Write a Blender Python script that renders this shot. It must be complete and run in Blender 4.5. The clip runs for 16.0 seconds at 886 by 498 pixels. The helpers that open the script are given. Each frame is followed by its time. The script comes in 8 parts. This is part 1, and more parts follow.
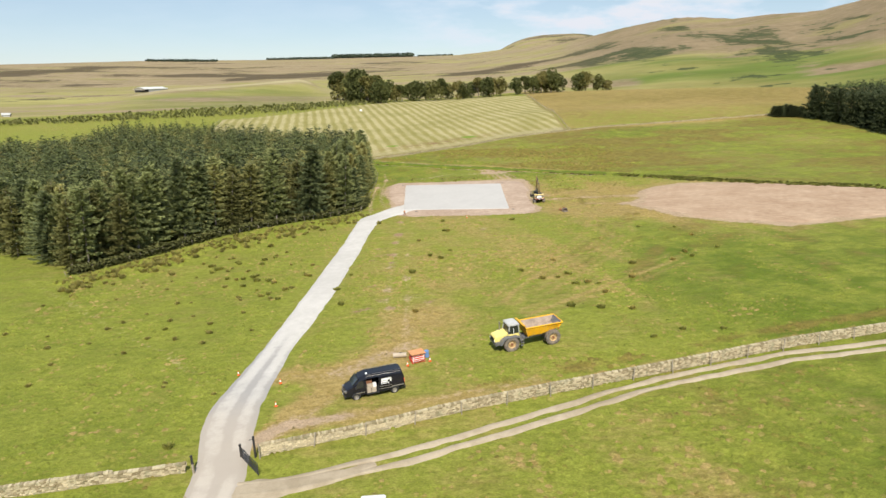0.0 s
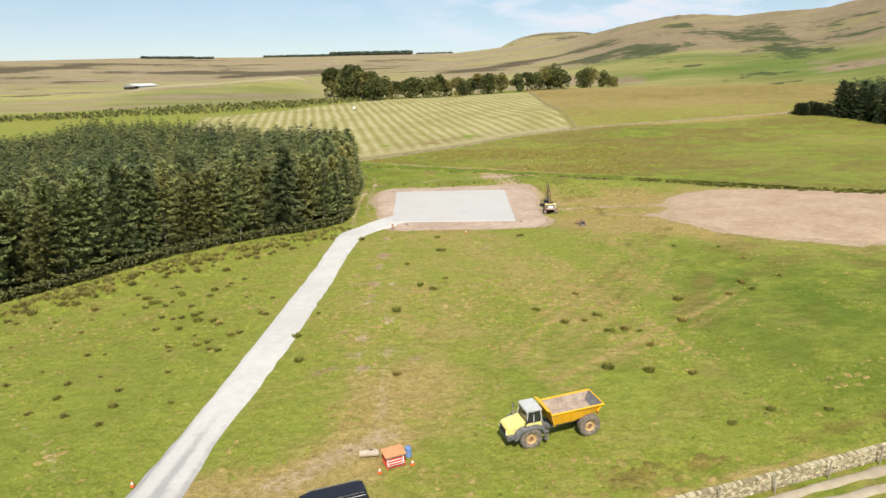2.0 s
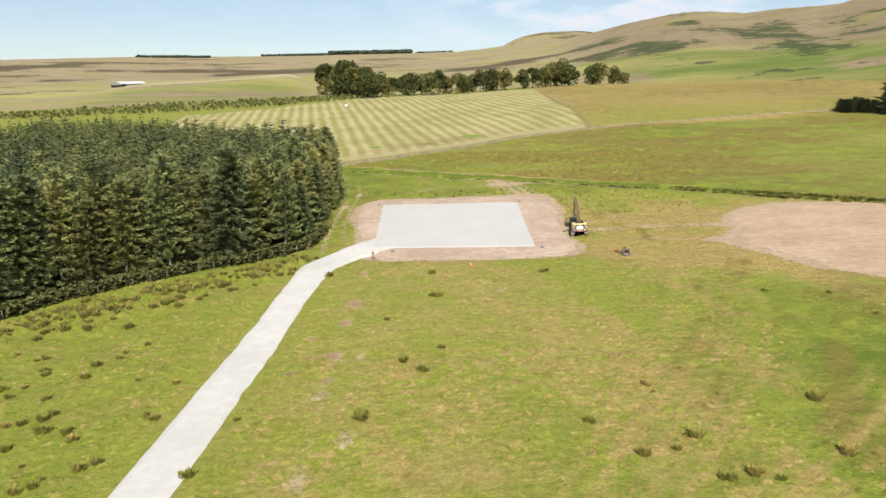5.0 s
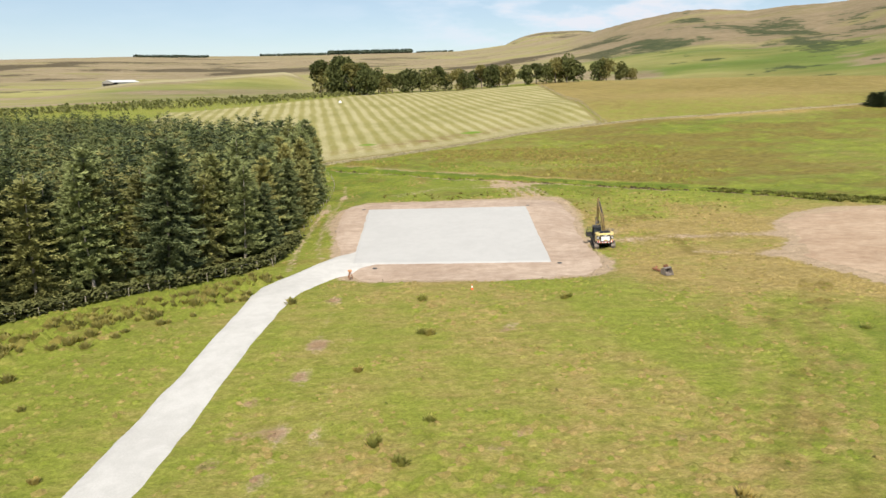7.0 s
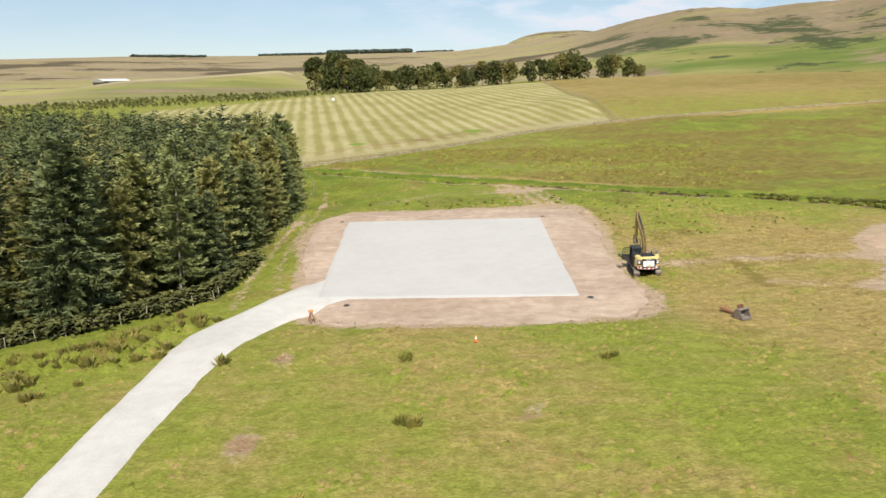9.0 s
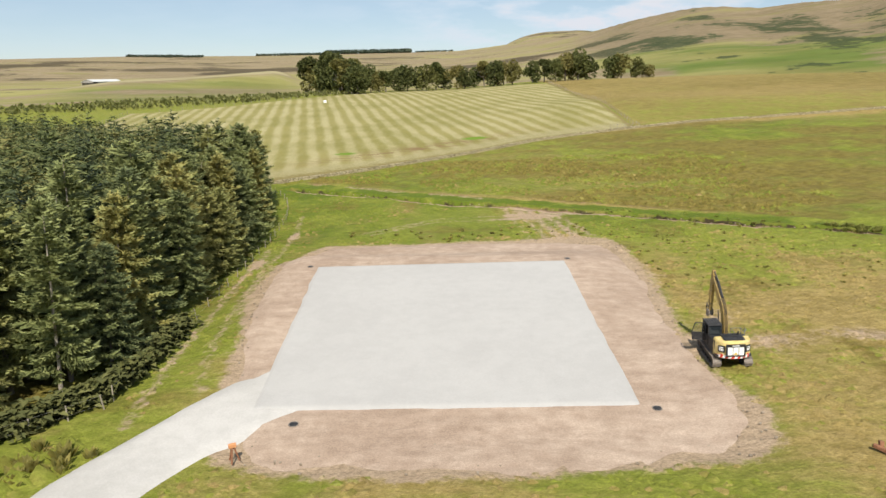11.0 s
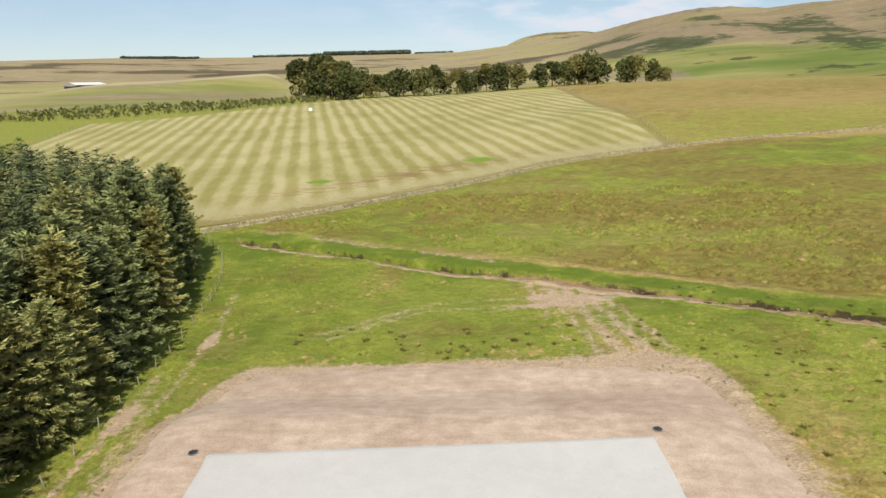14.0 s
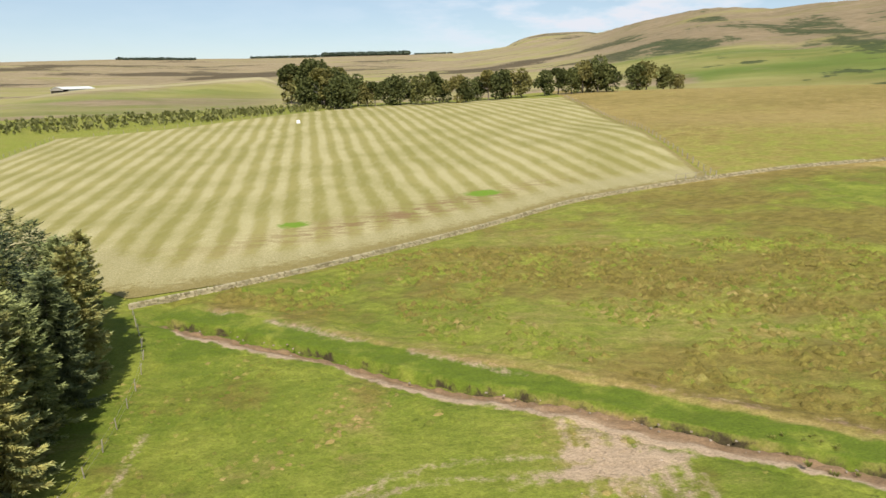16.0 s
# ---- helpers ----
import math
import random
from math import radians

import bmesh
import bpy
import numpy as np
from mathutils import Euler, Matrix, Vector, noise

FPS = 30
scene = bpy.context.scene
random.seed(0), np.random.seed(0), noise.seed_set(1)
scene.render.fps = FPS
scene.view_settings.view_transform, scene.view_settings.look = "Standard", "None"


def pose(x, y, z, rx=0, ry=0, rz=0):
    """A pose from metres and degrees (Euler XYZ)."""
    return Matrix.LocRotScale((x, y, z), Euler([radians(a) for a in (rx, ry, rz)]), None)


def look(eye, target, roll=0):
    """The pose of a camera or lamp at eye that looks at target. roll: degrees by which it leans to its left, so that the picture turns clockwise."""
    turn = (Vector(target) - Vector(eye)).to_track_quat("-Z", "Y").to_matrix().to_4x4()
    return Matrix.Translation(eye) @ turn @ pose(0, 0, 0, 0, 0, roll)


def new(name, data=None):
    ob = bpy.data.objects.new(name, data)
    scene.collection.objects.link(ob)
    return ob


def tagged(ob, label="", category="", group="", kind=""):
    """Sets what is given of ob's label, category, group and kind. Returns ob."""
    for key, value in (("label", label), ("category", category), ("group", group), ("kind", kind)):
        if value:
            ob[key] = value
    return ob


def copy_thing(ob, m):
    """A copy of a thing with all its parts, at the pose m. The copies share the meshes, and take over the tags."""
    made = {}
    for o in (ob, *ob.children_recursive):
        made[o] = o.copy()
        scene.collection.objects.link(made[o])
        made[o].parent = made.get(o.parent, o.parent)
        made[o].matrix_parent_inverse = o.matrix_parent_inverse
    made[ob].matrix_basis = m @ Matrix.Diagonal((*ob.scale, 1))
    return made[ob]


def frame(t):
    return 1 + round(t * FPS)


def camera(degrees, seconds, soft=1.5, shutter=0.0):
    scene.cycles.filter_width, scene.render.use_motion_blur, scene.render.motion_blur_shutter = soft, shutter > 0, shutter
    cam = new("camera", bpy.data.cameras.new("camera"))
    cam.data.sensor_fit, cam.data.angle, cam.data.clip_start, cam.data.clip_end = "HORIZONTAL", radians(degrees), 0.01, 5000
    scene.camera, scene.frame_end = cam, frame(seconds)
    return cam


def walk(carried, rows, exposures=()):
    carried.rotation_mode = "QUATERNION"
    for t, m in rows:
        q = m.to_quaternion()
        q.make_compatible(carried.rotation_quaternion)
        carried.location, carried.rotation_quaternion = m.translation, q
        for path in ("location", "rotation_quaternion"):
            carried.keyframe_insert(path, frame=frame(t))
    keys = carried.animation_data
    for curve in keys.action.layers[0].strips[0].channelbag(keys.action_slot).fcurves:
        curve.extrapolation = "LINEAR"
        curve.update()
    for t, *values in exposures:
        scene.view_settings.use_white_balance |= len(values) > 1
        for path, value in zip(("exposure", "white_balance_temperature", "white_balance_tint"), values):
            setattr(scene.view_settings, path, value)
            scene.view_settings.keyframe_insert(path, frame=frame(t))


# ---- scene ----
cam = camera(67.3, 16.0)
METRES, EYE, TILT, LEAN, TURN = 172.0, 31.0, 0.0, -1.6, 1.9
ROWS = [
    (0.0, 0.0, 0.0, 0.0, -0.57, -14.79, 2.18),
    (0.5, 0.0016, 0.032, -0.0076, -0.59, -14.83, 2.18),
    (1.0, 0.0031, 0.0681, -0.0115, -0.62, -14.88, 2.15),
    (1.5, 0.0043, 0.102, -0.0115, -0.63, -14.9, 2.12),
    (2.0, 0.0054, 0.1348, -0.0112, -0.63, -14.91, 2.08),
    (2.5, 0.0062, 0.1667, -0.0119, -0.64, -14.92, 2.07),
    (3.0, 0.0069, 0.1998, -0.0143, -0.65, -14.91, 2.06),
    (3.5, 0.0075, 0.2302, -0.0173, -0.65, -14.9, 2.05),
    (4.0, 0.008, 0.2595, -0.0206, -0.63, -14.9, 2.05),
    (6.5, 0.0134, 0.401, -0.0424, -0.54, -14.86, 2.13),
    (7.0, 0.0148, 0.428, -0.0466, -0.53, -14.84, 2.15),
    (7.5, 0.0159, 0.4555, -0.0506, -0.52, -14.83, 2.15),
    (8.0, 0.0169, 0.4836, -0.0544, -0.52, -14.82, 2.17),
    (8.5, 0.0179, 0.5145, -0.058, -0.51, -14.81, 2.18),
    (9.0, 0.0188, 0.5435, -0.0608, -0.51, -14.79, 2.19),
    (11.5, 0.0223, 0.6967, -0.0595, -0.54, -14.77, 2.18),
    (12.0, 0.0231, 0.7281, -0.059, -0.54, -14.76, 2.19),
    (12.5, 0.0237, 0.7619, -0.0581, -0.55, -14.74, 2.21),
    (13.0, 0.0244, 0.794, -0.0567, -0.55, -14.73, 2.22),
    (13.5, 0.0254, 0.8265, -0.054, -0.54, -14.72, 2.24),
    (14.0, 0.0264, 0.8588, -0.0518, -0.55, -14.69, 2.24),
    (14.5, 0.0273, 0.8934, -0.0489, -0.56, -14.68, 2.26),
    (15.0, 0.0285, 0.9257, -0.045, -0.54, -14.67, 2.27),
    (15.5, 0.0296, 0.9591, -0.0391, -0.55, -14.67, 2.28),
    (16.0, 0.0307, 0.993, -0.0312, -0.56, -14.69, 2.25),
]
walk(cam, [(t, pose(0, 0, EYE, TILT, LEAN, TURN) @ pose(METRES * x, METRES * y, METRES * z, 90 + pitch, roll, yaw)) for t, x, y, z, yaw, pitch, roll in ROWS],
     exposures=[(0.0, 0.36), (3.5, 0.42), (8.0, 0.38), (9.5, 0.35), (11.5, 0.25), (13.0, 0.23), (14.0, 0.28), (15.0, 0.33), (16.0, 0.36)])
# ---- daylight: sun high behind the camera, fair-weather cloud ----
SUN_TO = Vector((0.05, -0.64, 0.765)).normalized()
sun = new("sun", bpy.data.lights.new("sun", "SUN"))
sun.data.energy, sun.data.angle, sun.data.color = 4.9, radians(0.6), (1.0, 0.94, 0.83)
sun.matrix_world = look(SUN_TO * 100, (0, 0, 0))
world = bpy.data.worlds.new("sky")
scene.world = world
world.use_nodes = True
wn, wl = world.node_tree.nodes, world.node_tree.links
sky = wn.new("ShaderNodeTexSky")
sky.sky_type, sky.sun_disc = "NISHITA", False
sky.sun_elevation = math.asin(SUN_TO.z)
sky.sun_rotation = math.atan2(SUN_TO.x, SUN_TO.y)
sky.altitude, sky.dust_density, sky.air_density, sky.ozone_density = 600, 0.15, 0.9, 2.0
back = wn["Background"]
back.inputs["Strength"].default_value = 0.07
way = wn.new("ShaderNodeTexCoord")
squash = wn.new("ShaderNodeMapping")
squash.inputs["Scale"].default_value = (4.6, 4.6, 17.0)
squash.inputs["Location"].default_value = (0.35, 0.6, 0.15)
puff = wn.new("ShaderNodeTexNoise")
puff.inputs["Scale"].default_value, puff.inputs["Detail"].default_value, puff.inputs["Roughness"].default_value = 1.9, 9, 0.58
ramp = wn.new("ShaderNodeValToRGB")
ramp.color_ramp.elements[0].position, ramp.color_ramp.elements[1].position = 0.44, 0.62
bank = wn.new("ShaderNodeMapping")
bank.inputs["Scale"].default_value = (1.0, 1.0, 5.0)
broad = wn.new("ShaderNodeTexNoise")
broad.inputs["Scale"].default_value, broad.inputs["Detail"].default_value = 1.15, 2
broad_ramp = wn.new("ShaderNodeValToRGB")
broad_ramp.color_ramp.elements[0].position, broad_ramp.color_ramp.elements[1].position = 0.36, 0.56
mul = wn.new("ShaderNodeMath")
mul.operation = "MULTIPLY"
haze = wn.new("ShaderNodeMixRGB")
wl.new(way.outputs["Generated"], squash.inputs["Vector"])
wl.new(squash.outputs["Vector"], puff.inputs["Vector"])
wl.new(puff.outputs["Fac"], ramp.inputs["Fac"])
wl.new(way.outputs["Generated"], bank.inputs["Vector"])
wl.new(bank.outputs["Vector"], broad.inputs["Vector"])
wl.new(broad.outputs["Fac"], broad_ramp.inputs["Fac"])
wl.new(ramp.outputs["Color"], mul.inputs[0])
side = wn.new("ShaderNodeSeparateXYZ")
wl.new(way.outputs["Generated"], side.inputs["Vector"])
drift = wn.new("ShaderNodeMapRange")
drift.interpolation_type = "SMOOTHSTEP"
drift.inputs["From Min"].default_value, drift.inputs["From Max"].default_value = -0.22, 0.16
drift.inputs["To Min"].default_value, drift.inputs["To Max"].default_value = 0.12, 1.0
wl.new(side.outputs["X"], drift.inputs["Value"])
amount = wn.new("ShaderNodeMath")
amount.operation = "MULTIPLY"
wl.new(broad_ramp.outputs["Color"], amount.inputs[0])
wl.new(drift.outputs["Result"], amount.inputs[1])
wl.new(amount.outputs["Value"], mul.inputs[1])
veil = wn.new("ShaderNodeMapRange")
veil.inputs["To Min"].default_value, veil.inputs["To Max"].default_value = 0.36, 1.0
wl.new(mul.outputs["Value"], veil.inputs["Value"])
wl.new(veil.outputs["Result"], haze.inputs["Fac"])
wl.new(sky.outputs["Color"], haze.inputs["Color1"])
wl.new(haze.outputs["Color"], back.inputs["Color"])
tone = wn.new("ShaderNodeMixRGB")
tone.inputs["Color1"].default_value, tone.inputs["Color2"].default_value = (8.3, 10.1, 11.7, 1), (9.0, 9.3, 10.1, 1)
wl.new(mul.outputs["Value"], tone.inputs["Fac"])
wl.new(tone.outputs["Color"], haze.inputs["Color2"])
# ---- materials ----
def material(name, rough=0.8, metal=0.0, spec=0.4):
    m = bpy.data.materials.new(name)
    m.use_nodes = True
    b = m.node_tree.nodes["Principled BSDF"]
    b.inputs["Roughness"].default_value, b.inputs["Metallic"].default_value = rough, metal
    b.inputs["Specular IOR Level"].default_value = spec
    return m, m.node_tree.nodes, m.node_tree.links, b


def noise_node(n, l, scale, detail=4, rough=0.55, coord=None, stretch=None):
    t = n.new("ShaderNodeTexNoise")
    t.inputs["Scale"].default_value, t.inputs["Detail"].default_value, t.inputs["Roughness"].default_value = scale, detail, rough
    if coord is None:
        coord = n.new("ShaderNodeTexCoord").outputs["Object"]
    if stretch:
        mp = n.new("ShaderNodeMapping")
        mp.inputs["Rotation"].default_value = (0, 0, radians(stretch[0]))
        mp.inputs["Scale"].default_value = (stretch[1], stretch[2], 1)
        l.new(coord, mp.inputs["Vector"])
        coord = mp.outputs["Vector"]
    l.new(coord, t.inputs["Vector"])
    return t.outputs["Fac"]


def ramp_node(n, l, fac, a, b):
    r = n.new("ShaderNodeMapRange")
    r.interpolation_type = "SMOOTHSTEP"
    r.inputs["From Min"].default_value, r.inputs["From Max"].default_value = a, b
    l.new(fac, r.inputs["Value"])
    return r.outputs["Result"]


def math_node(n, l, op, a, b):
    q = n.new("ShaderNodeMath")
    q.operation = op
    for k, v in ((0, a), (1, b)):
        if isinstance(v, (int, float)):
            q.inputs[k].default_value = v
        else:
            l.new(v, q.inputs[k])
    return q.outputs["Value"]


def mix_node(n, l, fac, a, b, kind="MIX"):
    q = n.new("ShaderNodeMixRGB")
    q.blend_type = kind
    for key, v in (("Fac", fac), ("Color1", a), ("Color2", b)):
        if isinstance(v, (int, float)):
            q.inputs[key].default_value = v
        elif isinstance(v, tuple):
            q.inputs[key].default_value = (*v, 1)
        else:
            l.new(v, q.inputs[key])
    return q.outputs["Color"]


def bump_node(n, l, height, strength, distance, b):
    q = n.new("ShaderNodeBump")
    q.inputs["Strength"].default_value, q.inputs["Distance"].default_value = strength, distance
    l.new(height, q.inputs["Height"])
    l.new(q.outputs["Normal"], b.inputs["Normal"])


def attr_node(n, name):
    q = n.new("ShaderNodeAttribute")
    q.attribute_name = name
    return q.outputs["Fac"]


def plain(name, colour, rough=0.6, metal=0.0, spec=0.4, vary=0.25, scale=3.0, dirt=None, bump=0.0, per_object=0.0):
    """A painted, rubber, wood or stone surface: colour with grain at two scales and some dirt."""
    m, n, l, b = material(name, rough, metal, spec)
    dark = tuple(c * (1 - vary) for c in colour)
    light = tuple(min(1, c * (1 + vary * 0.6)) for c in colour)
    fine, broad = noise_node(n, l, scale * 6), noise_node(n, l, scale)
    col = mix_node(n, l, ramp_node(n, l, math_node(n, l, "ADD", math_node(n, l, "MULTIPLY", fine, 0.45), math_node(n, l, "MULTIPLY", broad, 0.55)), 0.32, 0.68), dark, light)
    if dirt:
        col = mix_node(n, l, math_node(n, l, "MULTIPLY", ramp_node(n, l, noise_node(n, l, scale * 1.7, 6, 0.65), 0.48, 0.7), dirt[3]), col, tuple(dirt[:3]))
    if per_object:
        rnd = n.new("ShaderNodeObjectInfo").outputs["Random"]
        gain = math_node(n, l, "ADD", math_node(n, l, "MULTIPLY", rnd, per_object), 1 - per_object / 2)
        hsv = n.new("ShaderNodeHueSaturation")
        l.new(gain, hsv.inputs["Value"])
        l.new(col, hsv.inputs["Color"])
        col = hsv.outputs["Color"]
    l.new(col, b.inputs["Base Color"])
    rr = n.new("ShaderNodeMapRange")
    rr.inputs["To Min"].default_value, rr.inputs["To Max"].default_value = max(0.04, rough - 0.1), min(1, rough + 0.12)
    l.new(broad, rr.inputs["Value"])
    l.new(rr.outputs["Result"], b.inputs["Roughness"])
    if bump:
        bump_node(n, l, fine, 0.6, bump, b)
    return m


def grass_material():
    m, n, l, b = material("pasture", 0.9, 0, 0.15)
    co = n.new("ShaderNodeTexCoord").outputs["Object"]
    blade = noise_node(n, l, 5.5, 4, 0.75, co, (-20, 0.8, 1.3))
    tuft = noise_node(n, l, 1.5, 6, 0.72, co)
    patch = noise_node(n, l, 0.17, 5, 0.62, co)
    wide = noise_node(n, l, 0.024, 3, 0.55, co)
    dry, brown, lush, bare = attr_node(n, "dry"), attr_node(n, "brown"), attr_node(n, "lush"), attr_node(n, "bare")
    red, wet_shade = attr_node(n, "red"), attr_node(n, "wet_shade")
    green = mix_node(n, l, ramp_node(n, l, tuft, 0.3, 0.7), (0.170, 0.193, 0.026), (0.258, 0.274, 0.049))
    green = mix_node(n, l, math_node(n, l, "MULTIPLY", lush, ramp_node(n, l, patch, 0.3, 0.65)), green, (0.110, 0.150, 0.016))
    straw = mix_node(n, l, ramp_node(n, l, tuft, 0.35, 0.68), (0.272, 0.200, 0.068), (0.378, 0.282, 0.114))
    d = math_node(n, l, "ADD", dry, math_node(n, l, "MULTIPLY", math_node(n, l, "SUBTRACT", patch, 0.5), 1.15))
    d = math_node(n, l, "ADD", d, math_node(n, l, "MULTIPLY", math_node(n, l, "SUBTRACT", tuft, 0.5), 0.25))
    d = math_node(n, l, "ADD", d, math_node(n, l, "MULTIPLY", math_node(n, l, "SUBTRACT", wide, 0.5), 0.5))
    wisp = noise_node(n, l, 0.42, 6, 0.68, co, (28, 0.45, 1.9))
    d = math_node(n, l, "ADD", d, math_node(n, l, "MULTIPLY", math_node(n, l, "SUBTRACT", wisp, 0.5), 1.1))
    col = mix_node(n, l, ramp_node(n, l, d, 0.05, 1.0), green, straw)
    br = math_node(n, l, "ADD", brown, math_node(n, l, "MULTIPLY", math_node(n, l, "SUBTRACT", patch, 0.52), 1.5))
    col = mix_node(n, l, math_node(n, l, "MULTIPLY", ramp_node(n, l, br, 0.3, 0.95), 0.85), col, mix_node(n, l, tuft, (0.130, 0.104, 0.024), (0.250, 0.190, 0.055)))
    ba = math_node(n, l, "ADD", bare, math_node(n, l, "MULTIPLY", math_node(n, l, "SUBTRACT", tuft, 0.5), 1.3))
    col = mix_node(n, l, ramp_node(n, l, ba, 0.35, 0.85), col, mix_node(n, l, ramp_node(n, l, red, 0.1, 0.7), mix_node(n, l, blade, (0.34, 0.245, 0.165), (0.475, 0.36, 0.26)), mix_node(n, l, tuft, (0.195, 0.115, 0.062), (0.36, 0.24, 0.145))))
    # dark peat tone for wet earth and the painted shade of the stream notch
    col = mix_node(n, l, ramp_node(n, l, math_node(n, l, "ADD", wet_shade, math_node(n, l, "MULTIPLY", math_node(n, l, "SUBTRACT", tuft, 0.5), 1.2)), 0.35, 0.8), col, (0.055, 0.042, 0.022))
    speck = noise_node(n, l, 2.6, 5, 0.8, co, (-14, 0.7, 1.5))
    col = mix_node(n, l, 0.5, col, mix_node(n, l, ramp_node(n, l, blade, 0.3, 0.7), (0.40, 0.40, 0.32), (1.17, 1.17, 1.12)), "MULTIPLY")
    col = mix_node(n, l, math_node(n, l, "MULTIPLY", ramp_node(n, l, speck, 0.56, 0.74), 0.42), col, (0.075, 0.088, 0.014))
    clump = noise_node(n, l, 0.75, 5, 0.6, co, (-25, 0.75, 1.35))
    col = mix_node(n, l, math_node(n, l, "ADD", 0.12, math_node(n, l, "MULTIPLY", brown, 0.35)), col, mix_node(n, l, ramp_node(n, l, clump, 0.38, 0.62), (0.50, 0.47, 0.36), (1.2, 1.2, 1.15)), "MULTIPLY")
    l.new(col, b.inputs["Base Color"])
    lumps = math_node(n, l, "ADD", math_node(n, l, "MULTIPLY", blade, 0.3), math_node(n, l, "ADD", tuft, math_node(n, l, "MULTIPLY", clump, 1.2)))
    bump_node(n, l, lumps, 0.85, 0.20, b)
    return m


def far_material():
    """Moor, bracken and hill pasture beyond the fields."""
    m, n, l, b = material("hill_land", 0.95, 0, 0.1)
    co = n.new("ShaderNodeTexCoord").outputs["Object"]
    grain = noise_node(n, l, 0.07, 8, 0.75, co)
    streak = noise_node(n, l, 0.0062, 8, 0.62, co, (34, 0.62, 1.15))
    slant = noise_node(n, l, 0.0088, 9, 0.66, co, (25, 1.25, 0.5))
    field = noise_node(n, l, 0.0055, 3, 0.5, co, (-8, 0.6, 2.2))
    dry, brown, lush, pale = attr_node(n, "dry"), attr_node(n, "brown"), attr_node(n, "lush"), attr_node(n, "bare")
    mottle = noise_node(n, l, 0.022, 6, 0.7, co, (12, 0.5, 1.6))
    green = mix_node(n, l, ramp_node(n, l, streak, 0.35, 0.65), (0.262, 0.246, 0.082), (0.350, 0.322, 0.126))
    green = mix_node(n, l, math_node(n, l, "MULTIPLY", lush, ramp_node(n, l, field, 0.35, 0.6)), green, (0.150, 0.202, 0.045))
    tan = mix_node(n, l, ramp_node(n, l, grain, 0.3, 0.7), (0.235, 0.184, 0.108), (0.322, 0.254, 0.160))
    d = math_node(n, l, "ADD", dry, math_node(n, l, "MULTIPLY", math_node(n, l, "SUBTRACT", field, 0.5), 1.6))
    d = math_node(n, l, "ADD", d, math_node(n, l, "MULTIPLY", math_node(n, l, "SUBTRACT", mottle, 0.5), 1.7))
    col = mix_node(n, l, ramp_node(n, l, d, 0.25, 0.75), green, tan)
    dk = math_node(n, l, "ADD", brown, math_node(n, l, "MULTIPLY", math_node(n, l, "SUBTRACT", mix_node(n, l, lush, streak, slant), 0.5), 3.2))
    dk = math_node(n, l, "ADD", dk, math_node(n, l, "MULTIPLY", math_node(n, l, "SUBTRACT", mottle, 0.5), 1.3))
    dk = math_node(n, l, "ADD", dk, math_node(n, l, "MULTIPLY", math_node(n, l, "SUBTRACT", grain, 0.5), 1.2))
    col = mix_node(n, l, math_node(n, l, "MULTIPLY", ramp_node(n, l, dk, 0.56, 0.74), 0.92), col, mix_node(n, l, lush, (0.090, 0.070, 0.042), mix_node(n, l, ramp_node(n, l, grain, 0.35, 0.65), (0.034, 0.056, 0.022), (0.085, 0.100, 0.040))))
    col = mix_node(n, l, ramp_node(n, l, math_node(n, l, "ADD", pale, math_node(n, l, "MULTIPLY", math_node(n, l, "SUBTRACT", mottle, 0.5), 0.7)), 0.3, 0.8), col, (0.37, 0.325, 0.185))
    col = mix_node(n, l, lush, col, mix_node(n, l, 1.0, col, (0.84, 0.82, 0.82), "MULTIPLY"))
    col = mix_node(n, l, 0.45, col, mix_node(n, l, ramp_node(n, l, mottle, 0.32, 0.66), (0.62, 0.62, 0.56), (1.12, 1.12, 1.1)), "MULTIPLY")
    l.new(col, b.inputs["Base Color"])
    bump_node(n, l, grain, 0.8, 4.0, b)
    return m


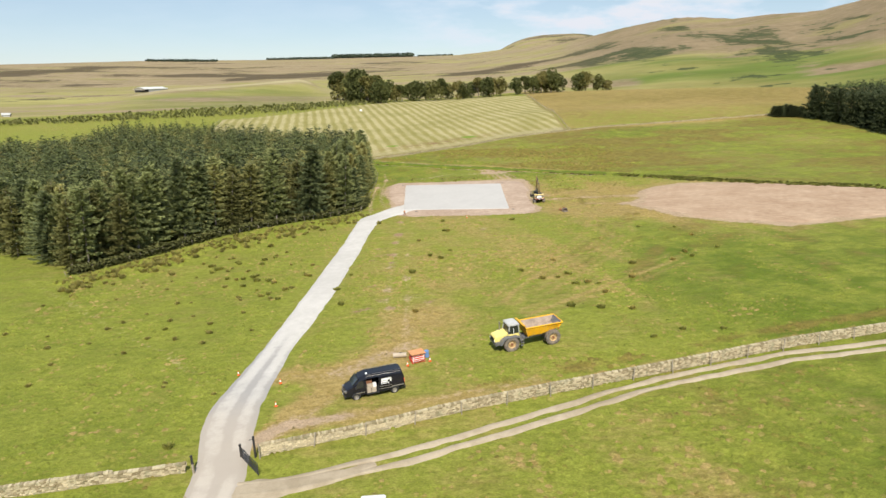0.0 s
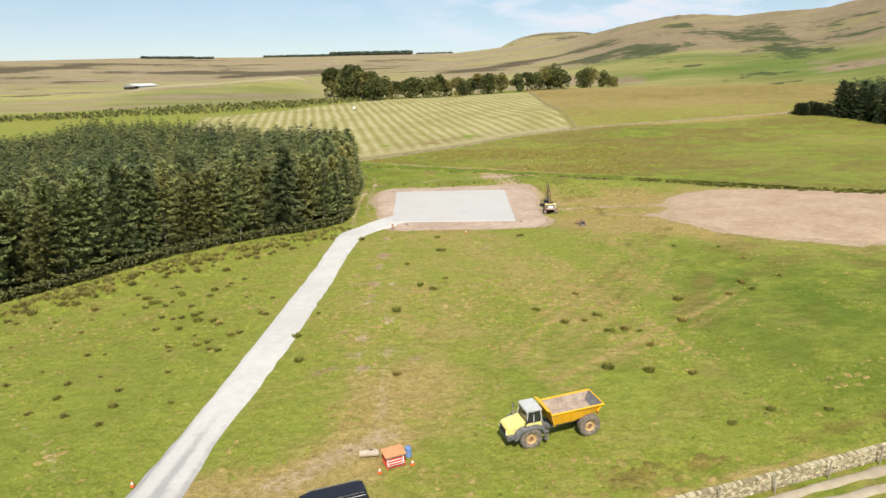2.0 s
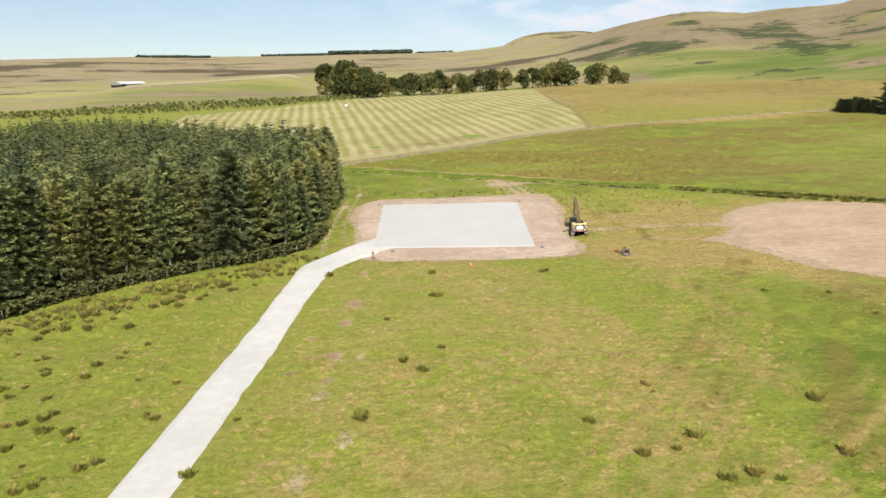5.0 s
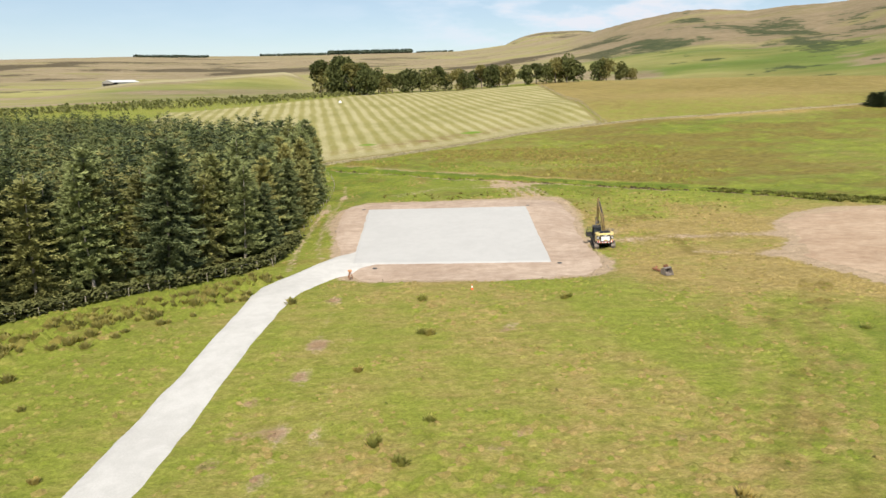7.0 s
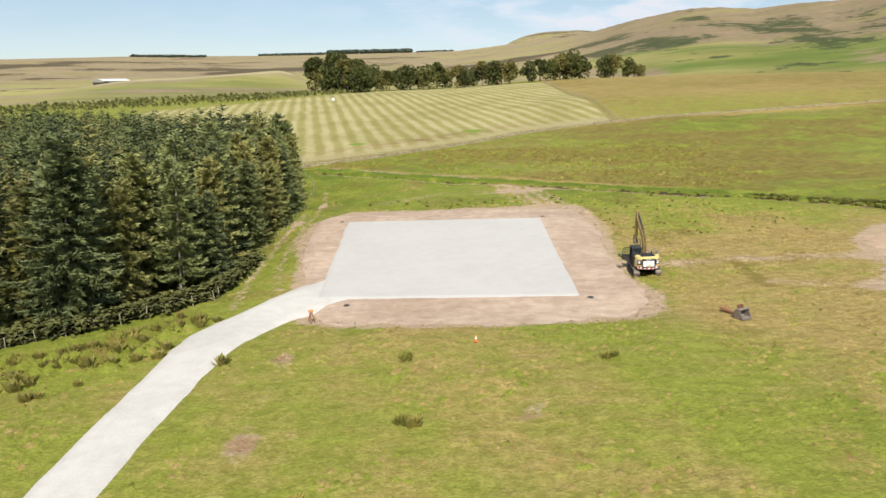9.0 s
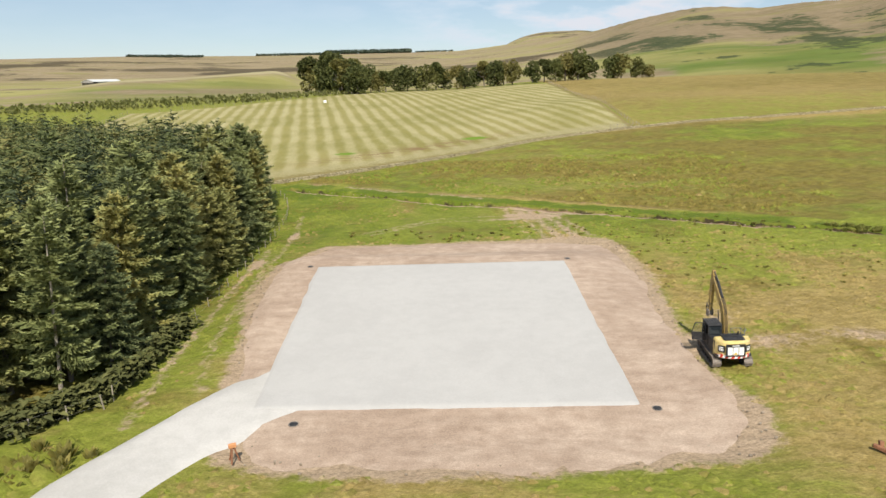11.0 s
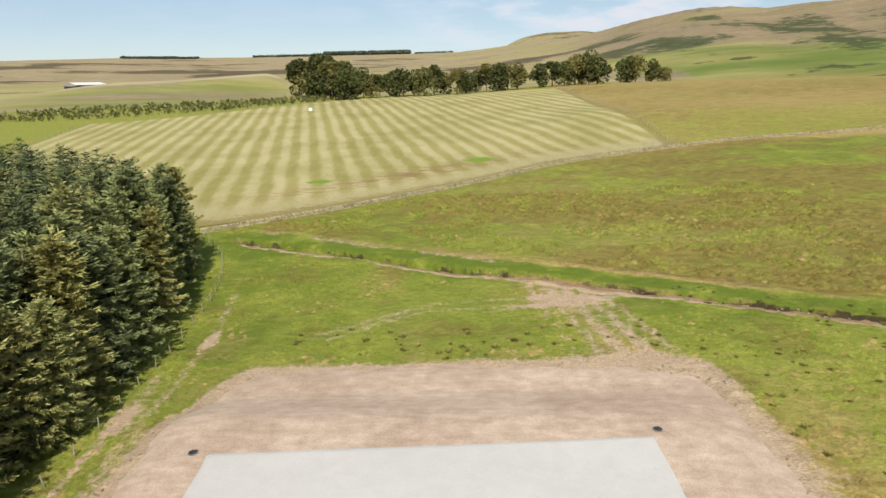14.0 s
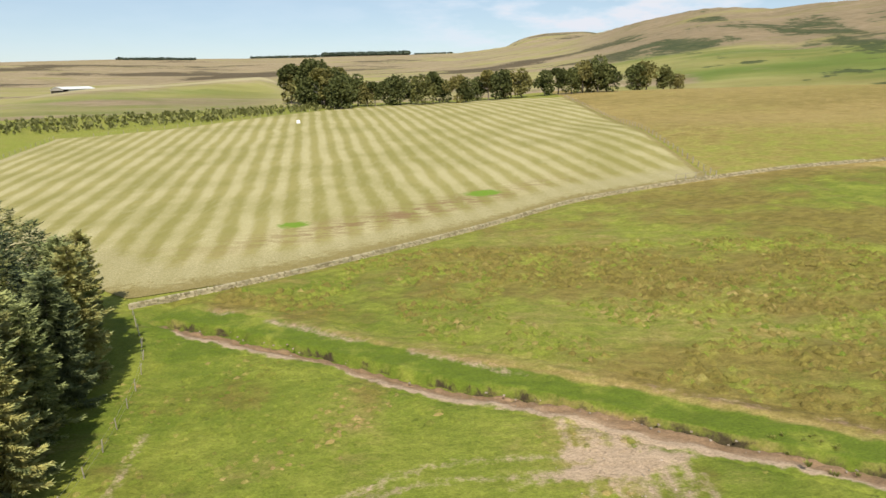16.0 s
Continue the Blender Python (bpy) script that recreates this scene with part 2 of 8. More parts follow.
def hay_material():
    m, n, l, b = material("mown_hay", 0.92, 0, 0.15)
    co = n.new("ShaderNodeTexCoord").outputs["Object"]
    tuft = noise_node(n, l, 0.9, 5, 0.65, co)
    patch = noise_node(n, l, 0.05, 4, 0.6, co)
    turn = n.new("ShaderNodeMapping")
    turn.inputs["Rotation"].default_value = (0, 0, radians(-12.5))
    l.new(co, turn.inputs["Vector"])
    cut = n.new("ShaderNodeSeparateXYZ")
    l.new(turn.outputs["Vector"], cut.inputs["Vector"])
    wob = math_node(n, l, "MULTIPLY", noise_node(n, l, 0.06, 3, 0.5, co), 2.4)
    row = math_node(n, l, "SINE", math_node(n, l, "MULTIPLY", math_node(n, l, "ADD", cut.outputs["X"], wob), 2 * math.pi / 5.0), 0.0)
    row = math_node(n, l, "ADD", row, math_node(n, l, "MULTIPLY", math_node(n, l, "SUBTRACT", tuft, 0.5), 0.9))
    fine = noise_node(n, l, 4.0, 4, 0.7, co)
    lie = noise_node(n, l, 0.8, 5, 0.7, co, (-12.5, 1.0, 0.22))
    row = math_node(n, l, "ADD", row, math_node(n, l, "MULTIPLY", math_node(n, l, "SUBTRACT", lie, 0.5), 1.7))
    swath = mix_node(n, l, ramp_node(n, l, fine, 0.3, 0.7), (0.34, 0.298, 0.148), (0.455, 0.405, 0.222))
    stub = mix_node(n, l, ramp_node(n, l, patch, 0.35, 0.65), (0.222, 0.200, 0.060), (0.275, 0.240, 0.085))
    stub = mix_node(n, l, math_node(n, l, "MULTIPLY", ramp_node(n, l, lie, 0.5, 0.7), 0.5), stub, (0.30, 0.27, 0.13))
    f = math_node(n, l, "MULTIPLY", ramp_node(n, l, row, -0.85, 0.9), math_node(n, l, "ADD", 0.42, math_node(n, l, "MULTIPLY", ramp_node(n, l, patch, 0.35, 0.6), 0.42)))
    col = mix_node(n, l, f, stub, swath)
    clod = math_node(n, l, "MULTIPLY", attr_node(n, "clod"), ramp_node(n, l, noise_node(n, l, 0.45, 6, 0.75, co, (10, 0.45, 1.6)), 0.45, 0.55))
    col = mix_node(n, l, math_node(n, l, "MULTIPLY", clod, 1.0), col, (0.205, 0.130, 0.062))
    edge = attr_node(n, "edge")
    col = mix_node(n, l, math_node(n, l, "MULTIPLY", ramp_node(n, l, math_node(n, l, "ADD", edge, math_node(n, l, "MULTIPLY", tuft, 0.5)), 0.45, 0.8), 0.8), col, mix_node(n, l, ramp_node(n, l, fine, 0.3, 0.7), (0.26, 0.225, 0.105), (0.37, 0.325, 0.175)))
    rim = math_node(n, l, "ADD", attr_node(n, "rim"), math_node(n, l, "MULTIPLY", math_node(n, l, "SUBTRACT", tuft, 0.5), 1.2))
    col = mix_node(n, l, math_node(n, l, "MULTIPLY", ramp_node(n, l, rim, 0.35, 0.8), 0.85), col, mix_node(n, l, fine, (0.13, 0.105, 0.032), (0.27, 0.21, 0.075)))
    col = mix_node(n, l, 0.35, col, mix_node(n, l, ramp_node(n, l, fine, 0.28, 0.72), (0.62, 0.62, 0.58), (1.05, 1.05, 1.05)), "MULTIPLY")
    col = mix_node(n, l, ramp_node(n, l, math_node(n, l, "ADD", attr_node(n, "green"), math_node(n, l, "MULTIPLY", math_node(n, l, "SUBTRACT", tuft, 0.5), 0.8)), 0.35, 0.7), col, (0.13, 0.21, 0.02))
    l.new(col, b.inputs["Base Color"])
    bump_node(n, l, math_node(n, l, "ADD", math_node(n, l, "ADD", tuft, math_node(n, l, "MULTIPLY", fine, 0.4)), math_node(n, l, "MULTIPLY", f, 0.7)), 0.7, 0.22, b)
    return m


def stone_dust(name, lo, hi, track=0.0, rough_mix=0.22):
    """Rolled crushed stone or bare earth with stones in it."""
    m, n, l, b = material(name, 0.95, 0, 0.15)
    co = n.new("ShaderNodeTexCoord").outputs["Object"]
    grit = noise_node(n, l, 9.0, 4, 0.75, co)
    mid = noise_node(n, l, 0.9, 5, 0.6, co)
    wide = noise_node(n, l, 0.13, 4, 0.55, co)
    mixed = math_node(n, l, "ADD", math_node(n, l, "MULTIPLY", mid, 0.5), math_node(n, l, "MULTIPLY", wide, 0.5))
    col = mix_node(n, l, ramp_node(n, l, mixed, 0.36, 0.64), lo, hi)
    if rough_mix > 0.3:
        scrape = noise_node(n, l, 0.9, 7, 0.75, co, (4, 0.45, 1.3))
        col = mix_node(n, l, 0.55, col, mix_node(n, l, ramp_node(n, l, scrape, 0.36, 0.64), (0.76, 0.74, 0.72), (1.08, 1.08, 1.08)), "MULTIPLY")
    col = mix_node(n, l, rough_mix, col, mix_node(n, l, ramp_node(n, l, grit, 0.3, 0.7), (0.45, 0.44, 0.42), (1, 1, 1)), "MULTIPLY")
    if track:
        worn = attr_node(n, "worn")
        col = mix_node(n, l, math_node(n, l, "MULTIPLY", ramp_node(n, l, math_node(n, l, "ADD", worn, math_node(n, l, "MULTIPLY", math_node(n, l, "SUBTRACT", mid, 0.5), 1.4)), 0.2, 0.9), track), col, (0.25, 0.24, 0.235))
        earth = attr_node(n, "earth")
        col = mix_node(n, l, math_node(n, l, "MULTIPLY", ramp_node(n, l, math_node(n, l, "ADD", earth, math_node(n, l, "MULTIPLY", math_node(n, l, "SUBTRACT", wide, 0.5), 0.8)), 0.1, 1.0), 0.5), col, (0.42, 0.345, 0.26))
    l.new(col, b.inputs["Base Color"])
    bump_node(n, l, math_node(n, l, "ADD", math_node(n, l, "MULTIPLY", grit, 0.3), mid), 0.5, 0.07, b)
    return m


def leaf_material(name, a, c, e=None, per_object=0.5, cool=None, thin=0.0, tip_colour=None, stand=False):
    """Foliage: colour by tree and by spray, slightly see-through."""
    m, n, l, b = material(name, 0.7, 0, 0.2)
    isl = n.new("ShaderNodeNewGeometry").outputs["Random Per Island"]
    rnd = attr_node(n, "kin") if stand else n.new("ShaderNodeObjectInfo").outputs["Random"]
    co = n.new("ShaderNodeTexCoord").outputs["Object"]
    col = mix_node(n, l, math_node(n, l, "ADD", 0.18, math_node(n, l, "MULTIPLY", isl, 0.64)), a, c)
    if e:
        col = mix_node(n, l, math_node(n, l, "MULTIPLY", ramp_node(n, l, rnd, 0.62, 0.9), 0.75), col, e)
    if cool:
        col = mix_node(n, l, math_node(n, l, "MULTIPLY", ramp_node(n, l, math_node(n, l, "SUBTRACT", 1.0, rnd), 0.65, 0.9), 0.45), col, cool)
    col = mix_node(n, l, ramp_node(n, l, noise_node(n, l, 0.55, 3, 0.6, co), 0.3, 0.7), mix_node(n, l, 1.0, col, (0.6, 0.62, 0.6), "MULTIPLY"), col)
    # branch colour runs from one tone at the stem to another at the tips
    if tip_colour:
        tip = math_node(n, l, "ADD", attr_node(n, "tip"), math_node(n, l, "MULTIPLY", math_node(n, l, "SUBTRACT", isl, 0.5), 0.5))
        col = mix_node(n, l, math_node(n, l, "MULTIPLY", ramp_node(n, l, tip, 0.45, 1.15), 0.8), col, tip_colour)
    hsv = n.new("ShaderNodeHueSaturation")
    l.new(math_node(n, l, "ADD", math_node(n, l, "MULTIPLY", rnd, per_object), 1 - per_object / 2), hsv.inputs["Value"])
    l.new(col, hsv.inputs["Color"])
    l.new(hsv.outputs["Color"], b.inputs["Base Color"])
    if thin:
        glow = n.new("ShaderNodeBsdfTranslucent")
        both = n.new("ShaderNodeMixShader")
        both.inputs[0].default_value = thin
        l.new(hsv.outputs["Color"], glow.inputs["Color"])
        l.new(b.outputs["BSDF"], both.inputs[1])
        l.new(glow.outputs["BSDF"], both.inputs[2])
        l.new(both.outputs["Shader"], n["Material Output"].inputs["Surface"])
    return m


def glass_material():
    m, n, l, b = material("tinted_glass", 0.06, 0, 0.6)
    b.inputs["Base Color"].default_value = (0.02, 0.025, 0.028, 1)
    b.inputs["Coat Weight"].default_value = 0.6
    return m


M_GRASS, M_FAR, M_HAY = grass_material(), far_material(), hay_material()
M_PAD = stone_dust("rolled_pale_stone", (0.418, 0.402, 0.385), (0.452, 0.436, 0.417), rough_mix=0.16)
M_ROAD = stone_dust("track_stone", (0.455, 0.435, 0.408), (0.53, 0.508, 0.48), 0.75)
M_SOIL = stone_dust("stripped_earth", (0.375, 0.258, 0.172), (0.485, 0.358, 0.252), rough_mix=0.4)
M_STRIPPED = stone_dust("stripped_subsoil", (0.392, 0.290, 0.218), (0.515, 0.400, 0.312), rough_mix=0.5)
M_RUT = stone_dust("farm_track_earth", (0.30, 0.245, 0.170), (0.405, 0.34, 0.252))
M_SPRUCE = leaf_material("spruce_needles", (0.105, 0.132, 0.044), (0.335, 0.350, 0.128), (0.285, 0.240, 0.072), 0.5, (0.112, 0.155, 0.088), tip_colour=(0.310, 0.340, 0.138))
M_SPRUCE_FAR = leaf_material("spruce_tops", (0.050, 0.071, 0.025), (0.176, 0.196, 0.070), (0.175, 0.150, 0.048), 0.75, (0.062, 0.091, 0.056), tip_colour=(0.190, 0.220, 0.086), stand=True)
M_SPRUCE_OLIVE = leaf_material("spruce_needles_yellowing", (0.112, 0.114, 0.034), (0.262, 0.248, 0.082), None, 0.5, tip_colour=(0.290, 0.275, 0.105))
M_SPRUCE_DARK = leaf_material("spruce_needles_dark", (0.030, 0.045, 0.019), (0.100, 0.116, 0.048), None, 0.0, tip_colour=(0.122, 0.140, 0.068))
M_SKYWOOD = leaf_material("distant_conifers", (0.022, 0.034, 0.022), (0.062, 0.078, 0.048), None, 0.0)
M_SCRUB = leaf_material("scrub_leaves", (0.050, 0.060, 0.018), (0.170, 0.165, 0.055), None, 0.0)
M_BROAD = leaf_material("broad_leaves", (0.080, 0.098, 0.032), (0.180, 0.188, 0.058), (0.235, 0.195, 0.062), 0.5, thin=0.25)
M_SAPLING = leaf_material("sapling_leaves", (0.165, 0.18, 0.056), (0.38, 0.36, 0.135), None, 0.0, thin=0.4)
M_RUSH = leaf_material("rush_stems", (0.36, 0.385, 0.085), (0.62, 0.56, 0.16), (0.58, 0.43, 0.15), 0.3, thin=0.6)
M_SEDGE = leaf_material("sedge_blades", (0.19, 0.21, 0.046), (0.40, 0.37, 0.105), None, 0.0, thin=0.5)
M_TUFTBROWN = leaf_material("rough_grass_tufts", (0.34, 0.325, 0.085), (0.60, 0.50, 0.175), None, 0.0, thin=0.65)
M_PALEBARK = plain("pale_bark", (0.36, 0.31, 0.25), 0.9, vary=0.3, scale=2)
M_BARK = plain("bark", (0.17, 0.14, 0.11), 0.9, vary=0.4, scale=2, bump=0.02)
M_WALLSTONE = plain("field_stone", (0.49, 0.41, 0.27), 0.9, vary=0.45, scale=1.3, dirt=(0.23, 0.24, 0.15, 0.5), bump=0.02, per_object=0.4)
M_BOOM = plain("grimy_yellow_paint", (0.33, 0.225, 0.07), 0.55, vary=0.35, scale=1.6, dirt=(0.09, 0.07, 0.045, 0.8))
M_DUSTYELLOW = plain("dusty_yellow_paint", (0.68, 0.52, 0.19), 0.65, vary=0.25, scale=1.6, dirt=(0.62, 0.53, 0.38, 0.7))
M_BODYDUST = plain("dusty_worn_steel", (0.36, 0.285, 0.225), 0.85, vary=0.35, scale=1.2, dirt=(0.22, 0.17, 0.13, 0.5))
M_YELLOW = plain("yellow_paint", (0.64, 0.43, 0.09), 0.5, vary=0.2, scale=1.2, dirt=(0.33, 0.26, 0.15, 0.65))
M_PALEYELLOW = plain("faded_yellow_paint", (0.74, 0.62, 0.20), 0.5, vary=0.12, scale=1.2, dirt=(0.5, 0.40, 0.22, 0.4))
M_AMBER = plain("amber_body_paint", (0.78, 0.40, 0.015), 0.45, vary=0.15, scale=1.2, dirt=(0.42, 0.30, 0.14, 0.45))
M_GREYPAINT = plain("dark_grey_paint", (0.13, 0.13, 0.135), 0.6, vary=0.3, scale=2, dirt=(0.3, 0.26, 0.2, 0.6))
M_BLACK = plain("black_plastic", (0.022, 0.022, 0.024), 0.55, vary=0.3, scale=3, dirt=(0.12, 0.10, 0.08, 0.35))
M_VAN = plain("black_van_paint", (0.010, 0.011, 0.017), 0.18, spec=0.5, vary=0.2, scale=1.5)
M_TYRE = plain("dusty_rubber", (0.16, 0.135, 0.11), 0.95, vary=0.35, scale=3, dirt=(0.30, 0.24, 0.18, 0.6))
M_VANTYRE = plain("black_rubber", (0.03, 0.03, 0.03), 0.9, vary=0.3, scale=4)
M_STEEL = plain("worn_steel", (0.36, 0.34, 0.32), 0.45, 0.7, vary=0.3, scale=3, dirt=(0.32, 0.25, 0.18, 0.6))
M_DULLSTEEL = plain("earthy_steel", (0.24, 0.205, 0.175), 0.65, 0.3, vary=0.35, scale=2, dirt=(0.34, 0.27, 0.21, 0.6))
M_WHITE = plain("white_paint", (0.78, 0.78, 0.77), 0.4, vary=0.06, scale=2, dirt=(0.55, 0.52, 0.46, 0.3))
M_HUB = plain("dusty_wheel_hub", (0.50, 0.34, 0.16), 0.8, vary=0.3, scale=3, dirt=(0.30, 0.23, 0.16, 0.75))
M_RED = plain("red_paint", (0.62, 0.06, 0.035), 0.5, vary=0.15, scale=3)
M_ORANGE = plain("orange_plastic", (0.80, 0.13, 0.03), 0.5, vary=0.1, scale=3)
M_BLUE = plain("blue_plastic", (0.14, 0.25, 0.50), 0.5, vary=0.15, scale=3)
M_PLY = plain("orange_plywood", (0.58, 0.27, 0.12), 0.75, vary=0.2, scale=3)
M_WOOD = plain("weathered_post_wood", (0.30, 0.26, 0.20), 0.9, vary=0.3, scale=5)
M_GATE = plain("dark_gate_steel", (0.035, 0.033, 0.033), 0.6, vary=0.3, scale=5)
M_BEIGE = plain("beige_pipe", (0.42, 0.35, 0.27), 0.8, vary=0.2, scale=3)
M_SHED = plain("pale_sheeting", (0.60, 0.60, 0.58), 0.5, vary=0.08, scale=0.2)
M_SHEDWALL = plain("weathered_boarding", (0.30, 0.28, 0.25), 0.8, vary=0.2, scale=0.3)
M_DARK = plain("dark_interior", (0.02, 0.02, 0.02), 0.9)
M_RUST = plain("rusty_steel", (0.28, 0.13, 0.07), 0.8, 0.2, vary=0.4, scale=4)
M_ROOFGREY = plain("light_grey_paint", (0.46, 0.46, 0.45), 0.5, vary=0.15, scale=2, dirt=(0.4, 0.36, 0.3, 0.4))
M_GLASS = glass_material()
M_CLEAR, cn, cl, cb = material("clear_glass", 0.05, 0, 0.5)
clear_mix, clear_through = cn.new("ShaderNodeMixShader"), cn.new("ShaderNodeBsdfTransparent")
clear_mix.inputs[0].default_value = 0.82
cb.inputs["Base Color"].default_value = (0.05, 0.06, 0.06, 1)
cl.new(cb.outputs["BSDF"], clear_mix.inputs[1])
cl.new(clear_through.outputs["BSDF"], clear_mix.inputs[2])
cl.new(clear_mix.outputs["Shader"], cn["Material Output"].inputs["Surface"])
# ---- the lie of the land ----
def ease(a, b, v):
    s = np.clip((np.asarray(v, float) - a) / (b - a), 0, 1)
    return s * s * (3 - 2 * s)


# skyline: bearing from north (degrees), height above the first eye (degrees), distance (m)
SKY_AZ = np.array([-60, -34, -25, -16, -4, 0, 1.8, 4, 6, 8.6, 10.4, 13, 16, 17.2, 18.8, 21.2, 23.5, 26.8, 28.5, 29.5, 31, 45, 60])
SKY_EL = np.array([0.9, 0.92, 1.16, 1.2, 1.4, 1.48, 1.66, 1.92, 2.08, 2.36, 2.7, 3.34, 3.88, 4.01, 3.99, 3.78, 4.0, 4.08, 4.52, 4.7, 5.0, 7.0, 7.0])
SKY_R = np.array([2200, 2200, 2200, 2300, 2350, 2330, 2280, 2150, 2020, 1880, 1780, 1650, 1580, 1550, 1520, 1500, 1470, 1430, 1410, 1400, 1350, 1250, 1250])


def near_land(x, y):
    z = 0.028 * 420 * np.tanh(x / 420) - 0.3
    z = z + 1.5 * np.exp(-((y - 88) / 26) ** 2) * ease(-60, 10, x) + 0.9 * np.exp(-((y - 135) / 30) ** 2)
    z = z + 2.8 * ease(-10, 70, x) * ease(225, 330, y)
    rise = y - 218 - 0.10 * x
    z = z + 0.047 * (np.sqrt(rise * rise + 400) + rise) / 2
    over = y - 478 - 0.12 * x
    z = z - 0.047 * (np.sqrt(over * over + 900) + over) / 2
    z = z + ease(5, 45, x) * (1.5 * np.exp(-((y - 352) / 24) ** 2) - 0.5 * np.exp(-((y - 306) / 12) ** 2))
    # the filled platform under the hardstanding
    dx, dy = np.maximum(np.abs(x + 1.6) - 14.4, 0), np.maximum(np.abs(y - 167.5) - 17.0, 0)
    fill = 1 - ease(0.0, 8.0, np.hypot(dx, dy))
    return z * (1 - fill) + (0.12 + 0.034 * (np.clip(y, 146, 190) - 152)) * fill


def land(x, y):
    x, y = np.asarray(x, float), np.asarray(y, float)
    z = near_land(x, y)
    r = np.hypot(x, y)
    az = np.degrees(np.arctan2(x, np.maximum(y, 1e-3)))
    az = np.where(y < 0, np.sign(x) * 60.0, az)
    el = np.interp(az, SKY_AZ, SKY_EL)
    rim = np.interp(az, SKY_AZ, SKY_R)
    top = 31 + rim * np.tan(np.radians(el))
    start = 620.0
    s = np.clip((r - start) / (rim - start), 0, 1.0)
    hill = np.clip((top - 150) / 100, 0, 1)
    lift = s ** (1.35 + 0.45 * hill)
    z0 = near_land(x * np.minimum(1, 700 / np.maximum(r, 1)), y * np.minimum(1, 700 / np.maximum(r, 1)))
    base = np.where(r > 700, z0, z)
    far = base + (top - base) * lift
    drop = ease(0, 900, r - rim) * 90
    back_hill = 214 * np.exp(-np.abs((az - 8.0) / 6.2) ** 3) * ease(2400, 3900, r) * (1 - ease(3950, 4600, r))
    # grassy knoll beyond the shed, and the hollow behind the rough pasture's brow
    knoll = 12.5 * (0.72 * ease(-30, -21, az) + 0.28 * ease(-21, -13.6, az)) * (1 - ease(-13.4, -10.6, az)) * np.exp(-((r - 850 - 8 * (az + 18)) / 75) ** 2) + 3.5 * ease(-30, -22, az) * (1 - ease(-21, -12, az)) * np.exp(-((r - 690) / 60) ** 2)
    hollow = 9.0 * ease(6, 12, az) * ease(528, 610, r) * (1 - ease(660, 900, r))
    gully = ease(650, 1000, r) * (1 - ease(1900, 2600, r)) * (4 + 10 * hill * lift)
    far = far + gully * ((lattice(x, y, 130, 71) - 0.5) * 1.0 + (lattice(x, y, 60, 72) - 0.5) * 0.5) * (1 - ease(0.85, 1.0, s))
    return np.where(r > start, far, z) - np.where(r > rim, drop, 0) + back_hill + knoll - hollow


def lattice(x, y, size, seed):
    """Smooth value noise in 0..1 with cells of that size in metres."""
    u, v = np.asarray(x, float) / size + seed * 17.13, np.asarray(y, float) / size - seed * 9.71
    i, j = np.floor(u).astype(np.int64), np.floor(v).astype(np.int64)
    fu, fv = u - i, v - j
    fu, fv = fu * fu * (3 - 2 * fu), fv * fv * (3 - 2 * fv)

    def h(a, b):
        k = (a * 374761393 + b * 668265263 + seed * 1442695041) & 0xFFFFFFFF
        k = ((k ^ (k >> 13)) * 1274126177) & 0xFFFFFFFF
        return ((k ^ (k >> 16)) & 0xFFFF) / 65535.0
    return (h(i, j) * (1 - fu) + h(i + 1, j) * fu) * (1 - fv) + (h(i, j + 1) * (1 - fu) + h(i + 1, j + 1) * fu) * fv


def to_line(x, y, line):
    """Distance to a polyline, and the side: positive on the left of its direction."""
    x, y = np.asarray(x, float), np.asarray(y, float)
    best, side = np.full(x.shape, 1e9), np.zeros(x.shape)
    for (ax, ay), (bx, by) in zip(line, line[1:]):
        dx, dy = bx - ax, by - ay
        s = np.clip(((x - ax) * dx + (y - ay) * dy) / (dx * dx + dy * dy), 0, 1)
        d = np.hypot(x - ax - s * dx, y - ay - s * dy)
        c = dx * (y - ay) - dy * (x - ax)
        near = d < best
        best, side = np.where(near, d, best), np.where(near, np.sign(c), side)
    return best, side


def inside(x, y, poly):
    x, y = np.asarray(x, float), np.asarray(y, float)
    hit = np.zeros(x.shape, bool)
    for (ax, ay), (bx, by) in zip(poly, poly[1:] + poly[:1]):
        if ay == by:
            continue
        hit ^= ((ay > y) != (by > y)) & (x < (bx - ax) * (y - ay) / (by - ay) + ax)
    return hit


STREAM = [(-35, 239), (-24.8, 235.7), (-16.6, 231.5), (-8.8, 227), (-1, 223), (6, 220.6), (12, 217.5), (17.5, 214.6), (24, 211.2), (34, 206), (42, 202), (50, 197.3), (61, 190.6), (84, 175), (112, 160), (150, 150)]
FIELD_WALL = [(-38.4, 242.4), (-23, 252), (-9.4, 262.6), (7.6, 276), (18.2, 285.9), (34.8, 293.3), (48.9, 298.2), (65.5, 304.0), (85, 307.8), (120.5, 315.4), (145, 320.8), (210, 334)]
ROAD_WALL = [(-17.3, 50.6), (-9.8, 53.0), (-0.5, 56.9), (10.4, 60.6), (22.7, 64.5), (36.2, 69.0), (48.4, 72.0), (75, 79)]
ROAD_WALL_WEST = [(-60, 40.6), (-36.6, 45.3), (-22.9, 48.4)]
LOW_TRACK = [(-18.5, 45.6), (-14.9, 45.8), (-9.9, 47.5), (-0.7, 51.7), (9.8, 56.9), (21.5, 62.2), (35, 66.6), (46.4, 68.7), (75, 73)]
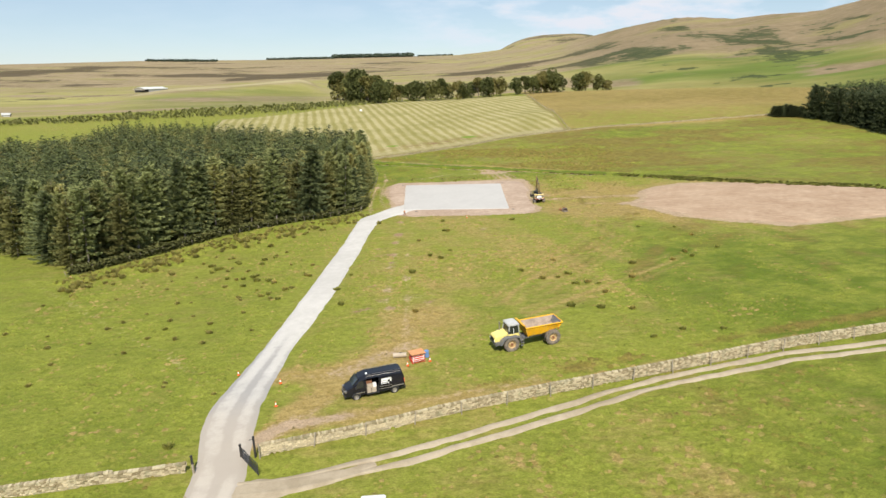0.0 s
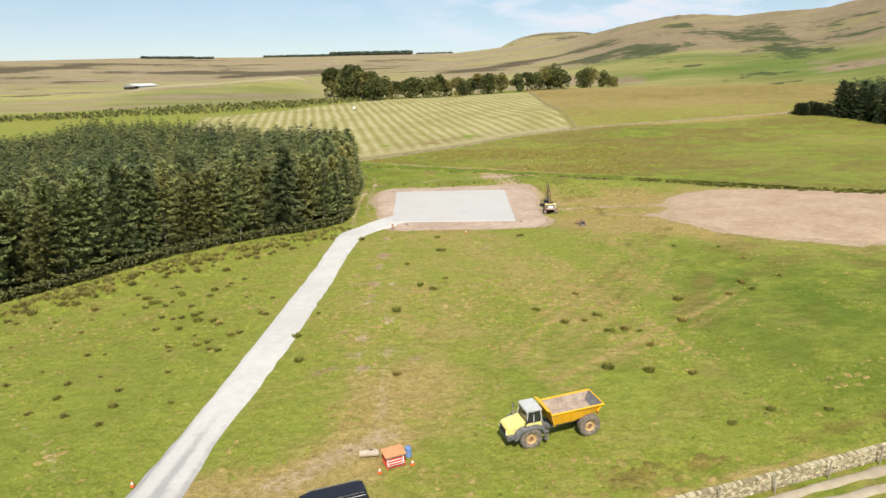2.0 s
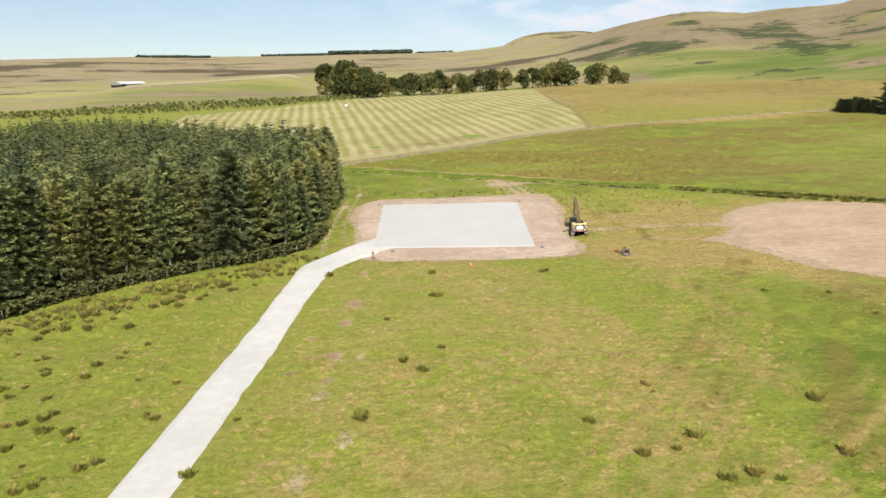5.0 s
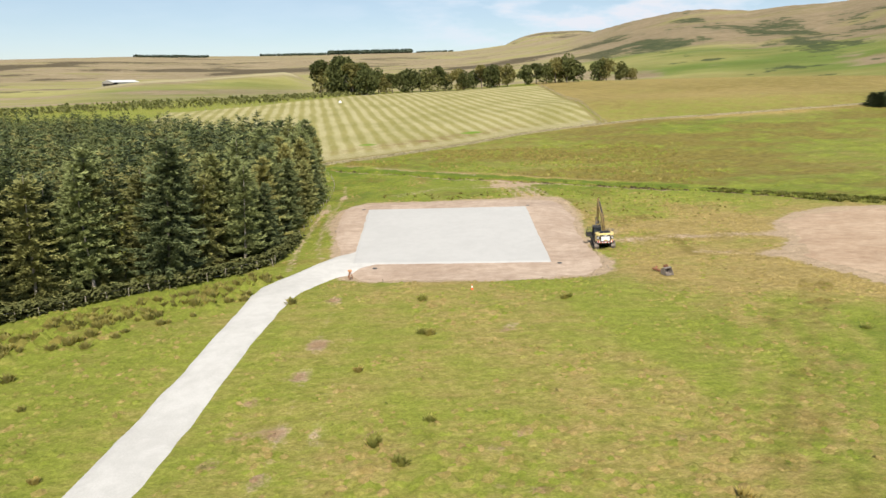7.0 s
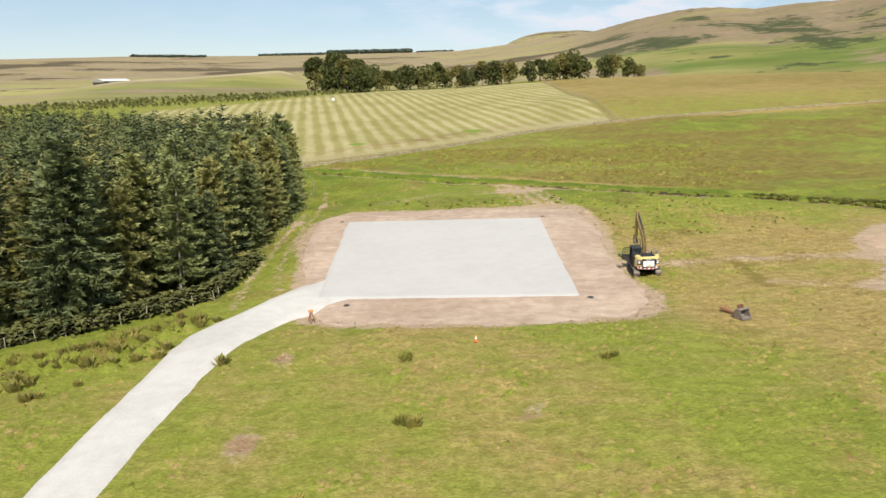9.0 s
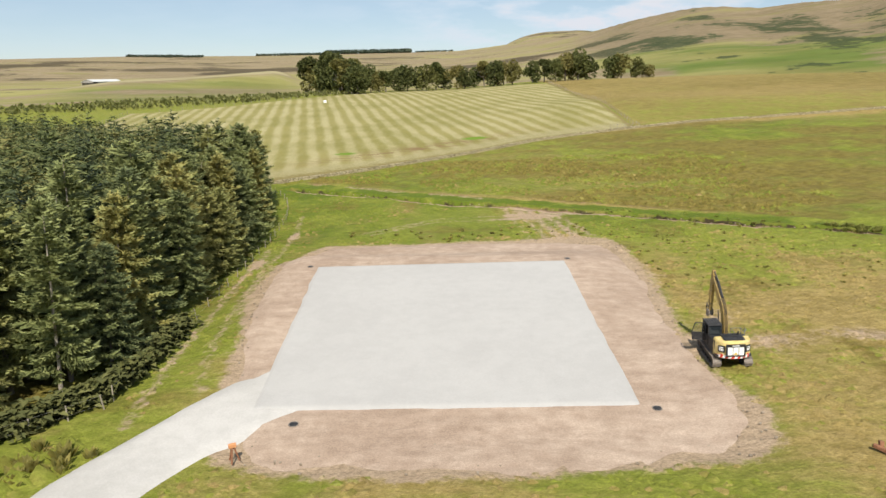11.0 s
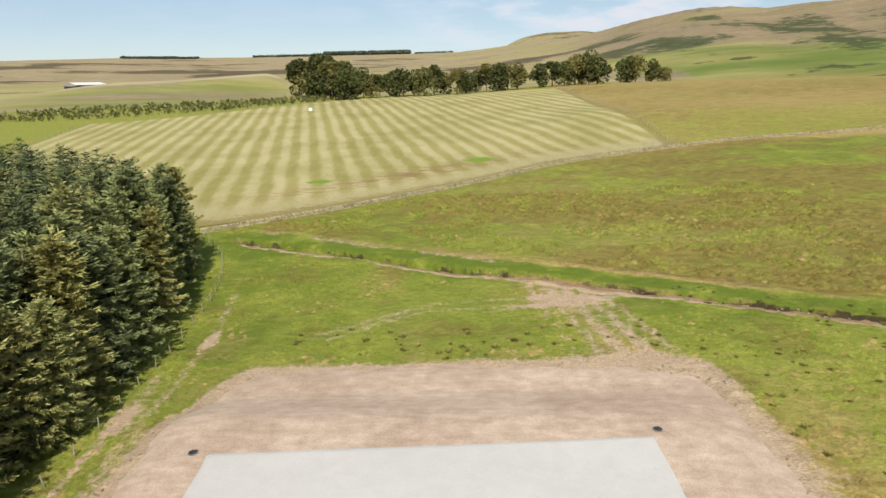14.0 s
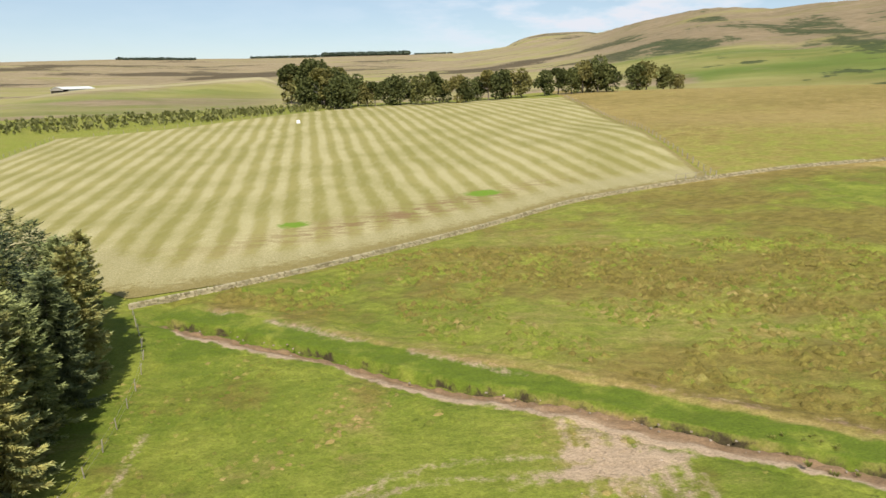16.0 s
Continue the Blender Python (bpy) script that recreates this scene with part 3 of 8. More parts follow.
ROAD_L = [(-24, 30), (-21.3, 44.8), (-22.9, 51), (-25.0, 57), (-24.3, 63), (-23.3, 74), (-22.7, 90), (-22.4, 103), (-22.1, 118), (-22.1, 135), (-22.4, 145.6), (-19.7, 149.4), (-16.9, 154.4), (-14.0, 158.8), (-11.5, 161)]
ROAD_R = [(-19, 30), (-17.0, 44.8), (-18.2, 51), (-19.5, 56.5), (-19.9, 63.8), (-19.6, 73), (-18.6, 85), (-18.1, 98), (-17.9, 112), (-17.9, 125), (-17.6, 140), (-16.3, 144.8), (-12.8, 149.6), (-9.6, 151.6), (-7.0, 155)]
FOREST = [(-150, 168), (-88, 121), (-66.5, 108.5), (-58, 120), (-51, 131.5), (-38.4, 143), (-31, 148.3), (-24.8, 155), (-25.6, 172), (-26.6, 195), (-28, 214), (-31.5, 228), (-39, 241), (-70, 262), (-120, 292), (-190, 300)]


def smooth_at(line, n):
    """n points along a polyline, rounded at its corners."""
    p = np.array(line, float)
    s = np.concatenate([[0], np.cumsum(np.hypot(*np.diff(p, axis=0).T))])
    u = np.linspace(0, s[-1], n)
    q = np.stack([np.interp(u, s, p[:, 0]), np.interp(u, s, p[:, 1])], 1)
    w = max(1, n // 60)
    for _ in range(3):
        q[w:-w] = (q[:-2 * w] + q[w:-w] * 2 + q[2 * w:]) / 4
    return q


def relief(x, y, with_cut=True):
    """Small unevenness of the near ground, and the cut of the stream."""
    wy = np.interp(x, [p[0] for p in FIELD_WALL], [p[1] for p in FIELD_WALL])
    near = (1 - ease(230, 420, np.hypot(x, y - 120))) * (1 - ease(-5, 0, np.asarray(y) - wy))
    z = near * (0.22 * (lattice(x, y, 7, 3) - 0.5) + 0.16 * (lattice(x, y, 2.2, 4) - 0.5) + 0.10 * (lattice(x, y, 0.9, 5) - 0.5))
    d, side = to_line(x, y, STREAM)
    past = (side > 0) & (np.asarray(y) < wy) & (np.asarray(y) > 150)
    z = z + near * past * ease(5, 9, d) * (0.42 * (lattice(x, y, 1.9, 94) - 0.5) + 0.34 * (lattice(x, y, 5.0, 95) - 0.5))
    sd = d * np.where(side > 0, 1.0, -1.0)
    strip = ease(-36, -32, x) * (1 - ease(62, 68, x))
    cut = strip * 0.9 * ease(-2.9, -1.9, sd) * (1 - ease(5.2, 6.2, sd)) + (1 - strip) * 0.7 * np.exp(-(d / 1.2) ** 2)
    mid = [((a + c) / 2, (b + e) / 2) for (a, b), (c, e) in zip(ROAD_L, ROAD_R)]
    dr, _ = to_line(x, y, mid)
    dk, _ = to_line(x, y, LOW_TRACK)
    calm = np.maximum(1 - ease(2.4, 4.2, dr), 1 - ease(1.6, 3.0, dk))
    calm = np.maximum(calm, inside(x, y, [(-18, 149), (17, 149), (18, 194), (-19, 194)]))
    calm = np.maximum(calm, inside(x, y, [(48, 168), (60, 178), (90, 170), (104, 158), (84, 133), (62, 128), (46, 140), (42, 150)]))
    return z * (1 - 0.85 * calm) - 0.06 * calm - (cut if with_cut else 0.0)


def ground(x, y):
    return land(x, y) + relief(x, y)


def raw_mesh(name, co, faces, mat, smooth=True):
    me = bpy.data.meshes.new(name)
    co = np.asarray(co, np.float32)
    faces = np.asarray(faces, np.int32)
    k = faces.shape[1]
    me.vertices.add(len(co))
    me.vertices.foreach_set("co", co.ravel())
    me.loops.add(faces.size)
    me.loops.foreach_set("vertex_index", faces.ravel())
    me.polygons.add(len(faces))
    me.polygons.foreach_set("loop_start", np.arange(0, faces.size, k, dtype=np.int32))
    me.polygons.foreach_set("loop_total", np.full(len(faces), k, np.int32))
    me.polygons.foreach_set("use_smooth", np.full(len(faces), smooth))
    me.update(calc_edges=True)
    for q in (mat if isinstance(mat, (list, tuple)) else [mat]):
        me.materials.append(q)
    return me


def float_attr(me, name, values):
    me.attributes.new(name, "FLOAT", "POINT").data.foreach_set("value", np.asarray(values, np.float32).ravel())


def grid_faces(nu, nv):
    a = (np.arange(nu - 1)[:, None] * nv + np.arange(nv - 1)[None, :]).ravel()
    return np.stack([a, a + nv, a + nv + 1, a + 1], 1)


def graded(lo, hi, step, out_lo, out_hi, grow):
    mid = list(np.arange(lo, hi + step / 2, step))
    s, v, up = step, hi, []
    while v < out_hi:
        s *= grow
        v += s
        up.append(v)
    s, v, down = step, lo, []
    while v > out_lo:
        s *= grow
        v -= s
        down.append(v)
    return np.array(down[::-1] + mid + up)


def ground_attrs(X, Y):
    """Dry, brown, lush and bare shares of the pasture at these places."""
    R = np.hypot(X, Y)
    AZ = np.degrees(np.arctan2(X, np.maximum(Y, 1)))
    wall_y = np.interp(X, [p[0] for p in FIELD_WALL], [p[1] for p in FIELD_WALL])
    beyond = Y > wall_y
    ds, side = to_line(X, Y, STREAM)
    past_stream = (side > 0) & ~beyond & (Y > 140)
    dl, _ = to_line(X, Y, [(p[0], p[1]) for p in smooth_at(ROAD_L, 40)])
    front = (Y < np.interp(X, [-60, -36.6, -20, -9.8, 10.4, 36.2, 75], [40, 45.3, 49.5, 53, 60.6, 69, 79]))
    streak = lattice(X * 0.35 + Y * 0.12, Y * 0.05 - X * 0.02, 1, 11)
    # straw-coloured grass
    dry = 0.30 - 0.10 * (1 - ease(70, 105, Y)) + 0.04 * np.exp(-(((X - 2) / 26) ** 2 + ((Y - 118) / 45) ** 2)) + 0.55 * (streak - 0.5) * ease(-25, 0, X)
    dry += 0.14 * np.exp(-((X + 6) / 9) ** 2) * ease(64, 80, Y) * (1 - ease(150, 175, Y))
    dry -= 0.32 * ease(18, 42, X) * (1 - ease(105, 135, Y)) * (~front)
    dry -= 0.02 * front
    dry += 0.34 * ease(14, 26, X) * ease(128, 146, Y) * (1 - ease(168, 180, Y)) - 0.18 * ease(16, 22, X) * ease(176, 186, Y) * (1 - ease(205, 215, Y)) + 0.55 * (lattice(X, Y, 6.5, 64) - 0.5) * ease(120, 140, Y)
    dry -= 0.12 * ((X < -24) & (Y < 150))
    dry -= 0.30 * ((X < -17) & (X > -40) & (Y > 160) & (Y < 242)) + 0.22 * ((side < 0) & (Y > 197) & (Y < 240) & (X < 30) & (X > -17))
    dry = np.where(past_stream, 0.12 + 0.32 * lattice(X, Y, 30, 12), dry)
    dry = np.where(beyond & (X > 48.8), 1.05 - 0.3 * lattice(X, Y, 40, 13) - 0.45 * (1 - ease(300, 390, Y)), dry)
    dry = np.where(beyond & (X <= 48.8), 0.25, dry)
    dry += 0.75 * np.exp(-((Y - wall_y + 1.5) / 3.2) ** 2) * ease(20, 60, X)
    # rushes and rough brown grass
    brown = 0.06 + 0.10 * lattice(X, Y, 14, 14)
    brown += 0.14 * np.exp(-((dl - 13) / 9) ** 2) * (X < -28) * (Y > 90)
    brown = np.where(past_stream, 0.48 + 0.85 * (lattice(X * 0.5, Y, 16, 15) - 0.4) + 0.2 * (lattice(X, Y, 4, 25) - 0.5) + 0.75 * (lattice(X * 0.22 + 0.1 * Y, Y, 5.5, 85) - 0.5) + 0.06, brown)
    d2, _ = to_line(X, Y, [(-28, 241), (-17.8, 236.3), (-9.4, 231.6), (-1.5, 227.9), (4, 225), (12.3, 222.5), (21.1, 218.6), (28, 215), (36, 210.6)])
    brown = np.where(past_stream, brown * (0.15 + 0.85 * ease(3.0, 6.0, ds)), brown)
    brown += 0.4 * np.exp(-(d2 / 1.4) ** 2) * past_stream
    brown += 0.45 * ease(0.55, 0.8, lattice(X, Y, 5.5, 65)) * (Y > 150) * (~past_stream) * (X < 30)
    brown += (0.05 + 0.4 * lattice(X, Y, 9, 16)) * front
    brown = np.where(beyond & (X > 48.8), 0.34 + 0.34 * lattice(X * 0.6, Y, 38, 17) + 0.12 * ease(340, 400, Y), brown)
    brown = np.where(beyond & (X <= 48.8), 0.05, brown)
    # fresh green
    lush = 0.35 * lattice(X, Y, 25, 18) + 0.35 * ((X < -18) & (X > -36) & (Y > 165) & (Y < 240)) + 0.9 * ease(12, 44, X) * (1 - ease(108, 146, Y)) + 0.75 * past_stream
    lush += 0.25 * ((X < -25) & (Y < 150)) + 0.8 * np.exp(-(ds / 3.5) ** 2) + 0.45 * ((side < 0) & (Y > 196) & (Y < 240) & (X < 30))
    lush = np.where(beyond, 0.15, lush)
    # bare earth and wheel marks
    bare = 0.25 * np.exp(-((ds - 1.2) / 1.3) ** 2) * (side < 0) * ease(0.3, 0.7, lattice(X, Y, 5, 19)) * (1 - ease(30, 37, X))
    bare += 0.60 * np.exp(-(d2 / 1.2) ** 2) * past_stream * ease(0.1, 0.5, lattice(X, Y, 4, 29)) * (1 - ease(28, 36, X))
    dry += 0.35 * np.exp(-(d2 / 2.2) ** 2) * past_stream
    spoil, _ = to_line(X, Y, [(10.0, 217.0), (12.5, 207), (15, 197)])
    bare += 0.32 * np.exp(-(spoil / 3.4) ** 2)
    for x0, x1 in ((7.2, 9.4), (8.9, 11.4), (10.6, 13.2), (12.4, 15.4), (13.6, 17.6)):
        dd, _ = to_line(X, Y, [(x0, 216.4), ((x0 + x1) / 2 - 0.3, 208), (x1, 197.5)])
        bare += 0.46 * np.exp(-(dd / 0.62) ** 2) * (0.55 + 0.7 * lattice(X, Y, 3.0, 28))
    dry += 0.3 * np.exp(-(spoil / 6) ** 2)
    trod = np.zeros(X.shape)
    for line, w in (([(19, 162.5), (30, 163.3), (44, 163.5), (60, 164)], 2.0), ([(30, 155), (36, 153), (46, 151)], 2.0), ([(20, 166), (28, 171), (36, 172)], 1.6), ([(15, 197), (18, 190), (21, 180), (22, 168)], 1.8)):
        dd, _ = to_line(X, Y, line)
        trod += np.exp(-(dd / w) ** 2)
    da, _ = to_line(X, Y, apron + apron[:1])
    dp, _ = to_line(X, Y, spread + spread[:1])
    brown += 0.35 * trod * lattice(X, Y, 3, 26)
    south_east = ease(10, 24, X) * ease(84, 100, Y) * (1 - ease(136, 150, Y))
    brown += 0.42 * south_east * ease(0.35, 0.75, lattice(X * 0.8 - Y * 0.45, X * 0.12 + Y * 0.25, 2.6, 90))
    east = ease(17, 24, X) * ease(128, 142, Y) * (1 - ease(186, 200, Y)) * (~past_stream)
    dry += 0.22 * east
    brown += 0.30 * east * lattice(X * 0.5 + Y * 0.2, Y, 3.2, 88)
    bare += 0.36 * trod * (0.3 + lattice(X, Y, 2.5, 27)) + 0.62 * np.exp(-(da / np.where(X < -14, 0.7, 1.0)) ** 2) + 0.5 * np.exp(-(dp / 1.5) ** 2)
    bare = np.where(inside(X, Y, apron) | inside(X, Y, spread), 1.0, bare)
    dry += 0.45 * trod + 0.10 * np.exp(-(da / 3.5) ** 2) + 0.2 * np.exp(-(dp / 5) ** 2)
    for line, w, k in (([(-20.6, 151), (-22.0, 162), (-22.5, 170), (-23.2, 179), (-23.8, 190)], 0.75, 0.66), ([(-17.6, 155), (-19.2, 162), (-20.3, 169.2), (-21.0, 176), (-21.6, 186), (-22.2, 196), (-22.8, 205), (-24.4, 216)], 0.75, 0.58), ([(-23.4, 187.5), (-24.1, 195.5)], 0.9, 0.6), ([(-22.4, 202), (-22.6, 204.5)], 0.6, 0.6),
                       ([(-19, 51.6), (-16.5, 54.8), (-9, 57.0), (0, 60.2), (8, 63)], 0.9, 0.45), ([(-19, 52), (-15.5, 55.4), (-11, 56.6)], 1.0, 0.38), ([(-18, 54), (-13.5, 58.6), (-11, 62.5)], 0.9, 0.42), ([(-20, 65.6), (-13.2, 65.4), (-9.2, 69.2), (-5.5, 72)], 1.4, 0.30), ([(-12, 66), (-6, 72), (-4, 82)], 3.0, 0.24),
                       ([(19, 162.5), (30, 163.3), (40, 163.4), (52, 164)], 1.9, 0.36), ([(30, 155), (36, 153), (46, 151)], 1.6, 0.25),
                       ([(-80, 113), (-58, 93.2), (-46, 82.4), (-34.5, 72.8), (-25.5, 63)], 0.6, 0.32), ([(-79, 110.6), (-57, 91.2), (-45, 80.4), (-33.5, 70.8), (-25.5, 61)], 0.6, 0.32),
                       ([(-14, 203), (-8, 207.7), (-4.6, 210), (-0.9, 211.4), (6, 212), (12, 212)], 0.7, 0.56), ([(-12, 202.5), (-5.8, 207.7), (-2.7, 208.9), (4, 209.8), (12, 210.5)], 0.7, 0.56), ([(3, 208.2), (10.6, 210.8), (18.7, 212.4)], 0.6, 0.5),
                       ([(-9, 75), (-11, 100), (-12.5, 140)], 0.7, 0.40), ([(-6.5, 75), (-8.5, 100), (-10, 140)], 0.7, 0.36)):
        dd, _ = to_line(X, Y, line)
        bare += k * np.exp(-(dd / w) ** 2)
    for line, w in (([(-19, 51.6), (-16.5, 54.6), (-9, 56.6), (0, 59.8), (8, 62.6)], 1.3), ([(-18.5, 53), (-14.5, 58.4), (-12.6, 62.5), (-12.4, 65)], 1.3), ([(-20.5, 65.4), (-14, 65.2), (-9.5, 68.4), (-6, 71)], 1.9), ([(-16.5, 57.5), (-14.2, 61), (-13.8, 66)], 1.2), ([(-9, 68), (-6, 72), (-4.5, 82)], 3.4)):
        dd, _ = to_line(X, Y, line)
        dry += 0.66 * np.exp(-(dd / w) ** 2)
        bare += 0.05 * np.exp(-(dd / w) ** 2)
    dry += 0.16 * np.exp(-((X + 12) / 8) ** 2 - ((Y - 63) / 9) ** 2)
    for cx, cy, rr, k in ((-5.5, 88, 2.6, 0.6), (-11, 92, 1.6, 0.6), (-8, 97, 1.4, 0.55), (-12, 104, 1.3, 0.6), (-9, 112, 1.2, 0.5), (5, 131, 1.3, 0.8), (-3, 120, 1.0, 0.5), (24, 160, 2.0, 0.5), (27, 150, 1.5, 0.4)):
        bare += 0.72 * k * np.exp(-((X - cx) ** 2 + ((Y - cy) * 1.3) ** 2) / rr ** 2)
    red = 0 * X
    for cx, cy, rr in ((-11.9, 126.8, 1.5), (-12.3, 120.7, 1.1), (-14.8, 116.8, 1.1), (-12.1, 112.5, 1.2), (-14.9, 108.8, 1.1), (-5.3, 112.1, 0.8), (-11.4, 107.1, 0.7), (-14.3, 112.2, 1.0), (4.5, 129.4, 1.1), (4.3, 111.5, 0.8), (2.5, 109.9, 0.8), (2.5, 105.8, 0.8), (4.6, 105.4, 0.8), (13.9, 110.6, 0.6), (-13.1, 138.9, 1.2), (-9, 84, 0.9), (3, 92, 0.8), (-13, 94, 1.0), (-13.9, 83.3, 1.0), (-12.4, 84.2, 1.1), (-11.3, 87, 1.0), (-4, 85.5, 0.9)):
        spot = np.exp(-(((X - cx) / 1.3) ** 2 + (Y - cy) ** 2) / (0.8 * rr) ** 2)
        bare += 0.72 * spot
        red += 0.7 * spot
    for line in ([(7, 84.5), (8.6, 88.8), (14.6, 98), (20.4, 107), (26.7, 118.7), (30, 130)], [(4.4, 84), (5.9, 86.6), (14.6, 104.5), (23.8, 121.7), (27.5, 134)], [(11, 87), (15.5, 93.7), (24.3, 106.3), (31, 120), (33.5, 132)], [(10, 79), (13.7, 83), (24.3, 92), (30, 97), (37, 103.7), (44, 112)], [(9, 81), (13, 84), (22, 92.6), (29.8, 99.3), (36, 107)]):
        dd, _ = to_line(X, Y, line)
        dry += 0.32 * np.exp(-((dd - 0.9) / 0.5) ** 2)
        bare += 0.06 * np.exp(-((dd - 0.9) / 0.5) ** 2)
        lush += 0.25 * np.exp(-((dd - 2.3) / 0.7) ** 2)
        brown += 0.10 * np.exp(-((dd - 2.0) / 0.5) ** 2)
    # wheel line and dead grass along the roadside wall
    inside_wall = Y - np.interp(X, [-60, -36.6, -20, -9.8, 10.4, 36.2, 75], [40, 45.3, 49.5, 53, 60.6, 69, 79])
    dry += 0.75 * np.exp(-((inside_wall - 1.7) / 0.45) ** 2) * ease(-6, 2, X)
    brown += 0.75 * np.exp(-((inside_wall - 4.2) / 1.2) ** 2) * ease(-2, 6, X) * ease(0.25, 0.6, lattice(X, Y, 3.0, 89))
    lush += 0.5 * np.exp(-((inside_wall - 2.7) / 0.6) ** 2) * ease(-2, 6, X)
    # beyond the crest
    far = R > 560
    right, left = ease(6, 14, AZ), 1 - ease(-8, 4, AZ)
    up = np.clip((R - 620) / (np.interp(AZ, SKY_AZ, SKY_R) - 620), 0, 1)
    fdry = 0.60 - 0.16 * left * (1 - ease(0.18, 0.4, up)) + 0.2 * left * ease(0.2, 0.5, up) + right * (-0.52 + 0.80 * ease(0.24, 0.5, up))
    # the last term paints a cloud-shadow band dark across the middle slopes
    fbrown = 0.15 + left * 0.26 * ease(0.28, 0.42, up) * (1 - ease(0.8, 0.98, up)) + right * 0.42 * ease(0.24, 0.40, up) * (1 - ease(0.66, 0.95, up)) + 0.3 * (1 - left) * (1 - right) * ease(0.2, 0.35, up) * (1 - ease(0.4, 0.6, up))
    # heather moor patches, with cloud shade put into their dark colour
    for az, half, rr, deep, k in ((-31.5, 4.4, 1660, 80, 0.62), (-20.5, 3.2, 1420, 75, 0.66), (-26.5, 4.2, 1220, 40, 0.5), (-14.0, 5.4, 1290, 62, 0.66), (-31, 3.0, 1010, 26, 0.5), (2.5, 5.0, 1180, 60, 0.8), (10.0, 4.0, 1080, 30, 0.75)):
        fbrown = fbrown + k * np.exp(-np.abs((AZ - az) / half) ** 3 - ((R - rr - 14 * (AZ - az)) / deep) ** 2)
    # sunburnt knoll top; the flank below is darkened in place of slope shading
    crest = ease(-28.5, -24, AZ) * (1 - ease(-13.2, -11, AZ))
    fdry = fdry + 0.5 * crest * np.exp(-((R - 848 - 8 * (AZ + 18)) / 30) ** 2) - 0.3 * crest * np.exp(-((R - 770 - 8 * (AZ + 18)) / 34) ** 2)
    fbrown = fbrown + right * (1 - ease(0.2, 0.3, up)) * (0.30 * ease(0.5, 0.8, lattice(AZ * 0.5, R * 0.02, 1.0, 99)) - 0.10) + 0.22 * ease(-21, -17, AZ) * crest * np.exp(-((R - 788 - 8 * (AZ + 18)) / 22) ** 2) * ease(0.05, 0.4, lattice(X, Y, 90, 97)) + 0.45 * (R > 2300) * ease(1, 4, AZ) * (1 - ease(12, 14, AZ))
    plot = lattice(AZ * 0.22 + R * 0.0016, R * 0.0125 + AZ * 0.09, 1.0, 98)
    fdry = fdry + right * (1 - ease(0.25, 0.4, up)) * (0.06 + 1.0 * (plot - 0.55)) + 0.4 * ease(7, 9, AZ) * (1 - ease(13, 17, AZ)) * (1 - ease(0.1, 0.25, up))
    # strips of the valley fields and the dark dykes between them
    across = R - 9.0 * (AZ - 20) + 26 * (lattice(AZ, R * 0.004, 3.0, 86) - 0.5)
    strip = np.floor(across / 62.0)
    tint = np.mod(np.sin(strip * 12.9898 + np.floor(AZ / 7.0 + strip * 0.37) * 4.137) * 437.585, 1.0)
    flat = right * (1 - ease(0.22, 0.34, up))
    fdry = fdry + flat * 0.85 * (tint - 0.62)
    fbrown = fbrown + flat * 0.62 * np.exp(-((np.mod(across, 62.0) - 31) / 6.0) ** 2) * ease(0.25, 0.6, lattice(AZ * 0.6, strip * 3.1, 1.0, 87))
    # deeper green on the knoll flank, part of its painted slope shading
    flush = np.maximum(right, 0.6 * crest * (R < 800))
    fpale = 1.1 * crest * np.exp(-((R - 838 - 8 * (AZ + 18)) / 17) ** 2) + 0.28 * (1 - ease(-20, -14, AZ)) * np.exp(-((R - 650 - 3 * (AZ + 20)) / 50) ** 2) + 0.4 * ease(8, 10, AZ) * (1 - ease(14, 17, AZ)) * np.exp(-((R - 720) / 30) ** 2)
    pairs = (("dry", dry, fdry), ("brown", brown, fbrown), ("lush", lush, flush), ("bare", bare, fpale), ("red", red, 0 * bare))
    return {name: np.where(far, q, p) for name, p, q in pairs}


def build_ground():
    xs = graded(-64, 66, 0.75, -3600, 3600, 1.042)
    ys = graded(40, 262, 0.75, -300, 4300, 1.022)
    X, Y = np.meshgrid(xs, ys, indexing="ij")
    Z = ground(X, Y)
    me = raw_mesh("ground", np.stack([X, Y, Z], -1).reshape(-1, 3), grid_faces(len(xs), len(ys)), [M_GRASS, M_FAR])
    for name, val in ground_attrs(X, Y).items():
        float_attr(me, name, val)
    fy = (np.hypot(X, Y)[:-1, :-1] > 560).ravel()
    me.polygons.foreach_set("material_index", fy.astype(np.int32))
    return tagged(new("ground", me), "green and straw-coloured hill pasture rising to moorland", "ground", kind="structure")


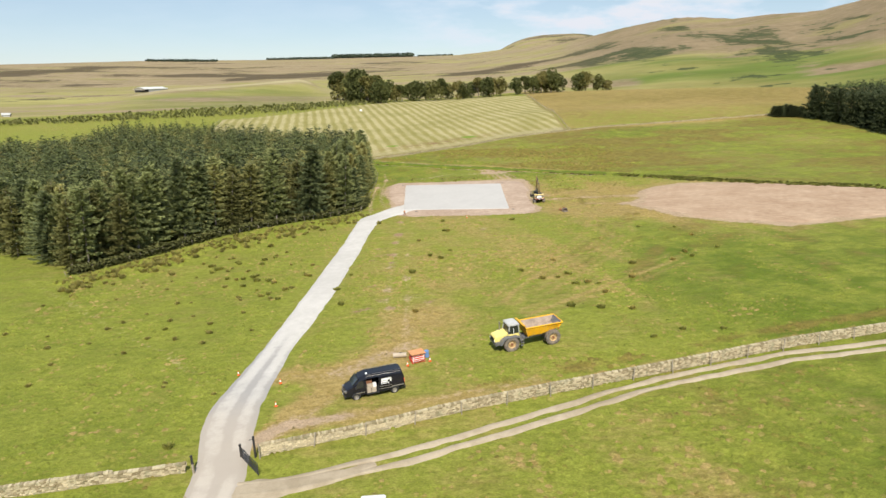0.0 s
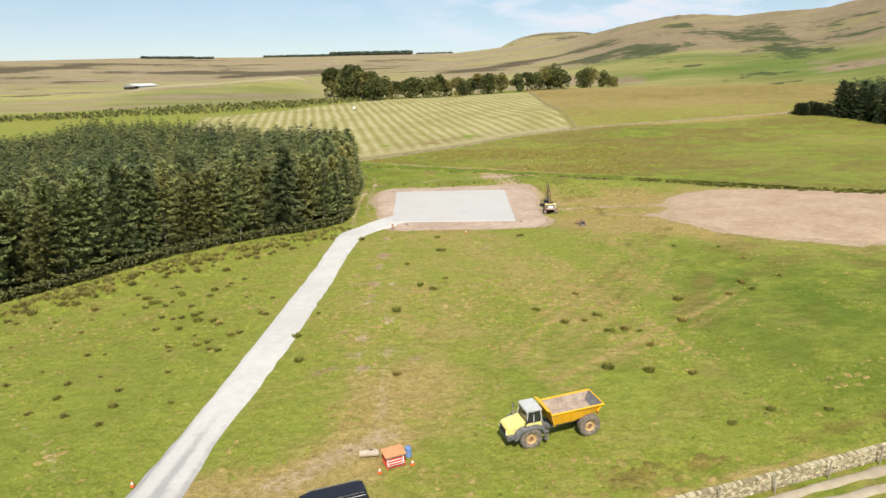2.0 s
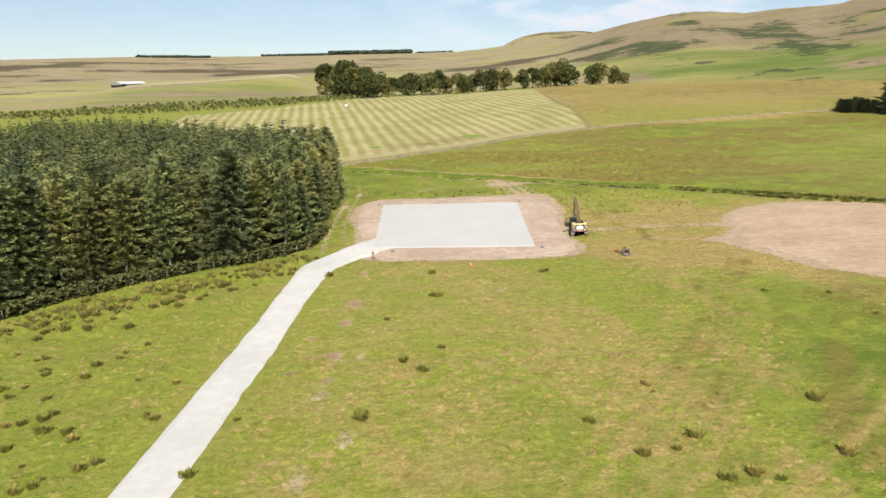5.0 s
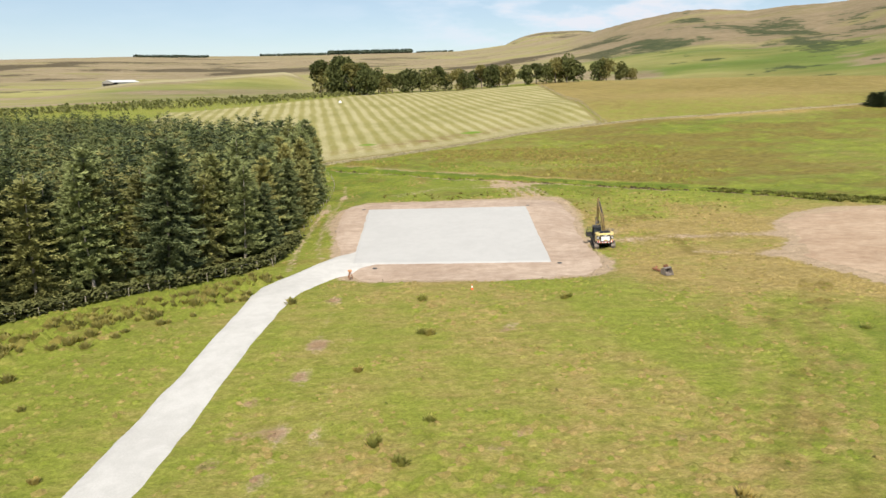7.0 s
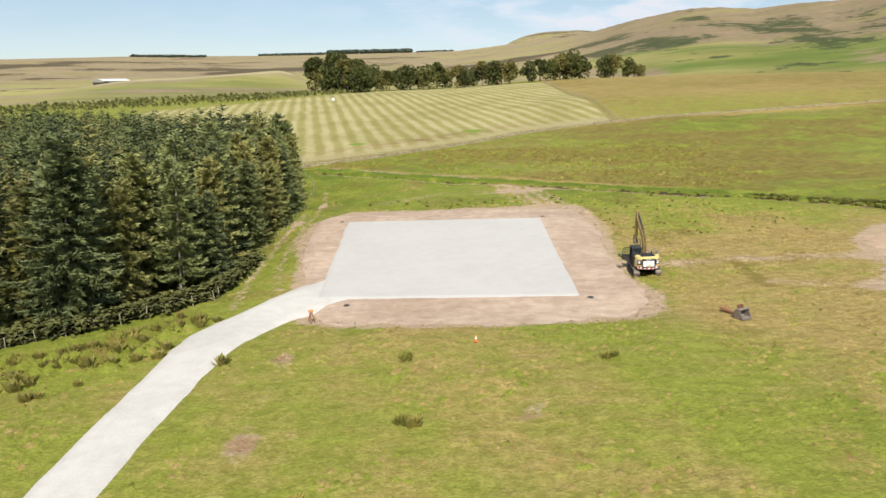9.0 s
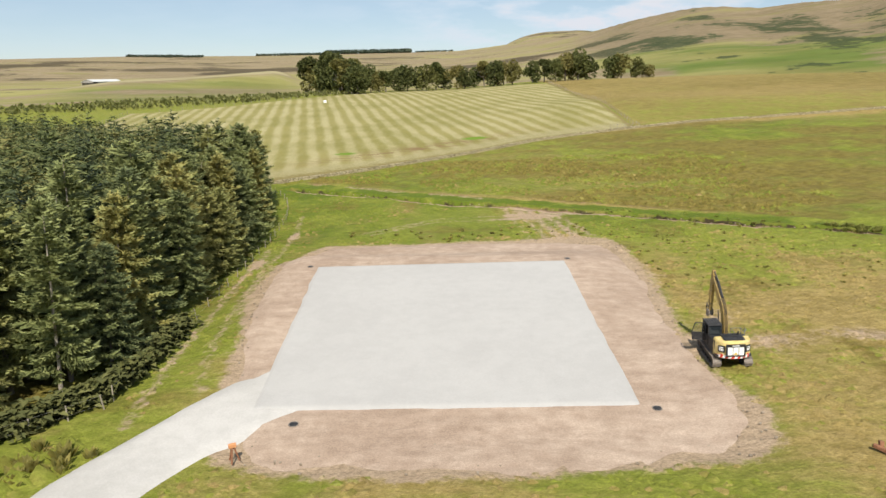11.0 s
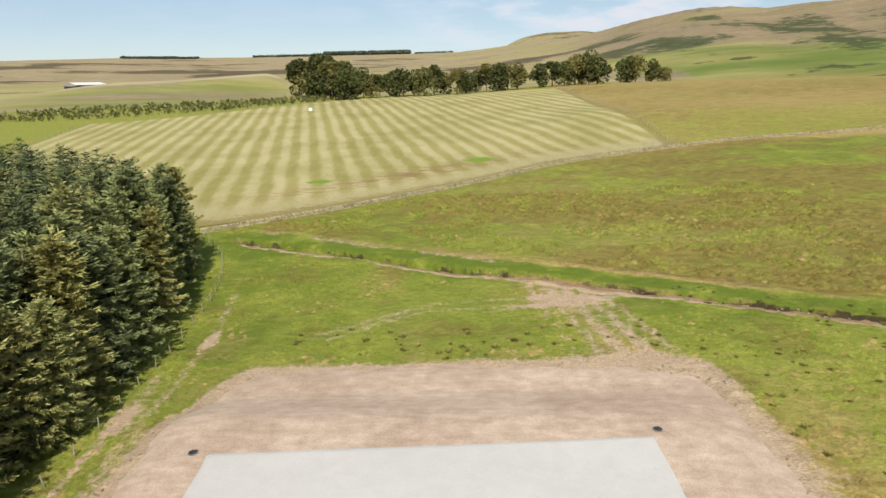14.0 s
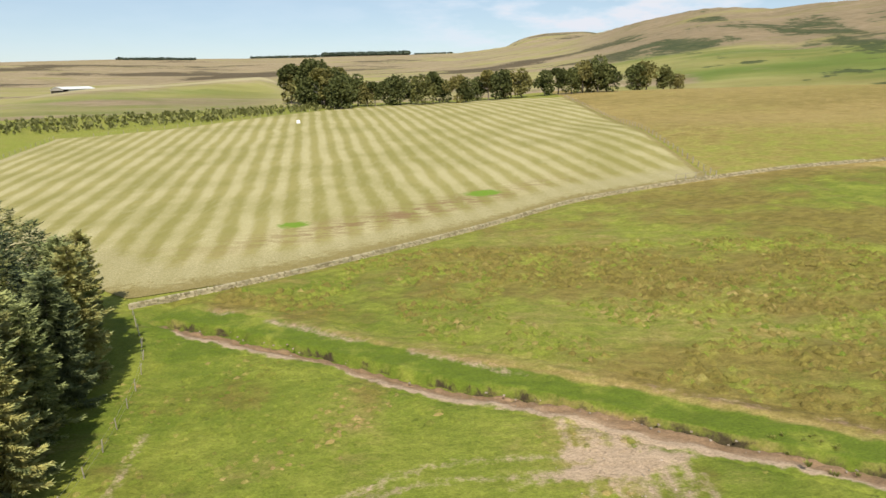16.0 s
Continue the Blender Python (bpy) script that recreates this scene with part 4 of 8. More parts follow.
def sheet(name, P, mat, label, category, rise=0.10, sink=0.12, attrs=None, closed=False, parent_kind="structure"):
    """A skin of stone or earth on the ground. P: (n, m, 2) plan; it thins out towards both long edges (or its rim, when closed)."""
    n, m = P.shape[:2]
    z = land(P[..., 0], P[..., 1])
    v = np.linspace(0, 1, m)[None, :]
    k = np.clip((1 - v) * m / 3, 0, 1) if closed else np.clip(np.minimum(v, 1 - v) * (m - 1) / 1.5, 0, 1)
    z = z + (rise + sink) * k - sink + 0.025 * (lattice(P[..., 0], P[..., 1], 1.3, 8) - 0.5)
    co = np.concatenate([P, z[..., None]], -1).reshape(-1, 3)
    f = grid_faces(n, m)
    if closed:
        a = np.arange(m - 1) + (n - 1) * m
        f = np.concatenate([f, np.stack([a, np.arange(m - 1), np.arange(m - 1) + 1, a + 1], 1)])
    f = f[:, ::-1] if closed else f
    me = raw_mesh(name, co, f, mat)
    for key, val in (attrs or {}).items():
        float_attr(me, key, np.broadcast_to(val, (n, m)))
    return tagged(new(name, me), label, category, kind=parent_kind)


def ribbon(lft, rgt, n, m, rag=0.25, seed=1):
    a, b = smooth_at(lft, n), smooth_at(rgt, n)
    v = np.linspace(0, 1, m)[None, :, None]
    P = a[:, None] * (1 - v) + b[:, None] * v
    w = (lattice(P[..., 0], P[..., 1], 1.7, seed) - 0.5) * 2 * rag + (lattice(P[..., 0], P[..., 1], 6, seed + 1) - 0.5) * 2 * rag
    out = (b - a) / np.linalg.norm(b - a, axis=1)[:, None]
    return P + out[:, None] * (w * (2 * np.abs(v[..., 0] - 0.5)) ** 2)[..., None]


def offset_line(line, d):
    p = np.array(line, float)
    t = np.gradient(p, axis=0)
    t /= np.linalg.norm(t, axis=1)[:, None]
    return [tuple(q) for q in p + np.stack([-t[:, 1], t[:, 0]], 1) * d]


def taper_line(line, d0, d1):
    p = np.array(line, float)
    t = np.gradient(p, axis=0)
    t /= np.linalg.norm(t, axis=1)[:, None]
    return [tuple(q) for q in p + np.stack([-t[:, 1], t[:, 0]], 1) * np.linspace(d0, d1, len(p))[:, None]]


def blob(outline, rings, n, rag, seed):
    q = smooth_at(outline + outline[:1], n + 1)[:-1]
    c = q.mean(0)
    v = np.linspace(0, 1, rings)[None, :, None] ** 0.8
    d = q - c
    k = 1 + rag * ((lattice(q[:, 0], q[:, 1], 1.6, seed) - 0.5) + (lattice(q[:, 0], q[:, 1], 5, seed + 1) - 0.5)) * 2 / np.linalg.norm(d, axis=1)
    return c + d[:, None] * v * (1 + (k[:, None, None] - 1) * v)


apron = [(-17, 197.2), (0, 197.3), (14, 196.8), (18.6, 195.9), (19.5, 192.8), (19.0, 184.7), (19.1, 178), (18.6, 170.5), (17.5, 165), (17.7, 157), (18.8, 152), (18.0, 148.2), (15.8, 146.9), (8, 146), (-2.6, 144.9), (-9.5, 145.9), (-13.6, 147.2), (-15.4, 153), (-16.8, 160), (-17.4, 164.3), (-19.0, 170), (-19.9, 176), (-20.2, 185.5), (-18.8, 193.8)]
spread = [(46, 170), (52, 177), (60, 181), (74, 181), (88, 174), (104, 162), (118, 150), (110, 138), (84, 130), (70, 126), (62, 124.5), (52, 131), (45, 137), (40.5, 146), (38.5, 152), (44, 160)]
build_ground()

# access track, wheel-worn near the gate
rp = ribbon(ROAD_L, ROAD_R, 240, 13, 0.14, 21)
rv = np.linspace(0, 1, 13)[None, :]
gate_near = 1 - ease(60, 86, rp[..., 1])
edge_grey = np.maximum(np.exp(-((rv - 0.03) / 0.10) ** 2) * 1.1, np.exp(-((rv - 0.55) / 0.09) ** 2) * 0.8)
edge_grey = np.maximum(edge_grey, 0.7 * np.exp(-((rv - 0.97) / 0.08) ** 2))
puddle = np.exp(-(((rp[..., 0] + 18.9) / 1.5) ** 2 + ((rp[..., 1] - 49.2) / 1.3) ** 2)) * 1.6
sheet("access_track", rp, M_ROAD, "pale crushed-stone access track, greyer and rutted near the gate", "road", 0.165, 0.10, {"worn": (edge_grey + 0.42) * gate_near + puddle, "earth": 1 - ease(47, 70, rp[..., 1])})

# hardstanding and the stripped earth round it
sheet("stripped_earth", blob(apron, 30, 300, 0.28, 31), M_STRIPPED, "bare pinkish-brown stripped earth round the hardstanding", "bare earth", 0.10, 0.16, closed=True)
pu, pv = np.meshgrid(np.linspace(0, 1, 90), np.linspace(0, 1, 110), indexing="ij")
c00, c10, c01, c11 = (np.array(q) for q in ((-13.2, 152.4), (11.75, 153.2), (-14.9, 181.6), (11.45, 183.6)))
pad_plan = (c00 * ((1 - pu) * (1 - pv))[..., None] + c10 * (pu * (1 - pv))[..., None] + c01 * ((1 - pu) * pv)[..., None] + c11 * (pu * pv)[..., None])
pad_rim = np.minimum(np.minimum(pu, 1 - pu) * 28, np.minimum(pv, 1 - pv) * 34)
pz = land(pad_plan[..., 0], pad_plan[..., 1]) + 0.21 - 0.16 * (1 - np.clip(pad_rim / 0.35, 0, 1)) + 0.012 * (lattice(pad_plan[..., 0], pad_plan[..., 1], 1.1, 9) - 0.5)
pad_plan = pad_plan + ((lattice(pad_plan[..., 0], pad_plan[..., 1], 2.0, 10) - 0.5) * 0.25 * (pad_rim < 0.2))[..., None]
tagged(new("hardstanding", raw_mesh("hardstanding", np.concatenate([pad_plan, pz[..., None]], -1).reshape(-1, 3), grid_faces(90, 110), M_PAD)),
       "level pale grey crushed-stone hardstanding pad", "hardstanding", kind="structure")

# second stripped area and the farm track outside the wall
sheet("bare_plot", blob(spread, 26, 260, 0.9, 33), M_SOIL, "scraped plot of bare pinkish-brown soil in the pasture", "bare earth", 0.10, 0.16, closed=True)
junction = [(-21, 43.5), (-17, 45.4), (-13.5, 46.2), (-10, 47.3), (-7, 48.7)]
sheet("track_junction", ribbon(taper_line(junction, 1.9, 0.5), taper_line(junction, -1.6, -0.4), 110, 11, 0.35, 43), M_RUT, "worn earth where the farm track meets the gateway", "track", 0.09, 0.12)
ST_A, ST_N, ST_M = STREAM[:13], 460, 42
st_mid = smooth_at(ST_A, ST_N)
st_way = np.gradient(st_mid, axis=0)
st_way /= np.linalg.norm(st_way, axis=1)[:, None]
st_nrm = np.stack([-st_way[:, 1], st_way[:, 0]], 1)
st_d = np.linspace(-3.6, 6.8, ST_M)[None, :] + 0 * st_mid[:, :1]
sp = st_mid[:, None] + st_nrm[:, None] * st_d[..., None]
sx, sy = sp[..., 0], sp[..., 1]
wander = st_d + 0.55 * (lattice(sx, sy, 2.3, 46) - 0.5) + 0.4 * (lattice(sx, sy, 0.9, 47) - 0.5)
raw = ease(-34, -28, sx) * (1 - 0.55 * ease(38, 46, sx))
breadth = 1.5 + 1.7 * lattice(sx, sx * 0, 5.5, 49) * raw + 0.5 * np.exp(-((sx - 17) / 8) ** 2)
slope = ease(-breadth, -0.15, wander) * (1 - ease(0.30, 0.46, wander))
notch = np.exp(-((wander - 0.22) / 0.22) ** 2)
mound = np.exp(-((wander - 4.7) / 0.75) ** 2) * lattice(sx, sy, 2.6, 50)
lumpy = (lattice(sx, sy, 0.6, 51) - 0.5) * 0.42 * np.exp(-((wander + 0.6) / 1.0) ** 2)
ends = np.minimum(1, np.minimum(np.arange(ST_N), np.arange(ST_N)[::-1]) / 12.0)[:, None]
rim_dip = 0.30 * (ease(-3.0, -3.6, st_d) + ease(6.2, 6.8, st_d)) + 0.4 * (1 - ends)
sz = land(sx, sy) + relief(sx, sy, False) + 0.04 + ends * ((-0.42 - 0.34 * (1 - ease(0, 10, sx))) * slope - 0.48 * notch + 0.28 * mound + lumpy) + 0.1 * (lattice(sx, sy, 0.8, 52) - 0.5) - rim_dip
sme = raw_mesh("stream_bank", np.concatenate([sp, sz[..., None]], -1).reshape(-1, 3), grid_faces(ST_N, ST_M)[:, ::-1], M_GRASS)
sat = ground_attrs(sx, sy)
earth = np.exp(-((wander + breadth * 0.5) / (breadth * 0.55)) ** 4) * (0.30 + 0.70 * raw) * ease(0.12, 0.4, lattice(sx, sy, 3.4, 53) + 0.25 * raw)
sat["bare"] = sat["bare"] + 1.25 * earth * (0.55 + 0.75 * lattice(sx, sy, 0.7, 56))
sat["red"] = sat["red"] + 0.45 * (np.abs(wander + 0.6) < 1.6) + 1.1 * np.exp(-((wander + 0.4) / 0.8) ** 2) * (0.35 + lattice(sx, sy, 1.6, 54)) + 0.62 * np.exp(-((wander - 4.8) / 1.2) ** 2)
# notch darkening: wet earth plus the undercut's shade put into the colour
sat["wet_shade"] = (np.exp(-((wander - 0.26) / 0.26) ** 4)) * (0.15 + 0.8 * lattice(sx, sy, 1.8, 55)) * (1 + 1.2 * ease(18, 34, sx))
verge = ease(0.4, 0.8, wander) * (1 - ease(3.3, 4.2, wander))
sat["lush"] = sat["lush"] + 0.3 * verge
sat["dry"] = np.where(wander > 4.0, sat["dry"], sat["dry"] * (1 - verge) - 0.10 * verge)
sat["brown"] = sat["brown"] * ease(3.2, 5.5, wander) + sat["brown"] * (wander < -1)
damp = ease(24, 34, sx) * np.exp(-((wander - 0.6) / 1.5) ** 2)
sat["brown"] = sat["brown"] + 0.45 * damp
for px_, py_ in ((52.5, 196.6), (56.8, 192.4), (51, 197.6)):
    sat["bare"] = sat["bare"] + 1.0 * np.exp(-(((sx - px_) / 1.9) ** 2 + ((wander + 0.7) / 0.8) ** 2))
for key, val in sat.items():
    float_attr(sme, key, val)
tagged(new("stream_bank", sme), "raw reddish earth bank and grassy far edge of the narrow stream", "bank", kind="structure")
for off in (-0.72, 0.78):
    sheet("farm_track", ribbon(offset_line(LOW_TRACK, off + 0.46), offset_line(LOW_TRACK, off - 0.46), 200, 7, 0.3, 41), M_RUT, "worn earth wheel rut of the farm track", "track", 0.10, 0.10)

# mown hay field beyond the wall
hx = np.linspace(-143, 48.2, 176)
low = np.interp(hx, [-143, -141.6, -135, -128, -121, -112, -60, -40] + [p[0] for p in FIELD_WALL[1:7]], [405.5, 401, 370, 341, 313, 286, 259, 245.5] + [p[1] + 1.0 for p in FIELD_WALL[1:7]])
top = np.interp(hx, [-143, -131, -108, -90, -69, -45, -16, 20, 48.2], [406, 410, 428, 455, 490, 515, 535, 520, 487])
hv = np.linspace(0, 1, 150)
hay = np.stack([np.repeat(hx[:, None], 150, 1), low[:, None] * (1 - hv) + top[:, None] * hv], -1)
hz = land(hay[..., 0], hay[..., 1]) + 0.10
hme = raw_mesh("hay_field", np.concatenate([hay, hz[..., None]], -1).reshape(-1, 3), grid_faces(176, 150), M_HAY)
wall_low = np.interp(hay[..., 0], [p[0] for p in FIELD_WALL], [p[1] for p in FIELD_WALL])
float_attr(hme, "rim", 1.05 * np.exp(-((hay[..., 1] - wall_low) / (9.5 - 0.06 * np.clip(hay[..., 0] + 40, 0, 90))) ** 2) + 0.9 * np.exp(-((hay[..., 0] - 48.2) / 1.7) ** 2))
float_attr(hme, "clod", np.exp(-((hay[..., 1] - wall_low - 20 + 0.05 * hay[..., 0]) / 6.0) ** 2) * np.exp(-((hay[..., 0] + 8) / 26) ** 2))
float_attr(hme, "edge", np.exp(-((hay[..., 1] - low[:, None]) / 12.0) ** 2))
float_attr(hme, "green", np.exp(-(((hay[..., 0] - 4.2) / 4.5) ** 2 + ((hay[..., 1] - 297) / 3.0) ** 2)) + np.exp(-(((hay[..., 0] + 27.8) / 3.5) ** 2 + ((hay[..., 1] - 278) / 2.2) ** 2)))
tagged(new("hay_field", hme), "mown hay meadow striped with pale drying swaths", "field", kind="structure")
# ---- small builders ----
def part(name, bm, mat, parent=None, label="", smooth=False):
    me = bpy.data.meshes.new(name)
    bm.normal_update()
    bm.to_mesh(me)
    bm.free()
    me.materials.append(mat)
    if smooth:
        me.polygons.foreach_set("use_smooth", [True] * len(me.polygons))
    ob = new(name, me)
    ob.parent = parent
    if label:
        tagged(ob, label)
    return ob


def mesh_part(name, me, parent=None, label=""):
    ob = new(name, me)
    ob.parent = parent
    if label:
        tagged(ob, label)
    return ob


def thing(name, m, label, category, group=""):
    ob = new(name)
    ob.empty_display_size = 0.3
    ob.matrix_world = m
    return tagged(ob, label, category, group)


class Mesher:
    """Collects faces as numpy, for foliage and stones, with an optional value a vertex."""
    def __init__(self):
        self.v, self.f, self.w, self.kin, self.n = [], [], [], [], 0

    def add(self, v, f, w=None, kin=None):
        v, f = np.asarray(v, float).reshape(-1, 3), np.asarray(f, int)
        self.v.append(v)
        self.f.append(f + self.n)
        if w is not None:
            self.w.append(w)
        if kin is not None:
            self.kin.append(np.full(len(v), kin))
        self.n += len(v)

    def mesh(self, name, mat, smooth=False):
        me = raw_mesh(name, np.concatenate(self.v), np.concatenate(self.f), mat, smooth)
        if self.w:
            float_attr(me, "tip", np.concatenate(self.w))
        if self.kin:
            float_attr(me, "kin", np.concatenate(self.kin))
        return me


def kites(base, way, side, length, width, sag):
    """Many leaf sprays at once: base, way, side are (n, 3)."""
    length, width = np.asarray(length)[:, None], np.asarray(width)[:, None]
    up = np.cross(side, way)
    mid = base + way * length * 0.45
    tip = base + way * length - np.array([0, 0, 1]) * (sag * length)
    fold = up * width * 0.25
    v = np.stack([base, mid + side * width - fold, tip, mid - side * width - fold], 1)
    n = len(base)
    f = np.arange(n * 4).reshape(n, 4)
    return v.reshape(-1, 3), f


def trunk_mesh(name, h, r, rng, seg=7, rings=6, lean=0.15, mat=None):
    m = Mesher()
    t = np.linspace(0, 1, rings)
    a = np.linspace(0, 2 * math.pi, seg, endpoint=False)
    wob = np.cumsum(rng.normal(0, lean / rings, (rings, 2)), 0)
    rad = r * (1 - t) ** 0.85 + 0.015
    rad[0] *= 1.3
    v = np.stack([wob[:, None, 0] + rad[:, None] * np.cos(a), wob[:, None, 1] + rad[:, None] * np.sin(a), np.repeat((t * h)[:, None], seg, 1) - 0.25 * (t[:, None] == 0)], -1)
    f = []
    for i in range(rings - 1):
        for j in range(seg):
            k = (j + 1) % seg
            f.append((i * seg + j, i * seg + k, (i + 1) * seg + k, (i + 1) * seg + j))
    m.add(v, f)
    return m.mesh(name, mat or M_BARK, True)


def spruce_crown(rng, h, radius, whorls, per, bottom=0.1, gap=0.18, twig=0.62, layers=2, droop=0.12, shape=0.5):
    """Whorls of branches, each a spine with twigs to both sides; the value is 0 at the stem and 1 at the tips."""
    V, W = [], []
    for k in range(whorls):
        u = bottom + (0.985 - bottom) * (k + 0.5) / whorls
        full = radius * (1 - u) ** shape * min(1, 0.8 + 2.0 * u) * (0.92 + 0.16 * math.sin(k * 1.9)) + 0.16
        for j in range(per):
            a = 2 * math.pi * (j + rng.uniform(-0.3, 0.3)) / per + k * 2.4
            ln = full * rng.uniform(0.62, 1.28)
            z = u * h + rng.normal(0, 0.26)
            out = np.array([math.cos(a), math.sin(a), 0.0])
            acr = np.array([-out[1], out[0], 0.0])
            k1 = -0.10 + 0.62 * u + rng.normal(0, 0.07)
            k2, k3 = -0.22 - 0.2 * u, droop + 0.10
            n = max(3, int(ln / gap))
            for lay in range(layers):
                s = np.linspace(0.16, 1.0, n) + rng.uniform(-0.5, 0.5, n) * 0.6 / n
                s = np.clip(s, 0.08, 1.02)
                dz = k1 * s + k2 * s ** 2 + k3 * s ** 4
                slope = k1 + 2 * k2 * s + 4 * k3 * s ** 3
                p = out * (ln * s)[:, None] + np.array([0, 0, z - 0.16 * lay]) + np.stack([0 * s, 0 * s, ln * dz], 1) + acr * rng.normal(0, 0.05, n)[:, None]
                for sg in (-1, 1):
                    fan = rng.uniform(0.55, 1.15, n) * (1.1 - 0.35 * s)
                    d = out * np.cos(fan)[:, None] + acr * (sg * np.sin(fan))[:, None]
                    d[:, 2] = slope * 0.75 - 0.28 * lay + rng.normal(0.02, 0.14, n)
                    tl = (twig * (1 - 0.45 * s) * min(1.0, 0.35 + ln / 2.2) + 0.08) * rng.uniform(0.65, 1.35, n)
                    turn = rng.normal(0.25, 0.5, n) if lay == 0 else rng.normal(1.2, 0.35, n)
                    half = (0.055 + 0.17 * tl)[:, None] * (np.cos(turn)[:, None] * out + np.sin(turn)[:, None] * [0, 0, 1])
                    V.append(np.stack([p + half, p - half * 0.8 - [0, 0, 0.03], p + d * tl[:, None]], 1))
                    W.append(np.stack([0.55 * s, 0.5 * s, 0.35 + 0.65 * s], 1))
    for k in range(7):
        a = k * 2.4
        p = np.array([0, 0, h - 0.16 * k])
        d = np.array([math.cos(a) * 0.5, math.sin(a) * 0.5, 0.75 - 0.06 * k]) * (0.34 + 0.05 * k)
        V.append(np.stack([p + [0, 0, 0.07], p - [0, 0, 0.07], p + d])[None])
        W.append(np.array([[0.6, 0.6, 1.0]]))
    V, W = np.concatenate(V).reshape(-1, 3), np.concatenate(W).ravel()
    return V, np.arange(len(V)).reshape(-1, 3), W


def spruce(seed, h, radius, bottom, per=7, leaf=None):
    rng = np.random.default_rng(seed)
    root = thing("spruce_tree", Matrix(), "tall dark green spruce of the plantation edge", "tree", "spruces of the plantation edge")
    mesh_part("trunk", trunk_mesh("trunk", h * 1.0, 0.16, rng, mat=M_PALEBARK if per < 7 else M_BARK), root)
    m = Mesher()
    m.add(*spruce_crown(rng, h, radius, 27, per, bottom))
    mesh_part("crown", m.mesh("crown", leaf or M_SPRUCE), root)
    return root


def plant(x, y, turn, size=1.0, lean=0.0, stretch=1.0, sink=0.1):
    z = float(ground(x, y)) - sink
    return Matrix.Translation((x, y, z)) @ Euler((0, radians(lean), 0)).to_matrix().to_4x4() @ Matrix.Rotation(turn, 4, "Z"), (size, size, size * stretch)


def place_copies(protos, spots, kinds=None):
    """Each prototype stands at its own first spot; the others are copies."""
    used = set()
    for i, (x, y, turn, size, lean, stretch) in enumerate(spots):
        k = kinds[i] if kinds else i % len(protos)
        m, sc = plant(x, y, turn, size, lean, stretch)
        if k not in used:
            used.add(k)
            ob = protos[k]
            ob.matrix_world = m @ Matrix.Diagonal((*sc, 1))
        else:
            ob = copy_thing(protos[k], m)
            ob.matrix_basis = m @ Matrix.Diagonal((*sc, 1))


# ---- spruce plantation ----
prng = np.random.default_rng(5)
gx, gy = np.meshgrid(np.arange(-150, -20, 2.9), np.arange(106, 300, 2.9), indexing="ij")
gx = gx + prng.normal(0, 0.6, gx.shape)
gy = gy + prng.normal(0, 0.6, gy.shape)
keep = inside(gx, gy, FOREST)
gx, gy = gx[keep], gy[keep]
rim_d, _ = to_line(gx, gy, FOREST[:13])
east_d, _ = to_line(gx, gy, FOREST[7:14])
height_k = (0.90 + 0.12 * lattice(gx, gy, 22, 51) + 0.10 * lattice(gx, gy, 7, 52)) * (0.84 + 0.16 * ease(0, 6.5, east_d)) * (0.93 + 0.07 * ease(0, 5, rim_d)) * (1 - 0.22 * ease(205, 238, gy))
order = np.argsort(rim_d)
front_d, _ = to_line(gx, gy, FOREST[:8])
set_back = (front_d > 1.5) & (east_d > 0.7 + 2.2 * ease(208, 224, gy))
seen = set_back & (gx > -128 + 0.35 * (gy - 150))
edge_ids = [i for i in order if seen[i] and rim_d[i] < 6.0][:165]
edge_set = set(edge_ids)
protos = [spruce(60 + k, 14.3 + 0.5 * (k % 3), (3.6, 3.3, 3.8, 3.4, 3.1, 3.7)[k], (0.08, 0.12, 0.09, 0.15, 0.18, 0.10)[k], (8, 7, 8, 7, 4, 8)[k]) for k in range(6)]
protos += [spruce(70, 13.6, 3.4, 0.05, 6, M_SPRUCE_OLIVE), spruce(71, 13.2, 3.2, 0.08, 5, M_SPRUCE_OLIVE)]
kinds = [6 + prng.integers(2) if (front_d[i] < 5.5 and prng.random() < 0.40) or prng.random() < 0.05 else prng.integers(6) for i in edge_ids]
for k in range(8):
    kinds[k] = k
place_copies(protos, [(gx[i], gy[i], prng.uniform(0, 6.28), height_k[i] * prng.uniform(0.86, 1.08), prng.normal(3.0, 1.6), prng.uniform(0.94, 1.06)) for i in edge_ids], kinds)

inner = [i for i in range(len(gx)) if i not in edge_set and set_back[i]]
tops = []
for k in range(5):
    trng = np.random.default_rng(80 + k)
    tops.append(spruce_crown(trng, 14.8, 3.5, 13, 6, 0.34, 0.36, 0.78, 1, 0.12, 0.62))
    tops.append(spruce_crown(trng, 14.8, 3.6, 7, 5, 0.55, 0.36, 0.78, 1, 0.12, 0.62))
wood = Mesher()
for i in inner:
    deep = rim_d[i] > 9
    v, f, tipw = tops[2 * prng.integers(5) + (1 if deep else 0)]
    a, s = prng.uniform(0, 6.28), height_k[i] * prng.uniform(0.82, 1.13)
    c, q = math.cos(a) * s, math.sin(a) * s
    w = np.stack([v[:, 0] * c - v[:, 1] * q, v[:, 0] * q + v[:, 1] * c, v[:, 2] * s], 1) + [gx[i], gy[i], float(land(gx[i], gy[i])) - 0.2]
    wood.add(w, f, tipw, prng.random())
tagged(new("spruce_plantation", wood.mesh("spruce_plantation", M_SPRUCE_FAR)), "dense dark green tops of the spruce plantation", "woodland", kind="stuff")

# trunks of the stand behind its edge
stems = Mesher()
